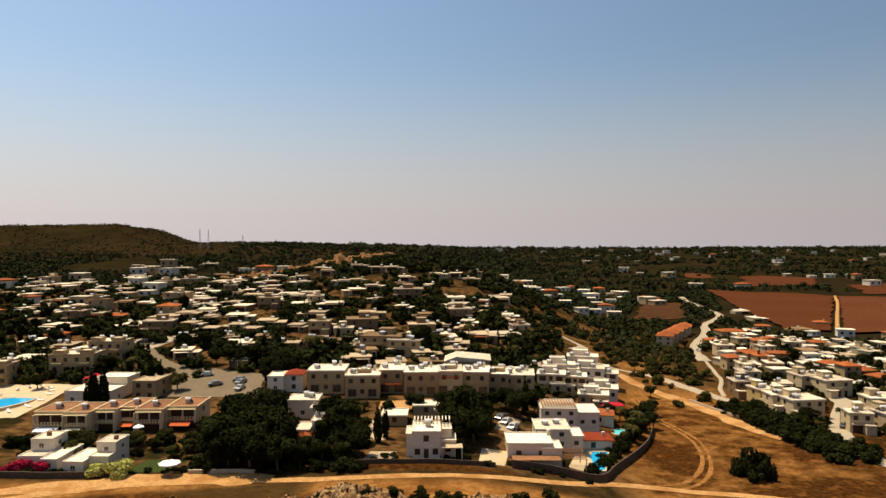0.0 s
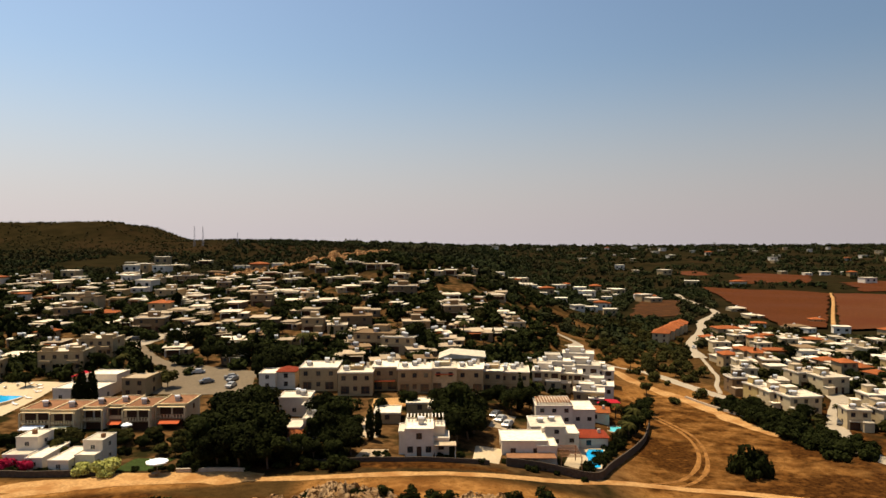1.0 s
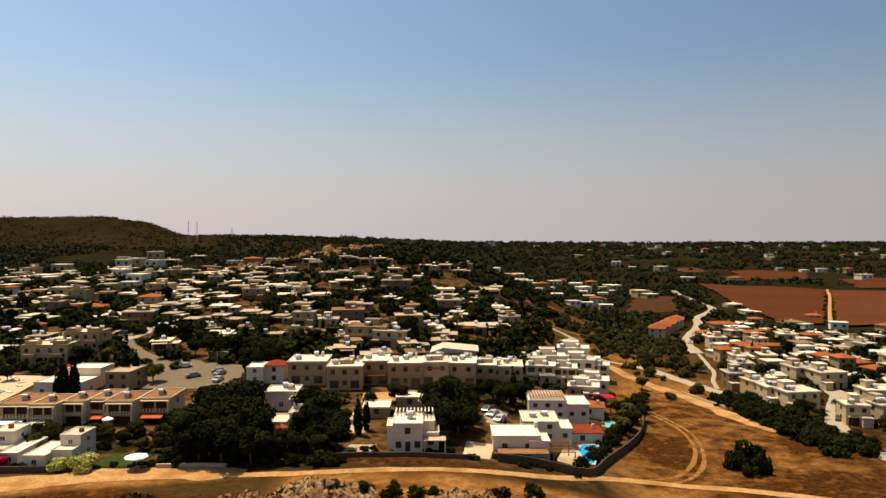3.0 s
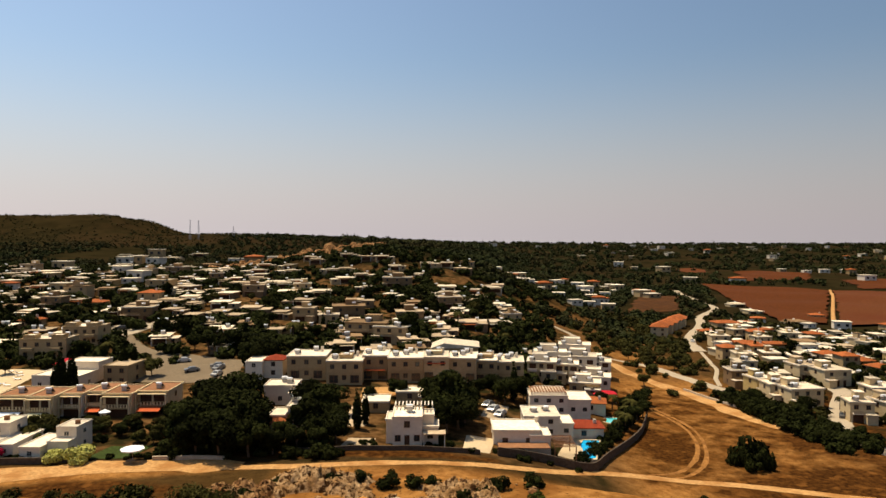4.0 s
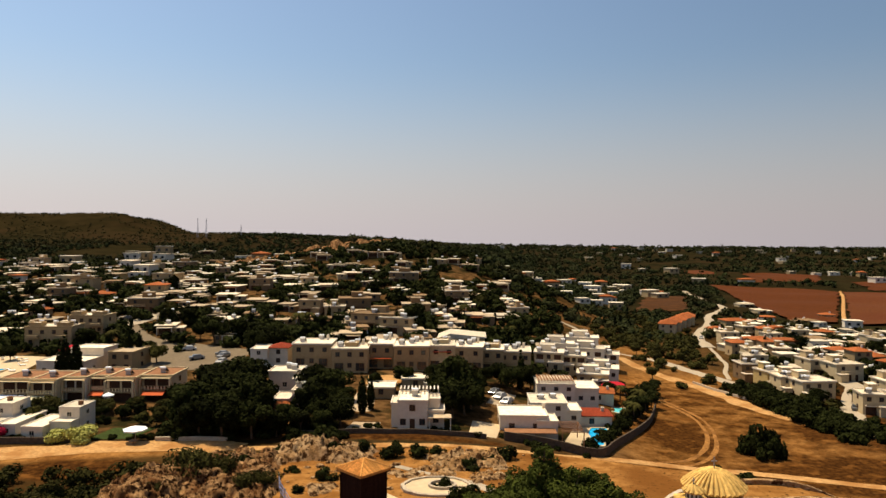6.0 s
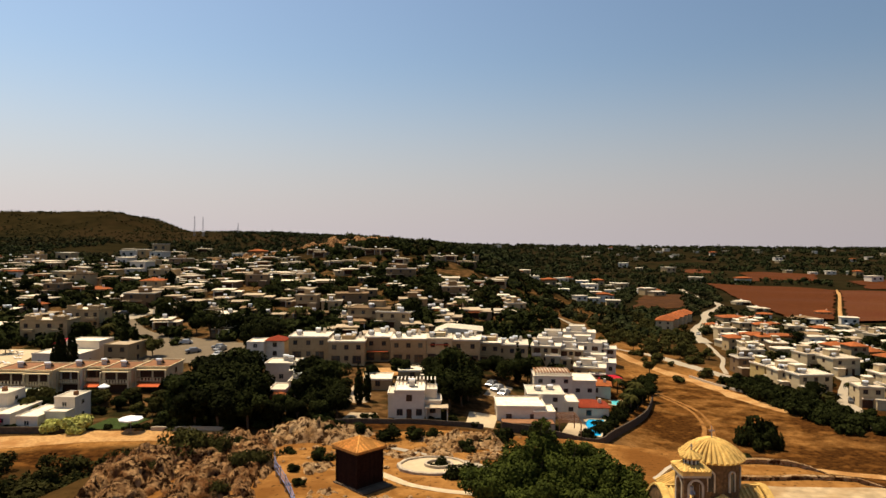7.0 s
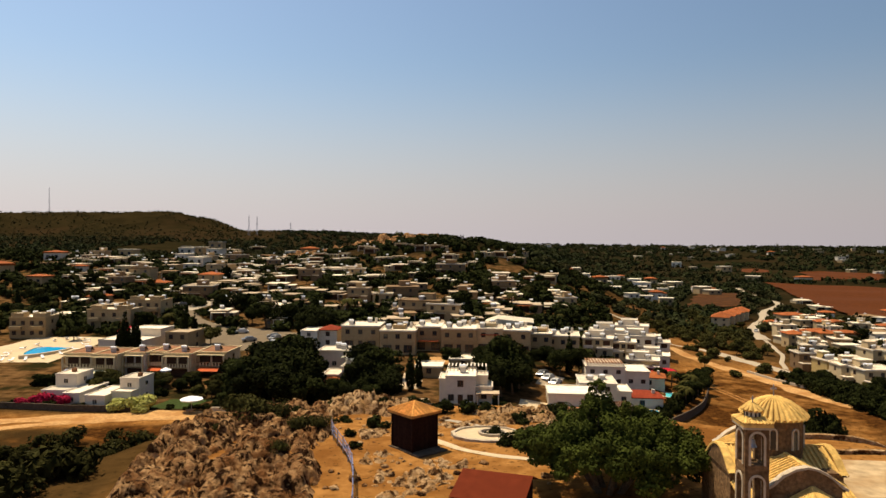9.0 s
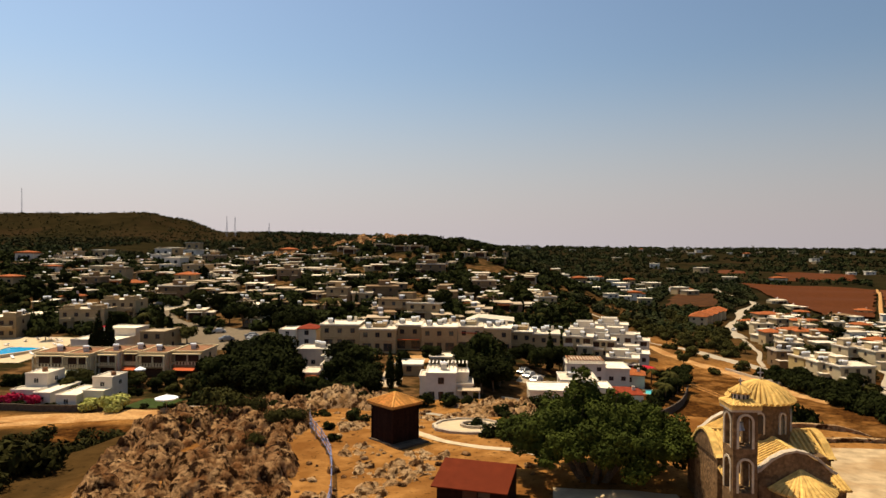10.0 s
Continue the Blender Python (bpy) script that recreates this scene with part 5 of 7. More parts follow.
# ---------------------------------------------------------------- hut
def tile_strip(p, q, r, mat_up=Vector((0, 0, 1))):
    """A half-round run of tiles from p down to q."""
    p, q = Vector(p), Vector(q)
    d = (q - p).normalized()
    s = d.cross(mat_up).normalized()
    n = s.cross(d).normalized()
    bm = bmesh.new()
    rows = []
    for e, k in ((p, 0.85), (q, 1.0)):
        rows.append([bm.verts.new(e + s * (r * k * math.cos(a)) + n * (r * k * math.sin(a))) for a in (math.pi, 2.36, 1.57, 0.79, 0)])
    for i in range(4):
        bm.faces.new((rows[0][i], rows[0][i + 1], rows[1][i + 1], rows[1][i]))
    bm.faces.new(rows[1])
    return bm


hut = thing("kiosk", -2.5, 75.8, 19.15, 45, "dark timber kiosk with an orange tiled pyramid roof", "kiosk")
hut.scale = (0.82, 0.82, 0.97)
HOUSES.append((-2.5, 75.8, 3))
part("base_slab", box(-1.9, 1.9, -1.9, 1.9, -0.5, 0.14, 0.03), WALL_GREY, hut)
part("base_slab", box(-1.9, 1.9, -3.0, -1.91, -0.5, 0.1, 0.03), WALL_GREY, hut)
for sx, sy in ((-1, -1), (1, -1), (1, 1), (-1, 1)):
    part("corner_post", box(sx * 1.62 - 0.08, sx * 1.62 + 0.08, sy * 1.62 - 0.08, sy * 1.62 + 0.08, 0.14, 2.95, 0.01), TIMBER, hut)
board = plain_mesh("board", box(-0.142, 0.142, -0.03, 0.03, 0.14, 2.95, 0.006), TIMBER)
for side in range(4):
    for k in range(11):
        a = (k - 5) * 0.288
        x, y = ((a, -1.6), (1.6, a), (a, 1.6), (-1.6, a))[side]
        put("board", board, hut, x, y, 0, 90 * side)
part("eaves", box(-1.95, 1.95, -1.95, 1.95, 2.95, 3.03), TIMBER, hut)
part("roof", hip_roof(-1.95, 1.95, -1.95, 1.95, 3.04, 0.95, 0), HUT_TILE, hut)
for side in range(4):
    rot = Matrix.Rotation(radians(90 * side), 3, "Z")
    for k in range(-8, 9):
        a = k * 0.23
        t_ = abs(a) / 1.95
        top, low = Vector((a, -1.95 * t_, 3.2 + 0.79 * (1 - t_) + 0.02)), Vector((a, -1.99, 3.21))
        if (top - low).length > 0.2:
            part("tile_run", tile_strip(rot @ top, rot @ low, 0.085), HUT_TILE, hut)
    part("hip_tile", tile_strip(rot @ Vector((0, 0, 4.02)), rot @ Vector((1.99, -1.99, 3.24)), 0.1), HUT_TILE, hut)

shed = thing("shed", 4.0, 58.7, 19.1, -15, "dark shed under a rust-red sheet metal roof", "shed")
shed.scale = (0.8, 0.8, 0.8)
HOUSES.append((4.0, 58.7, 4))
part("wall", box(-2.6, 2.6, -2.3, 2.3, -0.5, 2.3), TIMBER, shed)
bm = bmesh.new()
ends = [[bm.verts.new((x, y, z)) for y, z in ((-2.9, 2.15), (0.9, 3.15), (2.9, 2.3), (2.9, 2.22), (0.9, 3.06), (-2.9, 2.07))] for x in (-2.9, 2.9)]
for i in range(6):
    bm.faces.new((ends[0][i], ends[0][(i + 1) % 6], ends[1][(i + 1) % 6], ends[1][i]))
bm.faces.new(ends[0][::-1]), bm.faces.new(ends[1])
part("roof", bm, SHED_ROOF, shed)
bm = bmesh.new()
for x in (-2.6, 2.56):
    q = [bm.verts.new((x + e, y, z)) for e in (0, 0.04) for y, z in ((-2.3, 2.3), (2.3, 2.3), (0.9, 3.0))]
    bm.faces.new(q[:3]), bm.faces.new(q[3:][::-1])
part("gable", bm, TIMBER, shed)
part("door", box(-0.6, 0.5, -2.36, -2.3, 0, 2.0, 0.01), DOOR_AND_SHADE, shed)
part("sign", box(0.6, 1.5, -2.36, -2.3, 1.5, 1.9), WALL_GREY, shed)

# ---------------------------------------------------------------- chapel
CH = thing("chapel", 20.75, 57.5, 19.15, 0, "small brown stone chapel with ochre tiled dome and belfry", "church")
CH.scale = (0.86, 0.86, 0.86)
HOUSES.append((21, 57, 8))


def arch_wall(w, h, ow, oh, sill, t, n=10):
    """An upright panel in x and z, thickness t along y, with a round-headed opening."""
    bm = bmesh.new()
    r = ow / 2
    inner = [(-r, sill)] + [(-r * math.cos(math.pi * k / n), sill + oh - r + r * math.sin(math.pi * k / n)) for k in range(n + 1)] + [(r, sill)]
    outer = []
    for x, z in inner:
        outer.append((-w / 2 if x < -1e-4 and z < sill + oh - r + 0.01 else w / 2 if x > 1e-4 and z < sill + oh - r + 0.01 else x * (w / ow), h if z > sill + oh - r + 0.01 else z))
    outer[0], outer[-1] = (-w / 2, 0), (w / 2, 0)
    for y in (-t / 2, t / 2):
        a, b = [bm.verts.new((x, y, z)) for x, z in inner], [bm.verts.new((x, y, z)) for x, z in outer]
        for i in range(len(inner) - 1):
            f = (a[i], a[i + 1], b[i + 1], b[i])
            bm.faces.new(f if y < 0 else f[::-1])
        bm.faces.new((a[0], b[0], b[-1], a[-1]) if y < 0 else (a[-1], b[-1], b[0], a[0]))
        if y < 0:
            front = (a, b)
    for q, p in ((front[0], a), (b, front[1])):
        for i in range(len(q)):
            k = (i + 1) % len(q)
            bm.faces.new((q[i], q[k], p[k], p[i]))
    return bm


def arch_trim(ow, oh, sill, t, band=0.12, n=10):
    bm = bmesh.new()
    r = ow / 2
    pts = [(-r, sill, -1, 0)] + [(-r * math.cos(a := math.pi * k / n), sill + oh - r + r * math.sin(a), -math.cos(a), math.sin(a)) for k in range(n + 1)] + [(r, sill, 1, 0)]
    rows = [[bm.verts.new((x + dx * e, y, z + dz * e)) for x, z, dx, dz in pts] for y, e in ((-t, 0), (-t, band), (0, band), (0, 0))]
    for m_ in range(4):
        for i in range(len(pts) - 1):
            bm.faces.new((rows[m_][i], rows[m_][i + 1], rows[(m_ + 1) % 4][i + 1], rows[(m_ + 1) % 4][i]))
    return bm


def place_part(ob, x, y, z, rz=0.0):
    ob.matrix_basis = pose(x, y, z, 0, 0, rz)
    return ob


def tiled_slope(parent, a, b, c, d, pitch=0.3, r=0.1):
    """A roof slope with eaves a-b and ridge d-c, laid with half-round tile runs."""
    a, b, c, d = (Vector(p) for p in (a, b, c, d))
    bm = bmesh.new()
    n = (b - a).cross(d - a).normalized() * 0.12
    up, dn = [bm.verts.new(p) for p in (a, b, c, d)], [bm.verts.new(p - n) for p in (a, b, c, d)]
    bm.faces.new(up), bm.faces.new(dn[::-1])
    for i in range(4):
        bm.faces.new((up[i], dn[i], dn[(i + 1) % 4], up[(i + 1) % 4]))
    part("roof_bed", bm, CHURCH_TILE, parent)
    k = max(2, int((b - a).length / pitch))
    for i in range(k):
        s = (i + 0.5) / k
        part("tile_run", tile_strip(d.lerp(c, s) + n * 0.2, a.lerp(b, s) + n * 0.2 + (a - d).normalized() * 0.06, r, n), CHURCH_TILE, parent)


# the cross-shaped body
part("wall", box(-3.0, 3.0, -3.0, 3.0, -0.6, 5.0), STONE, CH)
for rz, cut in ((0, 0.0), (90, 1.3), (180, 0.0), (270, 1.3)):
    arm = part("wall", box(-2.2, 2.2, -5.0 + cut, -3.01, -0.6, 4.6), STONE, CH)
    arm.matrix_basis = pose(0, 0, 0, 0, 0, rz)
    bm = bmesh.new()
    prof = [(-2.4, 4.55), (-2.1, 4.7), (-1.4, 5.35), (-0.7, 5.75), (0, 5.9), (0.7, 5.75), (1.4, 5.35), (2.1, 4.7), (2.4, 4.55)]
    fr, bk = [bm.verts.new((x, -5.12 + cut, z)) for x, z in prof], [bm.verts.new((x, -4.75 + cut, z)) for x, z in prof]
    bm.faces.new(fr[::-1]), bm.faces.new(bk)
    for i in range(len(prof)):
        k = (i + 1) % len(prof)
        bm.faces.new((fr[i], fr[k], bk[k], bk[i]))
    place_part(part("gable", bm, STONE, CH), 0, 0, 0, rz)
    bm = bmesh.new()
    e1, e2 = [[bm.verts.new((x * 1.02, y, z + dz)) for x, z in prof] for y, dz in ((-5.2 + cut, 0.02), (-4.7 + cut, 0.02))], [[bm.verts.new((x * 1.06, y, z + dz)) for x, z in prof] for y, dz in ((-5.2 + cut, 0.16), (-4.7 + cut, 0.16))]
    for i in range(len(prof) - 1):
        bm.faces.new((e2[0][i], e2[0][i + 1], e2[1][i + 1], e2[1][i]))
        bm.faces.new((e1[0][i], e1[0][i + 1], e2[0][i + 1], e2[0][i]))
        bm.faces.new((e2[1][i], e2[1][i + 1], e1[1][i + 1], e1[1][i]))
    place_part(part("coping", bm, STONE_PALE if cut == 0 else CHURCH_TILE, CH), 0, 0, 0, rz)
    holder = part("roof_bed", box(-0.12, 0.12, -4.7 + cut, -1.9, 5.85, 6.02), CHURCH_TILE, CH)
    holder.matrix_basis = pose(0, 0, 0, 0, 0, rz)
    tiled_slope(holder, (-2.45, -1.2, 4.72), (-2.45, -4.72 + cut, 4.72), (0, -4.72 + cut, 5.92), (0, -1.2, 5.92))
    tiled_slope(holder, (2.45, -4.72 + cut, 4.72), (2.45, -1.2, 4.72), (0, -1.2, 5.92), (0, -4.72 + cut, 5.92))
# corner bays
for sx, sy in ((-1, -1), (1, -1), (1, 1), (-1, 1)):
    part("wall", box(min(sx * 2.21, sx * 3.5), max(sx * 2.21, sx * 3.5), min(sy * 3.01, sy * 4.4), max(sy * 3.01, sy * 4.4), -0.6, 3.4), STONE, CH)
    a, b = sx * 2.25, sx * 3.75
    p = [(a, sy * 4.65, 3.4), (b, sy * 4.65, 3.4), (b, sy * 2.4, 4.1), (a, sy * 2.4, 4.1)]
    tiled_slope(CH, *(p if sx * sy < 0 else (p[1], p[0], p[3], p[2])))
# apse toward the belfry
bm = bmesh.new()
rings = []
for r, z in ((1.7, -0.6), (1.7, 3.6)):
    rings.append([bm.verts.new((0.3 + r * math.cos(a), -5.1 + r * math.sin(a), z)) for a in np.linspace(math.pi, 2 * math.pi, 13)])
for i in range(12):
    bm.faces.new((rings[0][i], rings[0][i + 1], rings[1][i + 1], rings[1][i]))
part("apse_wall", bm, STONE, CH)
for i in range(17):
    a = math.pi + math.pi * (i + 0.5) / 17
    part("tile_run", tile_strip((0.3, -5.1, 4.75), (0.3 + 2.0 * math.cos(a), -5.1 + 2.0 * math.sin(a), 3.62), 0.17), CHURCH_TILE, CH)
# drum and dome
bm = bmesh.new()
rings = [[bm.verts.new((r * math.cos(6.28319 * i / 16), r * math.sin(6.28319 * i / 16), z)) for i in range(16)] for r, z in ((1.88, 4.6), (1.88, 7.9), (2.05, 7.95), (2.05, 8.08))]
for m_ in range(3):
    for i in range(16):
        bm.faces.new((rings[m_][i], rings[m_][(i + 1) % 16], rings[m_ + 1][(i + 1) % 16], rings[m_ + 1][i]))
bm.faces.new(rings[3])
part("drum", bm, STONE, CH)
for i in range(8):
    a = radians(45 * i + 22.5)
    w_ = part("window", arch_trim(0.36, 1.35, 0, 0.1, 0.11, 8), STONE_PALE, CH, "arched drum window with pale surround")
    place_part(w_, 1.86 * math.cos(a), 1.86 * math.sin(a), 6.1, math.degrees(a) + 90)
    put("pane", plain_mesh("pane", box(-0.18, 0.18, -0.03, 0.0, 0, 1.2), GLASS), w_, 0, 0, 0)
dome_prof = [(0.0, 9.35), (0.5, 9.26), (1.1, 8.98), (1.65, 8.58), (2.2, 8.05)]
bm = bmesh.new()
rows = [[bm.verts.new((max(r, 0.01) * math.cos(6.28319 * i / 32), max(r, 0.01) * math.sin(6.28319 * i / 32), z)) for i in range(32)] for r, z in dome_prof]
for m_ in range(4):
    for i in range(32):
        bm.faces.new((rows[m_ + 1][i], rows[m_ + 1][(i + 1) % 32], rows[m_][(i + 1) % 32], rows[m_][i]))
part("dome", bm, CHURCH_TILE, CH)
for i in range(34):
    a = 6.28319 * i / 34
    bm = bmesh.new()
    c, s = Vector((math.cos(a), math.sin(a), 0)), Vector((-math.sin(a), math.cos(a), 0))
    rows = []
    for r, z in dome_prof:
        hw = 0.05 + 0.052 * r
        rows.append([bm.verts.new(c * r + s * (hw * math.cos(k)) + Vector((0, 0, z + 0.03)) + (Vector((0, 0, 1)) + c * 0.6) * (hw * 0.9 * math.sin(k))) for k in (math.pi, 2.2, 1.57, 0.94, 0)])
    for m_ in range(4):
        for k in range(4):
            bm.faces.new((rows[m_][k], rows[m_][k + 1], rows[m_ + 1][k + 1], rows[m_ + 1][k]))
    bm.faces.new(rows[-1])
    part("tile_run", bm, CHURCH_TILE, CH)


def cross(parent, x, y, z, h):
    bm = add_box(bmesh.new(), x - 0.03, x + 0.03, y - 0.03, y + 0.03, z, z + h)
    add_box(bm, x - 0.22 * h, x - 0.031, y - 0.03, y + 0.03, z + h * 0.6, z + h * 0.7)
    add_box(bm, x + 0.031, x + 0.22 * h, y - 0.03, y + 0.03, z + h * 0.6, z + h * 0.7)
    part("cross", bm, STEEL, parent, "thin metal cross")


cross(CH, 0, 0, 9.3, 0.9)
# belfry with two tiers of arches
TX, TY, HW, HD = -3.45, -5.2, 0.74, 0.82
part("tower_base", box(TX - HW, TX + HW, TY - HD, TY + HD, -0.6, 3.2), STONE, CH)
for tier, z0 in enumerate((3.2, 5.9)):
    for rz, w, off in ((0, 2 * HW, HD), (90, 2 * HD, HW), (180, 2 * HW, HD), (270, 2 * HD, HW)):
        p = part("arcade", arch_wall(w - (0.0 if rz % 180 == 0 else 0.6), 2.7, min(0.95, w - 0.7), 1.95, 0.45, 0.3), STONE, CH)
        dx, dy = {0: (0, -off + 0.15), 90: (off - 0.15, 0), 180: (0, off - 0.15), 270: (-off + 0.15, 0)}[rz]
        place_part(p, TX + dx, TY + dy, z0, rz)
        q = part("arch_surround", arch_trim(min(0.95, w - 0.7), 2.0, 0.45, 0.06, 0.13), STONE_PALE, CH, "pale stone arch surround")
        k = {0: (0, -off), 90: (off, 0), 180: (0, off), 270: (-off, 0)}[rz]
        place_part(q, TX + k[0], TY + k[1], z0, rz)
    part("floor_slab", box(TX - HW + 0.31, TX + HW - 0.31, TY - HD + 0.31, TY + HD - 0.31, z0, z0 + 0.3), STONE, CH)
bell = bmesh.new()
prof = ((0.06, 0.5), (0.16, 0.46), (0.2, 0.2), (0.3, 0.0))
rows = [[bell.verts.new((TX + r * math.cos(6.28319 * i / 12), TY + r * math.sin(6.28319 * i / 12), 7.30 + z)) for i in range(12)] for r, z in prof]
for m_ in range(3):
    for i in range(12):
        bell.faces.new((rows[m_ + 1][i], rows[m_ + 1][(i + 1) % 12], rows[m_][(i + 1) % 12], rows[m_][i]))
part("bell", bell, STEEL, CH)
part("tower_cornice", box(TX - HW - 0.15, TX + HW + 0.15, TY - HD - 0.15, TY + HD + 0.15, 8.60, 8.74), STONE_PALE, CH)
x0, x1, y0, y1 = TX - HW - 0.18, TX + HW + 0.18, TY - HD - 0.18, TY + HD + 0.18
part("tower_roof", hip_roof(x0, x1, y0, y1, 8.74, 0.55), CHURCH_TILE, CH)
for k in range(9):
    x = x0 + 0.12 + k * (x1 - x0 - 0.24) / 8
    part("tile_run", tile_strip((x * 0.6 + TX * 0.4, TY - 0.3, 9.24), (x, y0 - 0.05, 8.96), 0.11), CHURCH_TILE, CH)
    part("tile_run", tile_strip((x * 0.6 + TX * 0.4, TY + 0.3, 9.24), (x, y1 + 0.05, 8.96), 0.11), CHURCH_TILE, CH)
for k in range(10):
    y = y0 + 0.12 + k * (y1 - y0 - 0.24) / 9
    part("tile_run", tile_strip((TX - 0.1, y * 0.6 + TY * 0.4, 9.24), (x0 - 0.05, y, 8.96), 0.11), CHURCH_TILE, CH)
    part("tile_run", tile_strip((TX + 0.1, y * 0.6 + TY * 0.4, 9.24), (x1 + 0.05, y, 8.96), 0.11), CHURCH_TILE, CH)
part("lantern", tube(bmesh.new(), (TX, TY, 9.00), (TX, TY, 9.60), 0.5, 0.48, 12), WHITE, CH, "white belfry lantern")
for i in range(12):
    a = 6.28319 * i / 12
    part("lantern_opening", add_box(bmesh.new(), -0.06, 0.06, -0.02, 0.0, 0, 0.3), GLASS, CH).matrix_basis = pose(TX + 0.5 * math.cos(a), TY + 0.5 * math.sin(a), 9.24, 0, 0, math.degrees(a) + 90)
    part("tile_run", tile_strip((TX, TY, 10.00), (TX + 0.66 * math.cos(a), TY + 0.66 * math.sin(a), 9.60), 0.15), CHURCH_TILE, CH)
cross(CH, TX, TY, 10.00, 0.5)
# ---------------------------------------------------------------- chapel yard
plot("yard", [(26, 44), (54, 44), (54, 73), (27, 76)], YARD, 0.08, 16, "pale paved yard beside the chapel", "pavement", 1.0)
plot("yard", [(7.0, 44), (17, 44), (16.5, 60), (9, 61)], PAVING, 0.08, 12, "pale paved terrace under the tree", "pavement", 1.0)


def garden_wall(pts, h, t, mat, label, name="garden_wall"):
    """A wall of one height that follows the land."""
    line = curve_points(pts, 2.0)
    verts, faces = [], []
    for i, p in enumerate(line):
        d = (line[min(i + 1, len(line) - 1)] - line[max(i - 1, 0)]).normalized()
        z = land(p.x, p.y)
        for s, zz in ((-1, -0.8), (-1, h), (1, h), (1, -0.8)):
            verts.append((p.x - d.y * s * t / 2, p.y * NORTH + d.x * s * t / 2, z + zz + 0.04 * noise.noise((p.x, p.y, 2))))
        if i:
            a = 4 * (i - 1)
            faces += [(a, a + 1, a + 5, a + 4), (a + 1, a + 2, a + 6, a + 5), (a + 2, a + 3, a + 7, a + 6)]
    faces += [(3, 2, 1, 0), tuple(len(verts) - 4 + k for k in range(4))]
    return tagged(new(name, mesh(name, verts, faces, mat)), label, "wall", kind="structure")


garden_wall([(28, 82.5), (36, 82.5), (52, 79)], 0.45, 0.5, KARST_PALE, "low pale rubble parapet of the chapel yard")
garden_wall([(28.5, 77), (38, 77.5), (52, 75)], 0.3, 0.5, KARST_PALE, "low pale stone kerb in the chapel yard")
garden_wall([(-22, 163.5), (-8, 164), (6, 164.5), (13, 165.5)], 0.9, 0.25, WALL_GREY, "grey garden wall above the dirt track")
garden_wall([(16.5, 167), (25, 168.6), (34.5, 168.0), (41, 181), (49.5, 198), (56.5, 214), (62.5, 233)], 1.7, 0.3, WALL_GREY, "dark grey boundary wall round the pool garden")
garden_wall([(-100, 157), (-84, 156.5), (-70, 156.5), (-60, 157.5)], 1.2, 0.3, WALL_GREY, "grey garden wall before the white villas")
garden_wall([(-47, 158.2), (-40, 158.5), (-34, 158)], 0.7, 0.4, STONE_PALE, "low pale garden wall")
garden_wall([(86, 278), (92, 252), (99, 232), (110, 205)], 0.7, 0.4, STONE_PALE, "low pale retaining wall beside the field")
arch = thing("stone_arch", 41.5, 84.2, land(41.5, 84.2) - 0.1, 0, "small pale rubble arch beside the yard", "arch")
part("arch", arch_wall(2.6, 1.9, 1.5, 1.35, 0.0, 0.6), STONE_PALE, arch)
bed = thing("flower_bed", 3.6, 81.2, land(3.6, 81.2), 0, "round raised bed of pale gravel with a stone kerb", "flower bed")
bed_rows = [(3.2, -0.5), (3.2, 0.30), (2.85, 0.34), (2.8, 0.18), (0.02, 0.22)]
bm = bmesh.new()
rings = [[bm.verts.new((r * math.cos(6.28319 * i / 40) * (1 + 0.03 * math.sin(i * 1.7)), 0.76 * r * math.sin(6.28319 * i / 40), z + 0.02 * math.sin(i * 2.3))) for i in range(40)] for r, z in bed_rows]
for m_ in range(3):
    for i in range(40):
        bm.faces.new((rings[m_][i], rings[m_][(i + 1) % 40], rings[m_ + 1][(i + 1) % 40], rings[m_ + 1][i]))
part("kerb", bm, STONE_PALE, bed, "pale stone kerb")
bm = bmesh.new()
bm.faces.new([bm.verts.new((2.82 * math.cos(6.28319 * i / 40), 0.76 * 2.82 * math.sin(6.28319 * i / 40), 0.2)) for i in range(40)])
part("gravel", bm, PAVING, bed)
bm = bmesh.new()
rings = [[bm.verts.new((0.5 + r * math.cos(6.28319 * i / 24), 0.1 + 0.8 * r * math.sin(6.28319 * i / 24), z)) for i in range(24)] for r, z in ((1.3, 0.15), (1.3, 0.42), (1.08, 0.42), (1.05, 0.15))]
for m_ in range(3):
    for i in range(24):
        bm.faces.new((rings[m_][i], rings[m_][(i + 1) % 24], rings[m_ + 1][(i + 1) % 24], rings[m_ + 1][i]))
part("inner_kerb", bm, STONE_PALE, bed)
ribbon("path", [(-1.2, 79.2), (0.2, 77.2), (2.2, 75), (6.5, 72.8), (10.5, 70)], 0.9, PAVING, 0.09, "pale stone footpath", "path", 0.8)
ribbon("path", [(-0.5, 92), (1.5, 89.5), (4.5, 86.5), (7.5, 82), (9.5, 78)], 1.2, PALE_ROAD, 0.07, "pale trodden footpath over the crest", "path", 0.8, 0.4)
# fence along the cliff
fence = thing("fence", -7.9, 66, land(-7.9, 66), 0, "wire fence with faded blue net on thin posts", "fence")
line = curve_points([(-10.4, 80.5), (-9.7, 77.5), (-8.1, 73), (-6.6, 68), (-5.6, 62), (-4.9, 57), (-4.5, 51)], 2.2)
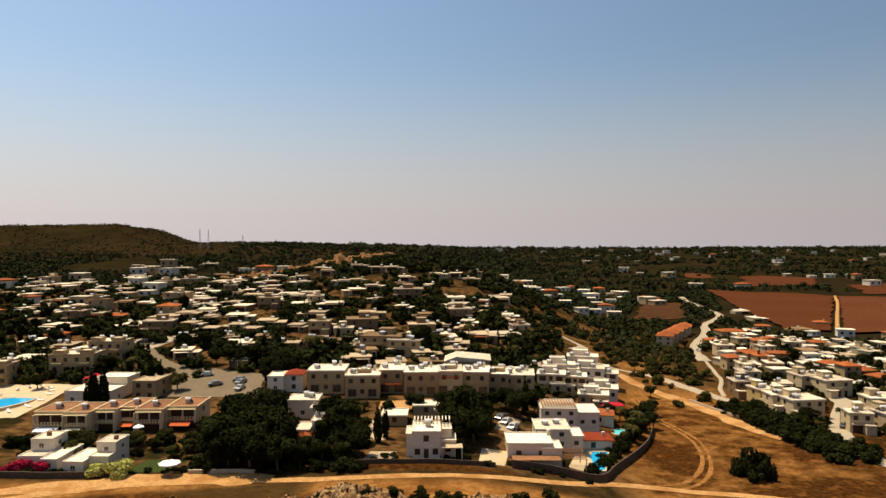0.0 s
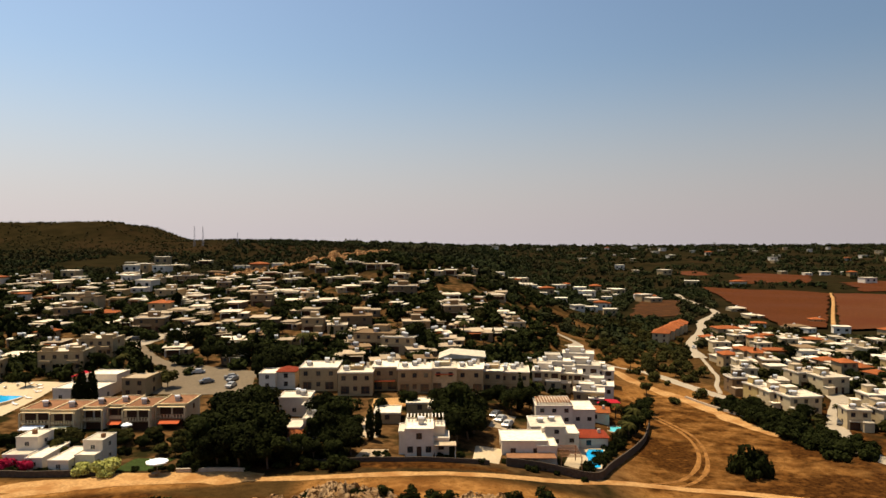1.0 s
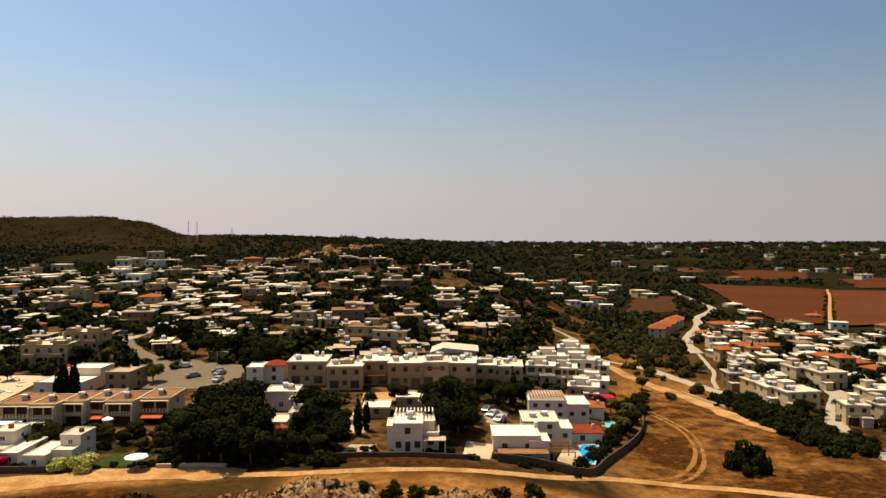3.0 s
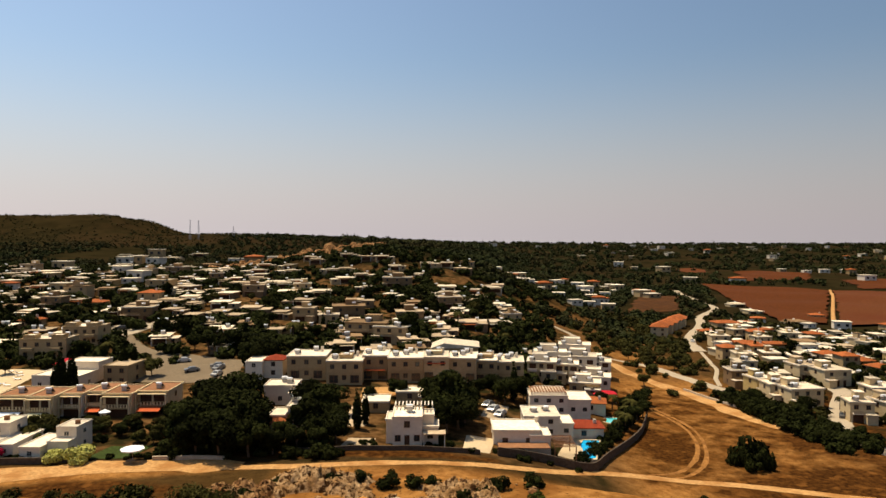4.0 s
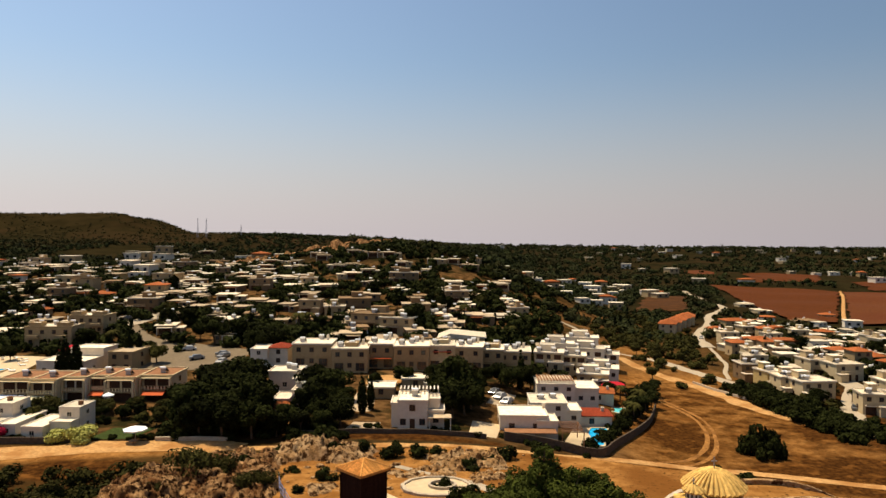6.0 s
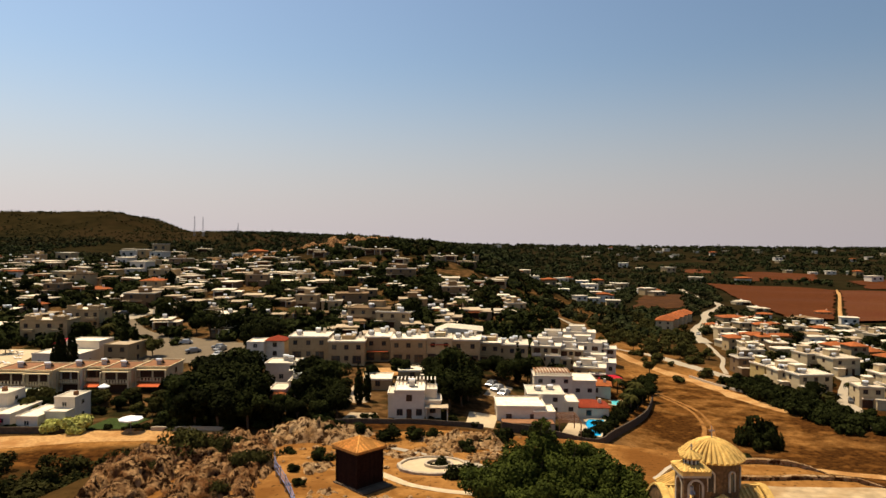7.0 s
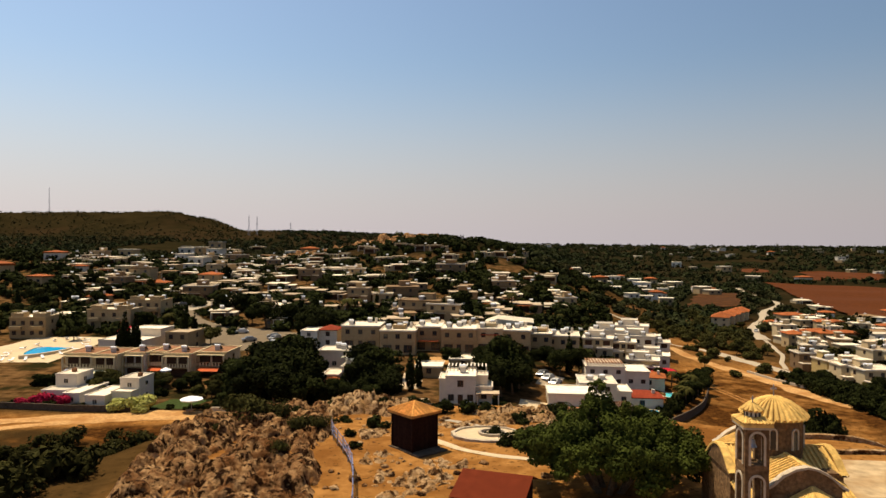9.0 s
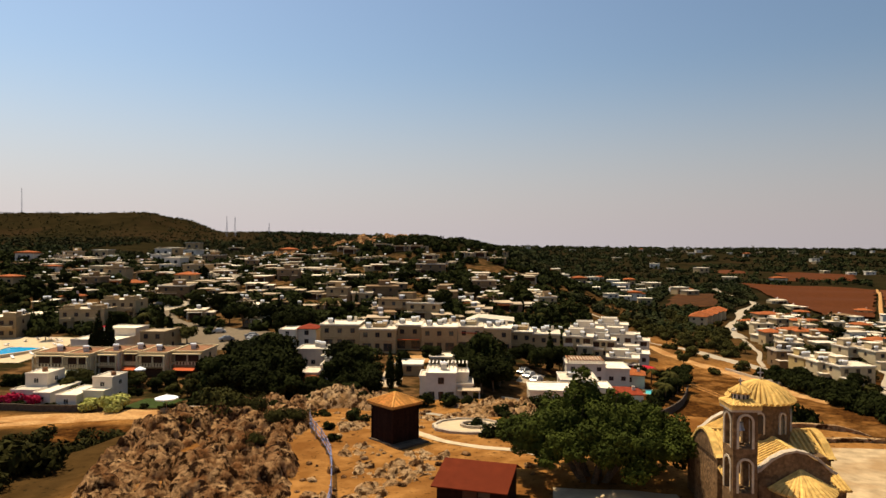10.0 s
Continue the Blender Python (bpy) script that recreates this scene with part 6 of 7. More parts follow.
for i, p in enumerate(line):
    q = Vector((p.x + 7.9, (p.y - 66) * NORTH, land(p.x, p.y) - land(-7.9, 66) + 0.4))
    part("post", tube(bmesh.new(), q - Vector((0, 0, 0.7)), q + Vector((0, 0, 1.0)), 0.05), STEEL, fence)
    if i:
        for h in (0.15, 0.5, 0.85):
            part("rail", tube(bmesh.new(), last + Vector((0, 0, h)), q + Vector((0, 0, h)), 0.035, 0.035, 5), BLUE_NET, fence)
    last = q

# ---------------------------------------------------------------- pools
def pool(x, y, outline, mat, label):
    z = land(x, y) + 0.25
    p = thing("swimming_pool", x, y, z, 0, label, "swimming pool")
    outline = [(a, b * NORTH) for a, b in outline]
    n = len(outline)
    part("water", mesh("water", [(a, b, 0.02) for a, b in outline], [tuple(range(n))], mat), None, p)
    bm = bmesh.new()
    rows = [[bm.verts.new((a * k, b * k, zz)) for a, b in outline] for k, zz in ((1.0, -0.6), (1.0, 0.14), (1.14, 0.14), (1.16, -0.6))]
    for m_ in range(3):
        for i in range(n):
            bm.faces.new((rows[m_][i], rows[m_][(i + 1) % n], rows[m_ + 1][(i + 1) % n], rows[m_ + 1][i]))
    part("coping", bm, PAVING, p)
    return p


pool(37.0, 185.0, [(-4.4, -7.0), (0.6, -7.6), (4.4, 8.0), (1.0, 8.6)], WATER, "bright blue rectangular garden pool")
pool(50.5, 221.0, [(2.6 * math.cos(a), 3.6 * math.sin(a)) for a in np.linspace(0, 6.0, 14)], AQUA, "aqua oval garden pool")
pool(-113.5, 228.0, [((3.9 + 0.7 * math.cos(2 * a + 0.4)) * math.cos(a), (14.0 + 0.8 * math.sin(3 * a)) * math.sin(a)) for a in np.linspace(0, 6.15, 30)], WATER, "bright blue free-form swimming pool")
plot("pool_terrace", [(29.5, 176), (35, 175), (42.5, 195), (35, 196)], PAVING, 0.12, 12, "pale paved pool terrace", "pavement")
plot("pool_terrace", [(-130, 206), (-104, 207), (-105, 248), (-130, 250)], PAVING, 0.15, 16, "pale paved pool terrace with loungers", "pavement")
lrng = random.Random(8)
for k in range(16):
    a = 6.28 * k / 16
    x, y = -114.0 + 7.5 * math.cos(a) * lrng.uniform(0.95, 1.2), 226.0 + 16.5 * math.sin(a) * lrng.uniform(0.95, 1.2)
    s = thing("sun_lounger", x, y, land(x, y) + 0.15, math.degrees(a) + 90, "white slatted sun lounger by the pool", "lounger", "loungers round the pool")
    part("seat", box(-0.32, 0.32, -0.9, 0.5, 0.28, 0.36), CANVAS, s)
    back = part("backrest", box(-0.32, 0.32, 0, 0.7, -0.04, 0.04), CANVAS, s)
    back.matrix_basis = pose(0, 0.5, 0.34, 40)
    for a_, b_ in ((-0.28, -0.8), (0.28, -0.8), (-0.28, 0.4), (0.28, 0.4)):
        part("leg", box(a_ - 0.03, a_ + 0.03, b_ - 0.03, b_ + 0.03, 0, 0.28), STEEL, s)


def parasol(x, y, r, mat, label):
    p = thing("parasol", x, y, land(x, y), lrng.uniform(0, 60), label, "parasol")
    part("pole", tube(bmesh.new(), (0, 0, -0.2), (0, 0, 2.6), 0.04), STEEL, p)
    bm = bmesh.new()
    top = bm.verts.new((0, 0, 2.95))
    rim = [bm.verts.new((r * math.cos(6.28319 * i / 8), r * math.sin(6.28319 * i / 8), 2.35)) for i in range(8)]
    low = [bm.verts.new((q.co.x, q.co.y, 2.15)) for q in rim]
    for i in range(8):
        bm.faces.new((rim[i], rim[(i + 1) % 8], top))
        bm.faces.new((low[i], low[(i + 1) % 8], rim[(i + 1) % 8], rim[i]))
    part("canopy", bm, mat, p)
    return p


parasol(-50.3, 157.4, 2.1, CANVAS, "white octagonal garden parasol")
parasol(-66.5, 187.0, 1.2, CANVAS, "small white parasol on a terrace")
t_ = thing("garden_table", -50.0, 155.6, land(-50, 155.6), 0, "round wooden garden table below the parasol", "table")
part("tabletop", tube(bmesh.new(), (0, 0, 0.7), (0, 0, 0.76), 0.8, 0.8, 16), TAN, t_)
part("leg", tube(bmesh.new(), (0, 0, 0), (0, 0, 0.7), 0.08), TAN, t_)
plot("lawn", [(-60, 159), (-52, 159), (-50, 168), (-58, 168)], LAWN, 0.08, 10, "green garden lawn", "lawn", 1)
plot("patio", [(-14, 167.5), (-7.5, 167.5), (-7.5, 174), (-13, 174)], ROOF_TAN, 0.1, 10, "pale paved driveway beside the white villa", "pavement")
plot("patio", [(9.5, 166.5), (15, 167.5), (17, 180), (11, 180)], PAVING, 0.1, 10, "pale paved yard between the white villas", "pavement")
plot("patio", [(15, 198), (20, 197), (23, 213), (18, 214)], ROOF_TAN, 0.1, 10, "pale paved forecourt with parked cars", "pavement")
plot("patio", [(-14, 214), (14, 214), (14, 226), (-14, 224)], TRACK, 0.1, 10, "sandy yard before the terrace", "pavement")


def car(x, y, rz, tone):
    c = thing("car", x, y, land(x, y) + 0.12, rz, tone + " parked car beside the houses", "car", "parked cars")
    prof = [(-2.1, 0.3), (-2.1, 0.75), (-1.9, 0.9), (-1.2, 0.95), (-0.7, 1.4), (0.9, 1.42), (1.5, 0.95), (2.05, 0.8), (2.1, 0.3)]
    bm = bmesh.new()
    sides = [[bm.verts.new((x_, y_ * (0.86 if z_ > 1.2 else 1.0), z_)) for x_, z_ in prof] for y_ in (-0.85, 0.85)]
    for i in range(len(prof)):
        k = (i + 1) % len(prof)
        bm.faces.new((sides[0][i], sides[0][k], sides[1][k], sides[1][i]))
    bm.faces.new(sides[0][::-1]), bm.faces.new(sides[1])
    part("body", bm, CAR_PAINT, c)
    for s in (-1, 1):
        g = box(-0.85, 1.15, -0.01, 0.01, 1.0, 1.33)
        part("side_window", g, GLASS, c).matrix_basis = pose(0, s * 0.80, 0, s * 10)
    for wx in (-1.3, 1.3):
        for wy in (-0.82, 0.82):
            part("wheel", tube(bmesh.new(), (wx, wy - 0.1, 0.3), (wx, wy + 0.1, 0.3), 0.31, 0.31, 12), TYRE, c)
    for name_, a, b in (("windscreen", (-1.15, 0.98), (-0.73, 1.37)), ("rear_window", (1.45, 1.0), (0.95, 1.38))):
        bm = bmesh.new()
        o = -0.03 if a[0] < 0 else 0.03
        q = [bm.verts.new(p) for p in ((a[0] + o, -0.7, a[1]), (a[0] + o, 0.7, a[1]), (b[0] + o, 0.62, b[1]), (b[0] + o, -0.62, b[1]))]
        bm.faces.new(q)
        part(name_, bm, GLASS, c)


for x, y, rz, tone in ((18.5, 205, 60, "white"), (19.8, 201, 62, "dark"), (17.5, 209, 60, "silver"), (-70, 258, 20, "white"), (-58, 250, 15, "dark"), (-55.5, 239, 80, "white"), (-57, 247, 70, "silver"),
                       (-110, 318, 10, "white"), (-105, 322, 5, "dark"), (118, 236, 60, "dark"), (133, 420, 70, "white"), (-64, 245, 30, "silver")):
    car(x, y, rz, tone)

# pylons on the skyline
for x, y, h in ((-276, 1000, 24), (-267, 1003, 23), (-676, 1290, 46), (-228, 1010, 15)):
    p = thing("lattice_mast", x, y, land(x, y) - 0.5, 0, "thin grey lattice mast on the ridge", "mast")
    for a, b in ((-0.9, -0.9), (0.9, -0.9), (0.9, 0.9), (-0.9, 0.9)):
        part("leg", tube(bmesh.new(), (a, b, 0), (a * 0.25, b * 0.25, h), 0.14, 0.09, 4), STEEL, p)
    for k in range(1, 8):
        s = 1 - 0.75 * k / 8
        part("brace", box(-0.9 * s, 0.9 * s, -0.06, 0.06, h * k / 8, h * k / 8 + 0.2), STEEL, p)

# ---------------------------------------------------------------- planting
TREE = [make_tree(20 + k, "tree", 6.5, 3.4, 1700, 0.3, LEAF, "dark green broad-crowned tree between the houses", "tree") for k in range(4)]
OLIVE = [make_tree(40 + k, "olive_tree", 4.6, 2.6, 1000, 0.27, LEAF_OLIVE, "dusty olive-green garden tree", "tree", 0.16) for k in range(3)]
BUSH = []
for k in range(3):
    brng = random.Random(60 + k)
    lv, lf = leaf_cloud(brng, lumps(brng, 7, 1.0, 0.4, 1.3, 0.68), 700, 0.2)
    BUSH.append(tagged(new("bush", mesh("bush", lv, lf, LEAF)), "dark evergreen bush on dry ground", "bush"))
CYP = [make_cypress(70 + k, 8.5, "slim dark green cypress beside houses") for k in range(2)]
PALM = [make_palm(80 + k, 5.0, "date palm with a ragged crown") for k in range(2)]
prng = random.Random(21)


def stand(kinds, x, y, s, sz=None):
    grow(prng.choice(kinds), x, y, s * prng.uniform(0.88, 1.14), prng.uniform(0, 360), sz and sz * prng.uniform(0.9, 1.1))


# the dark grove below the terrace
for x, y, s in ((-40, 161, 1.2), (-35, 159, 1.25), (-30, 160, 1.15), (-44, 167, 1.2), (-38, 168, 1.45), (-32, 168, 1.35), (-46, 175, 1.2), (-41, 177, 1.4), (-35, 177, 1.5), (-47, 184, 1.2), (-42, 187, 1.4), (-36, 187, 1.4),
                (-44, 196, 1.3), (-39, 197, 1.45), (-48, 203, 1.0), (-26, 162, 0.9), (-22, 165, 0.85), (-18, 166, 0.8), (-25, 168, 0.9), (-20, 172, 0.9), (-18, 179, 0.95), (-19.5, 186, 1.3), (-18.5, 193, 1.3), (-23, 190, 1.3), (-16, 181, 1.0), (-21, 176, 1.15), (-15, 169.5, 0.9), (-11, 205, 0.7), (-5, 213, 0.7), (-20, 199, 0.95), (-16, 172, 0.7),
                (7, 179, 1.1), (9.5, 184, 1.4), (5.5, 186, 1.3), (11, 190, 1.35), (7, 193, 1.5), (4, 198, 1.3), (10, 198, 1.35), (8, 205, 1.2), (13, 203, 0.95), (12, 210, 0.9), (22, 216, 1.1), (25, 222, 1.1), (20, 223, 1.0), (28, 226, 0.9), (3, 212, 0.8), (-3, 210, 0.8), (16, 221, 0.8), (-34, 163, 1.5), (-39, 172, 1.6), (-31, 174, 1.3), (-43, 181, 1.5), (-38, 183, 1.6), (-45, 190, 1.4), (-40, 192, 1.5), (-46, 199, 1.2)):
    stand(TREE, x, y, s)
for x, y, s in ((-12, 182, 0.9), (-10.5, 186, 0.8), (-81, 239, 1.25), (-87.5, 214, 1.3), (-85.5, 216, 1.2), (-78.5, 240, 1.0), (-89.5, 215, 1.0), (-52, 257, 0.9), (-50, 250, 0.8), (6, 345, 1.3), (-2, 300, 0.9), (138, 352, 1.0), (-120, 405, 1.1), (-61, 300, 0.9), (-66, 286, 0.9), (25, 222, 1.1), (50, 82, 0.45)):
    stand(CYP, x, y, s)
for x, y, s in ((-5, 296, 1.4), (-8, 299, 1.3), (-4, 303, 1.4), (-66, 272, 1.2), (-60, 276, 1.3), (-54, 275, 1.2), (-72, 277, 1.0), (-49, 270, 1.2), (-44, 262, 1.2), (-48, 246, 1.3), (-44, 250, 1.2), (-50, 262, 1.1), (-90, 300, 1.2), (-84, 306, 1.0)):
    stand(TREE, x, y, s)
for x, y, s in ((49, 209, 0.9), (52, 213, 1.0), (55, 219, 1.0), (58, 226, 1.0), (56, 232, 1.1), (61, 232, 1.0), (60, 240, 1.1), (64, 245, 1.1), (54, 238, 1.0), (50, 236, 0.9), (66, 252, 1.0)):
    stand(TREE if prng.random() < 0.6 else PALM, x, y, s * 0.8)
for x, y, s in ((54, 222, 1.0), (57, 229, 1.1), (51, 216, 0.8), (-43, 291, 1.5), (-40, 296, 1.3), (-95, 264, 1.0), (-36, 330, 1.2), (14, 330, 1.2), (122, 246, 0.8)):
    stand(PALM, x, y, s)
# hedges and scrub joined: too many to count
def thicket(name, spots, mat, label, sprays=420, leaf=0.21):
    rng = random.Random(len(spots))
    verts, faces = [], []
    for x, y, s in spots:
        z = land(x, y)
        bl = [(x + s * a, y * NORTH + s * b, z + s * c, s * r) for a, b, c, r in lumps(rng, 6, 1.0, 0.4, 1.3, 0.66)]
        v_, f_ = leaf_cloud(rng, bl, sprays, leaf * s)
        o = len(verts)
        verts += v_
        faces += [tuple(i + o for i in f) for f in f_]
    return tagged(new(name, mesh(name, verts, faces, mat)), label, "bushes", kind="stuff")


spots = []
for k in range(95):
    u = k / 94
    spots.append((93 + 8 * u + prng.uniform(-2.5, 7), 262 - 66 * u + prng.uniform(-3, 3), prng.uniform(1.3, 2.4)))
thicket("hedge", spots, LEAF, "dense dark hedge between the field and white houses")
for k in range(22):
    u = k / 21
    stand(TREE, 95 + 8 * u + prng.uniform(-2, 7), 260 - 58 * u, 0.62)
spots = []
for k in range(150):
    x, y = prng.uniform(72, 124), prng.uniform(266, 440)
    if abs(x - (84.5 + (334 - y) * 0.25)) > 4 and clear(x, y, 2) and abs(x - (104 + (y - 300) * 0.25)) > 5:
        spots.append((x, y, prng.uniform(0.9, 2.2)))
thicket("scrub", spots, LEAF_OLIVE, "dark olive scrub on bare earth")
for k in range(24):
    x, y = prng.uniform(74, 122), prng.uniform(272, 440)
    if clear(x, y, 2):
        stand(OLIVE, x, y, prng.uniform(0.8, 1.2))
for x, y, s in ((73, 184, 1.15), (76, 187, 1.1), (71, 188, 1.0), (75, 182, 0.9), (72, 181, 0.8), (74, 186, 1.5)):
    stand(BUSH, x, y, s * 1.5, s * 2.6)
for k in range(36):
    stand(BUSH, prng.uniform(-48, -14), prng.uniform(158.5, 168), prng.uniform(1.0, 1.7))
spots = []
for k in range(75):
    s = prng.uniform(0, 1)
    spots.append((36 + 26 * s + prng.uniform(-3.4, -1.0), 173 + 62 * s, prng.uniform(0.7, 1.35)))
thicket("garden_hedge", spots, LEAF, "dark garden hedge inside the boundary fence", 300)
for k in range(26):
    stand(BUSH, prng.uniform(-22, 34), 166 + prng.uniform(-0.6, 1.6) + (3 if prng.random() < 0.4 else 0), prng.uniform(0.5, 0.8))
for k in range(34):
    stand(BUSH, prng.uniform(-100, -46), 158.5 + prng.uniform(-0.6, 2.0), prng.uniform(0.5, 0.9))
for k in range(64):
    stand(TREE if k % 3 == 0 else BUSH if k % 3 == 1 else OLIVE, prng.uniform(-92, -46), prng.uniform(169, 182), prng.uniform(0.4, 0.5) if k % 3 == 0 else prng.uniform(0.55, 0.85))
spots = [(prng.uniform(-62, -25), prng.uniform(58, 134), prng.uniform(0.8, 1.9)) for _ in range(330)]
thicket("slope_scrub", [q for q in spots if q[0] < -27.5 - 0.19 * (q[1] - 67) and q[1] < 132 + 0.3 * (q[0] + 60) and noise.noise((q[0] * 0.09, q[1] * 0.07, 4)) > -0.25], LEAF_OLIVE, "dark evergreen scrub on the dry slope", 240)
# hill shrubs
for x, y, s in ((-6.6, 84.5, 0.72), (-7.3, 74.8, 0.42), (5.6, 78, 0.8), (6.9, 77.4, 0.85), (4.1, 81.6, 0.62), (7.2, 90, 0.8), (-13.2, 97, 0.8), (-7.3, 97, 1.0), (-4.2, 98, 0.95), (-1.2, 101, 0.55), (-1.0, 96, 0.8), (1.6, 96, 0.8), (3.8, 96.5, 0.7),
                (10.8, 94.5, 1.0), (9.2, 92.5, 0.75), (14.5, 95, 0.8), (-10.6, 88, 0.6), (-15.5, 91, 0.8), (31, 87, 0.7), (34, 88, 0.7), (37, 87.5, 0.8), (-12.5, 81.5, 0.8), (-8.6, 79.5, 0.45)):
    stand(BUSH, x, y, s)
THORN = make_tree(104, "thorn_shrub", 2.3, 2.6, 1500, 0.16, LEAF_OLIVE, "dry brown-green thorn shrub growing from the rock", "bush", 0.06, 14, 0.0)
THORN.matrix_basis = pose(-19.0, 84.0 * NORTH, land(-19, 84) + 1.0)
for x, y, r_ in ((-16.9, 85.0, 0.8), (-12.8, 79.5, 0.62), (-11.3, 80.5, 0.5), (-13.0, 71.0, 0.4), (-20.3, 78.0, 0.5)):
    copy_thing(THORN, pose(x, y * NORTH, land(x, y) + 0.5, 0, 0, prng.uniform(0, 360)) @ Matrix.Diagonal((r_, r_, r_, 1)))
for k in range(120):
    x, y = prng.uniform(-72, -27), prng.uniform(70, 124)
    if ground_z(x, y) < 13:
        stand(BUSH if k % 3 else OLIVE, x, y, prng.uniform(0.7, 1.7) if k % 3 else 0.75)
def make_carob(x, y):
    """A broad many-stemmed tree: sprays gathered into lobes at the ends of spreading limbs, open below."""
    rng = random.Random(101)
    z = land(x, y) - 0.1
    root = thing("tree", x, y, z, label="large many-stemmed green tree beside the chapel", category="tree")
    tips = []
    for k in range(46):
        a, r = 2.39996 * k, 5.6 * math.sqrt((k + 0.5) / 46)
        top = 6.2 - 0.06 * r * r
        tips.append((r * math.cos(a) * 1.06, r * math.sin(a) * 0.92, top - 1.15 + rng.uniform(-0.75, 0.35), rng.uniform(0.9, 1.5)))
    for k in range(26):
        a = 6.28319 * k / 26 + rng.uniform(-0.1, 0.1)
        r = rng.uniform(4.3, 5.8)
        tips.append((r * math.cos(a) * 1.05, r * math.sin(a) * 0.92, rng.uniform(1.4, 3.2) if math.sin(a) > -0.3 else rng.uniform(2.8, 3.8), rng.uniform(0.7, 1.1)))
    tips += [(-0.8, 0.3, 7.3, 0.6), (-1.1, 0.2, 6.5, 0.8), (-0.4, 0.5, 5.9, 1.0), (1.6, 0.0, 5.8, 0.7)]
    verts, faces = [], []
    for bx, by, bz, br in tips:
        small = [(bx + br * rng.uniform(-0.7, 0.7), by + br * rng.uniform(-0.7, 0.7), bz + br * rng.uniform(-0.45, 0.5), br * rng.uniform(0.38, 0.62)) for _ in range(6)]
        v_, f_ = leaf_cloud(rng, small, int(760 * br * br), 0.115, 0.8, 0.9)
        o = len(verts)
        verts += v_
        faces += [tuple(i + o for i in f) for f in f_]
    part("crown", mesh("crown", verts, faces, LEAF_FRESH), None, root)
    bm = bmesh.new()
    for k in range(7):
        a = 6.28319 * k / 7
        foot = Vector((0.7 * math.cos(a), 0.6 * math.sin(a), -0.3))
        knee = Vector((2.0 * math.cos(a + 0.3), 1.7 * math.sin(a + 0.3), 1.7 + 0.3 * (k % 3)))
        tube(bm, foot, knee, 0.24, 0.16, 7)
        for bx, by, bz, br in tips[k::7]:
            mid = knee.lerp(Vector((bx, by, bz)), 0.55) + Vector((0, 0, 0.25))
            tube(bm, knee, mid, 0.13, 0.07, 5), tube(bm, mid, (bx, by, bz), 0.07, 0.03, 4)
    part("trunk", bm, BARK, root)
    return root


make_carob(11.9, 63.8)
fl = make_tree(102, "flowering_shrub", 2.9, 3.2, 1300, 0.26, LEAF_PALE, "pale yellow flowering shrub over the wall", "bush", 0.08, 8, 0.1)
fl.matrix_basis = pose(-60.2, 157.2 * NORTH, 5.2)
grow(fl, -64.2, 157.6, 0.85, 80), grow(fl, -59.2, 154.9, 0.6, 10)
bg = make_tree(103, "bougainvillea", 2.2, 2.0, 600, 0.22, FLOWER, "magenta bougainvillea on a garden wall", "bush", 0.06, 6, 0.1)
bg.matrix_basis = pose(-76.0, 158.8 * NORTH, 5.1) @ Matrix.Diagonal((1.1, 1.1, 1.1, 1))
grow(bg, -80.0, 159.4, 1.15, 60), grow(bg, -83.0, 158.4, 0.9, 200)
# garden trees throughout the town
done = 0
while done < 120:
    x, y = prng.uniform(-200, 55), prng.uniform(236, 400)
    if x > 40 + 0.1 * (y - 236) or not clear(x, y, 0.6) or abs(x + 100 - (320 - y) * 0.65) < 5 and y > 250 or (-70 < x < -50 and y < 262) or x < -0.62 * y:
        continue
    done += 1
    r = prng.random()
    if r < 0.50:
        stand(TREE, x, y, prng.uniform(0.55, 1.0))
    elif r < 0.85:
        stand(OLIVE, x, y, prng.uniform(0.7, 1.2))
    elif r < 0.93:
        stand(CYP, x, y, prng.uniform(0.6, 1.0))
    else:
        stand(PALM, x, y, prng.uniform(0.8, 1.2))
done = 0
while done < 70:
    x, y = prng.uniform(108, 230), prng.uniform(215, 400)
    if not clear(x, y, 0.8) or x > 0.62 * y or abs(x - (104 + (y - 300) * 0.265)) < 8 and y > 295:
        continue
    done += 1
    stand(TREE if prng.random() < 0.5 else OLIVE, x, y, prng.uniform(0.5, 0.95))
for ob in TREE + OLIVE + BUSH + CYP + PALM:
    x, y = prng.uniform(-180, -120), prng.uniform(300, 420)
    ob.matrix_basis = pose(x, y * NORTH, land(x, y) - 0.1)


def woods(name, n, where, lo, hi, sprays, mat, label):
    """Woodland and scrub too far off to count: clumps of leaf sprays in one mesh."""
    rng = random.Random(len(name) * 7 + n)
    verts, faces = [], []
    k = 0
    while k < n:
        x, y = where(rng)
        if x is None:
            continue
        k += 1
        s = rng.uniform(lo, hi) * (1 + max(0.0, y - 900) / 2600) * (0.5 if x < -230 and y > 900 else 1.0)
        z = land(x, y)
        bl = [(x + rng.uniform(-0.5, 0.5) * s, y * NORTH + rng.uniform(-0.5, 0.5) * s, z + 0.45 * s * rng.uniform(0.7, 1.2), s * rng.uniform(0.4, 0.6)) for _ in range(2)]
        v_, f_ = leaf_cloud(rng, bl, sprays, s * 0.30)
        o = len(verts)
        verts += v_
        faces += [tuple(i + o for i in f) for f in f_]
    return tagged(new(name, mesh(name, verts, faces, mat)), label, "woodland", kind="stuff")


def open_land(x, y):
    if 225 < x < 640 and 470 < y < 1020 and x > 225 + (y - 640) * 0.28 and x < 430 + (y - 560) * 0.75:
        return False
    if 145 < x < 255 and 640 < y < 845 and abs(x - (172 + (y - 650) * 0.28)) < 24:
        return False
    return not (420 < x < 640 and 1140 < y < 1420 or 505 < x < 880 and 960 < y < 1200)


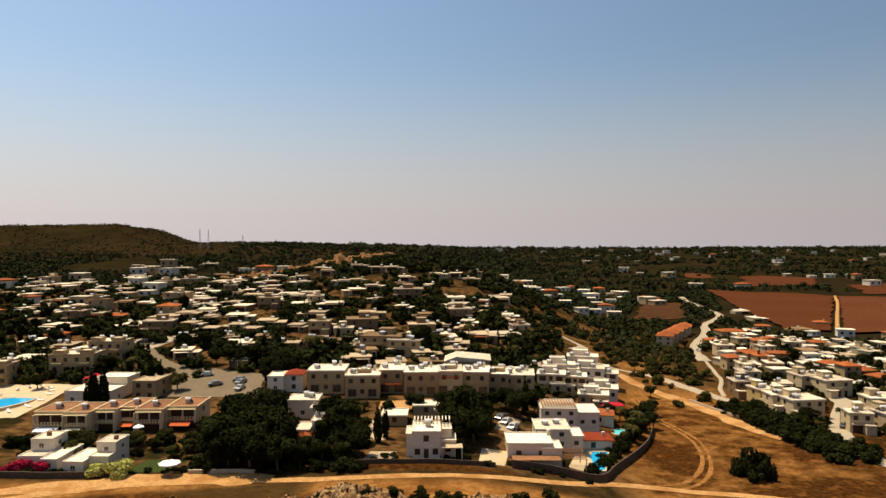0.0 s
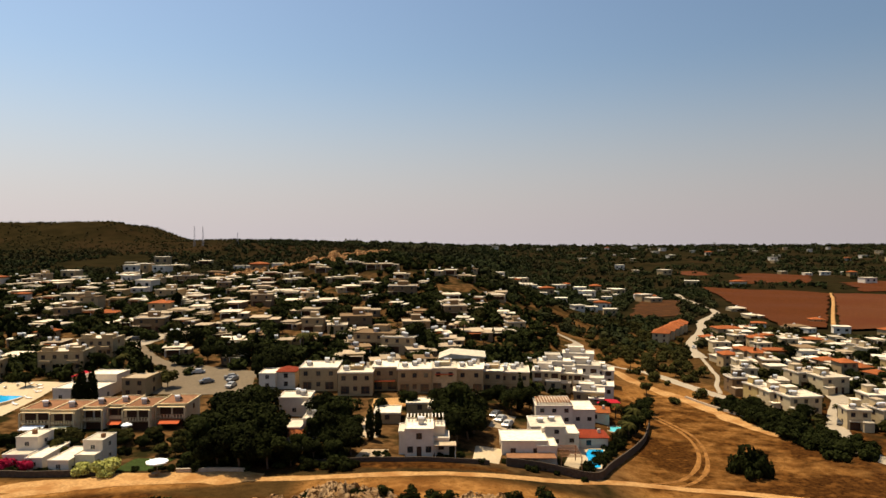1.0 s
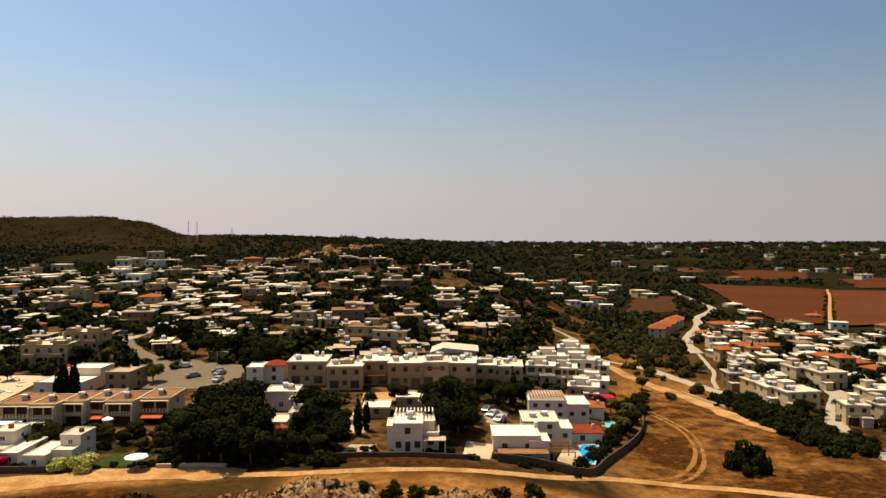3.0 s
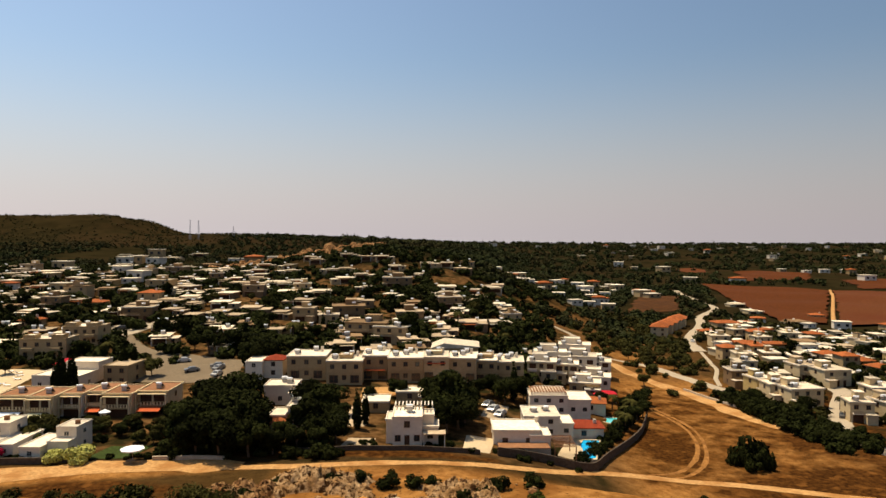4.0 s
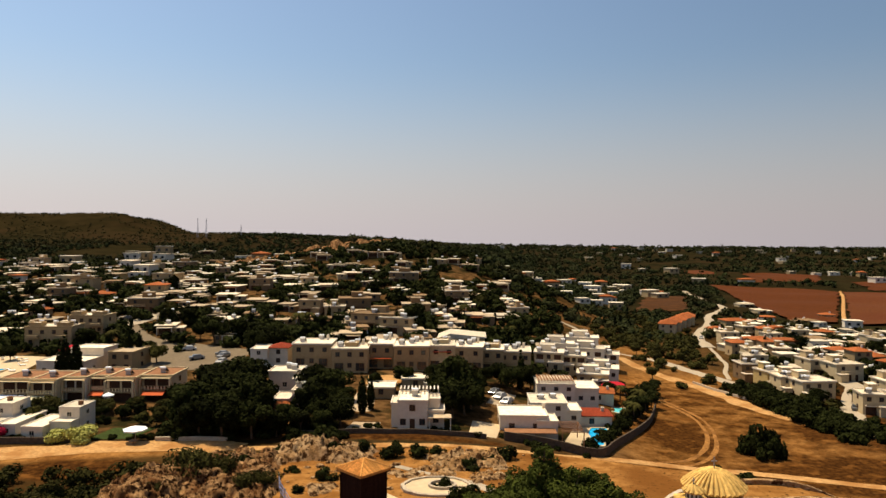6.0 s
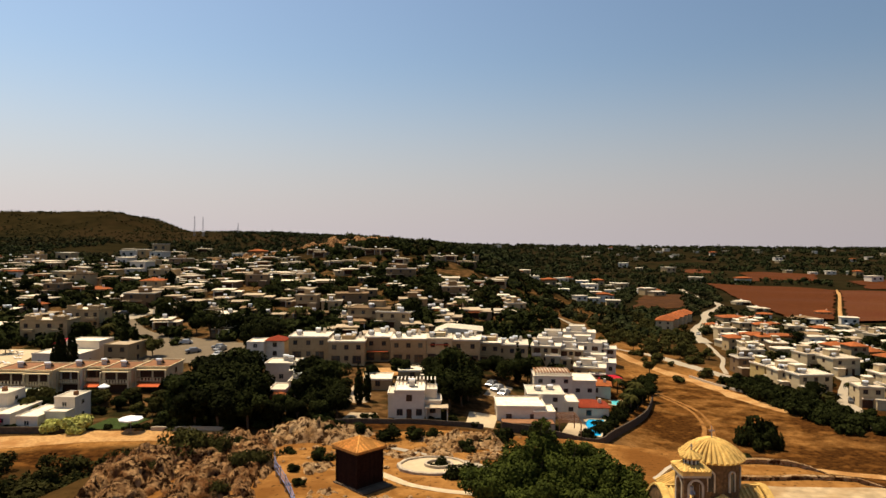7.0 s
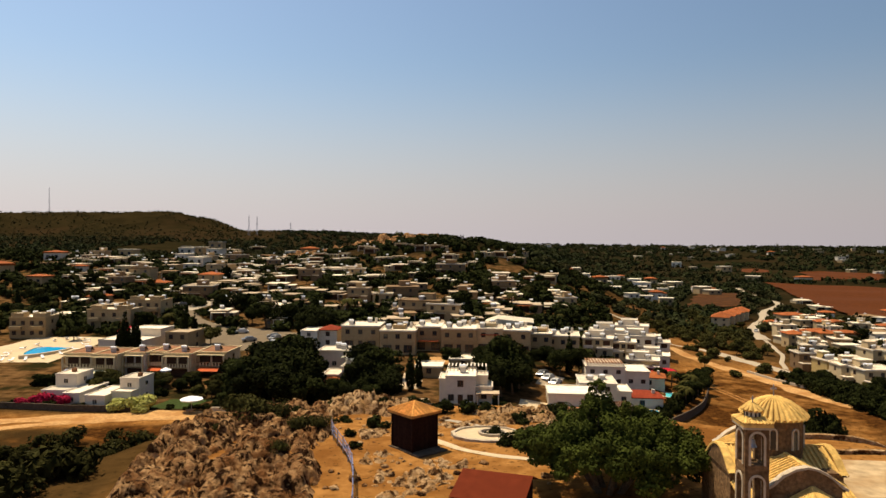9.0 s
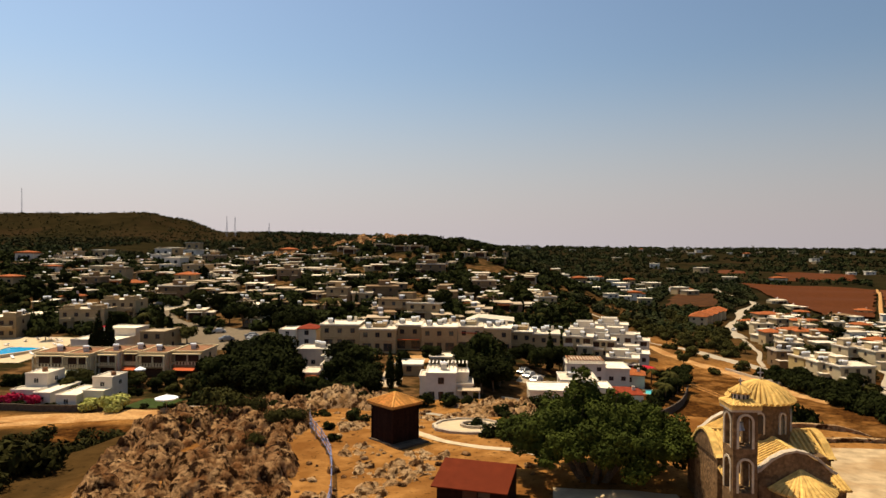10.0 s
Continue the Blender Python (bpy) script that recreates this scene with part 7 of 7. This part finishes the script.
def wood_mid(rng):
    x, y = rng.uniform(30, 320), rng.uniform(400, 1000)
    if y < 640 and noise.noise((x * 0.035, y * 0.025, 2)) < 0.02 + 0.1 * smooth((520 - y) / 100):
        return None, None
    return (x, y) if open_land(x, y) and x > 30 + max(0, 520 - y) * 0.3 and clear(x, y, 2.5) else (None, None)


def wood_far(rng):
    y = 900 + 3600 * rng.random() ** 1.5
    x = rng.uniform(-0.1, 0.62) * y
    return (x, y) if open_land(x, y) and noise.noise((x * 0.006, y * 0.003, 1)) > -0.28 else (None, None)


def wood_west(rng):
    y = rng.uniform(560, 1500)
    x = rng.uniform(-0.6, 0.12) * y
    if noise.noise((x * 0.012, y * 0.006, 5)) < -0.38 or bump(x, y, -90, 622, 80, 45) > 0.3 and rng.random() < 0.85:
        return None, None
    return (x, y) if clear(x, y, 3) else (None, None)


def wood_town(rng):
    y = rng.uniform(250, 600)
    x = rng.uniform(-0.6 * y, 40 + 0.12 * (y - 236))
    if abs(x + 100 - (320 - y) * 0.65) < 5 or (-70 < x < -50 and y < 262) or not clear(x, y, 0.3) or noise.noise((x * 0.03, y * 0.03, 11)) < -0.25:
        return None, None
    return x, y


def wood_east(rng):
    x, y = rng.uniform(106, 330), rng.uniform(215, 600)
    if x > 0.62 * y or abs(x - (104 + (y - 300) * 0.265)) < 8 or not clear(x, y, 0.5) or not open_land(x, y):
        return None, None
    return x, y


woods("garden_trees", 1850, wood_town, 2.2, 4.6, 54, LEAF, "dark garden trees and shrubs crowding between houses")
woods("garden_trees_east", 620, wood_east, 2.2, 4.0, 50, LEAF_OLIVE, "dusty garden trees between the eastern houses")
woods("woodland", 1750, wood_mid, 3.0, 5.5, 26, WOODS, "dark green scrub woodland beyond the town")
woods("woodland_far", 3600, wood_far, 4.5, 8.0, 16, WOODS, "distant dark woodland and orchards on the plain")
woods("woodland_west", 7000, wood_west, 2.2, 4.6, 15, WOODS, "dark scrub on the western slopes and ridge")
rock_field("rock_ridge", -175, 5, 575, 675, 1.6, 5.6, lambda x, y: ragged(x * 0.4, y * 0.4, 0.10) * smooth((bump(x, y, -90, 622, 75, 40) - 0.25) / 0.3), "brown broken rock on the hill above town", KARST, 0.12)
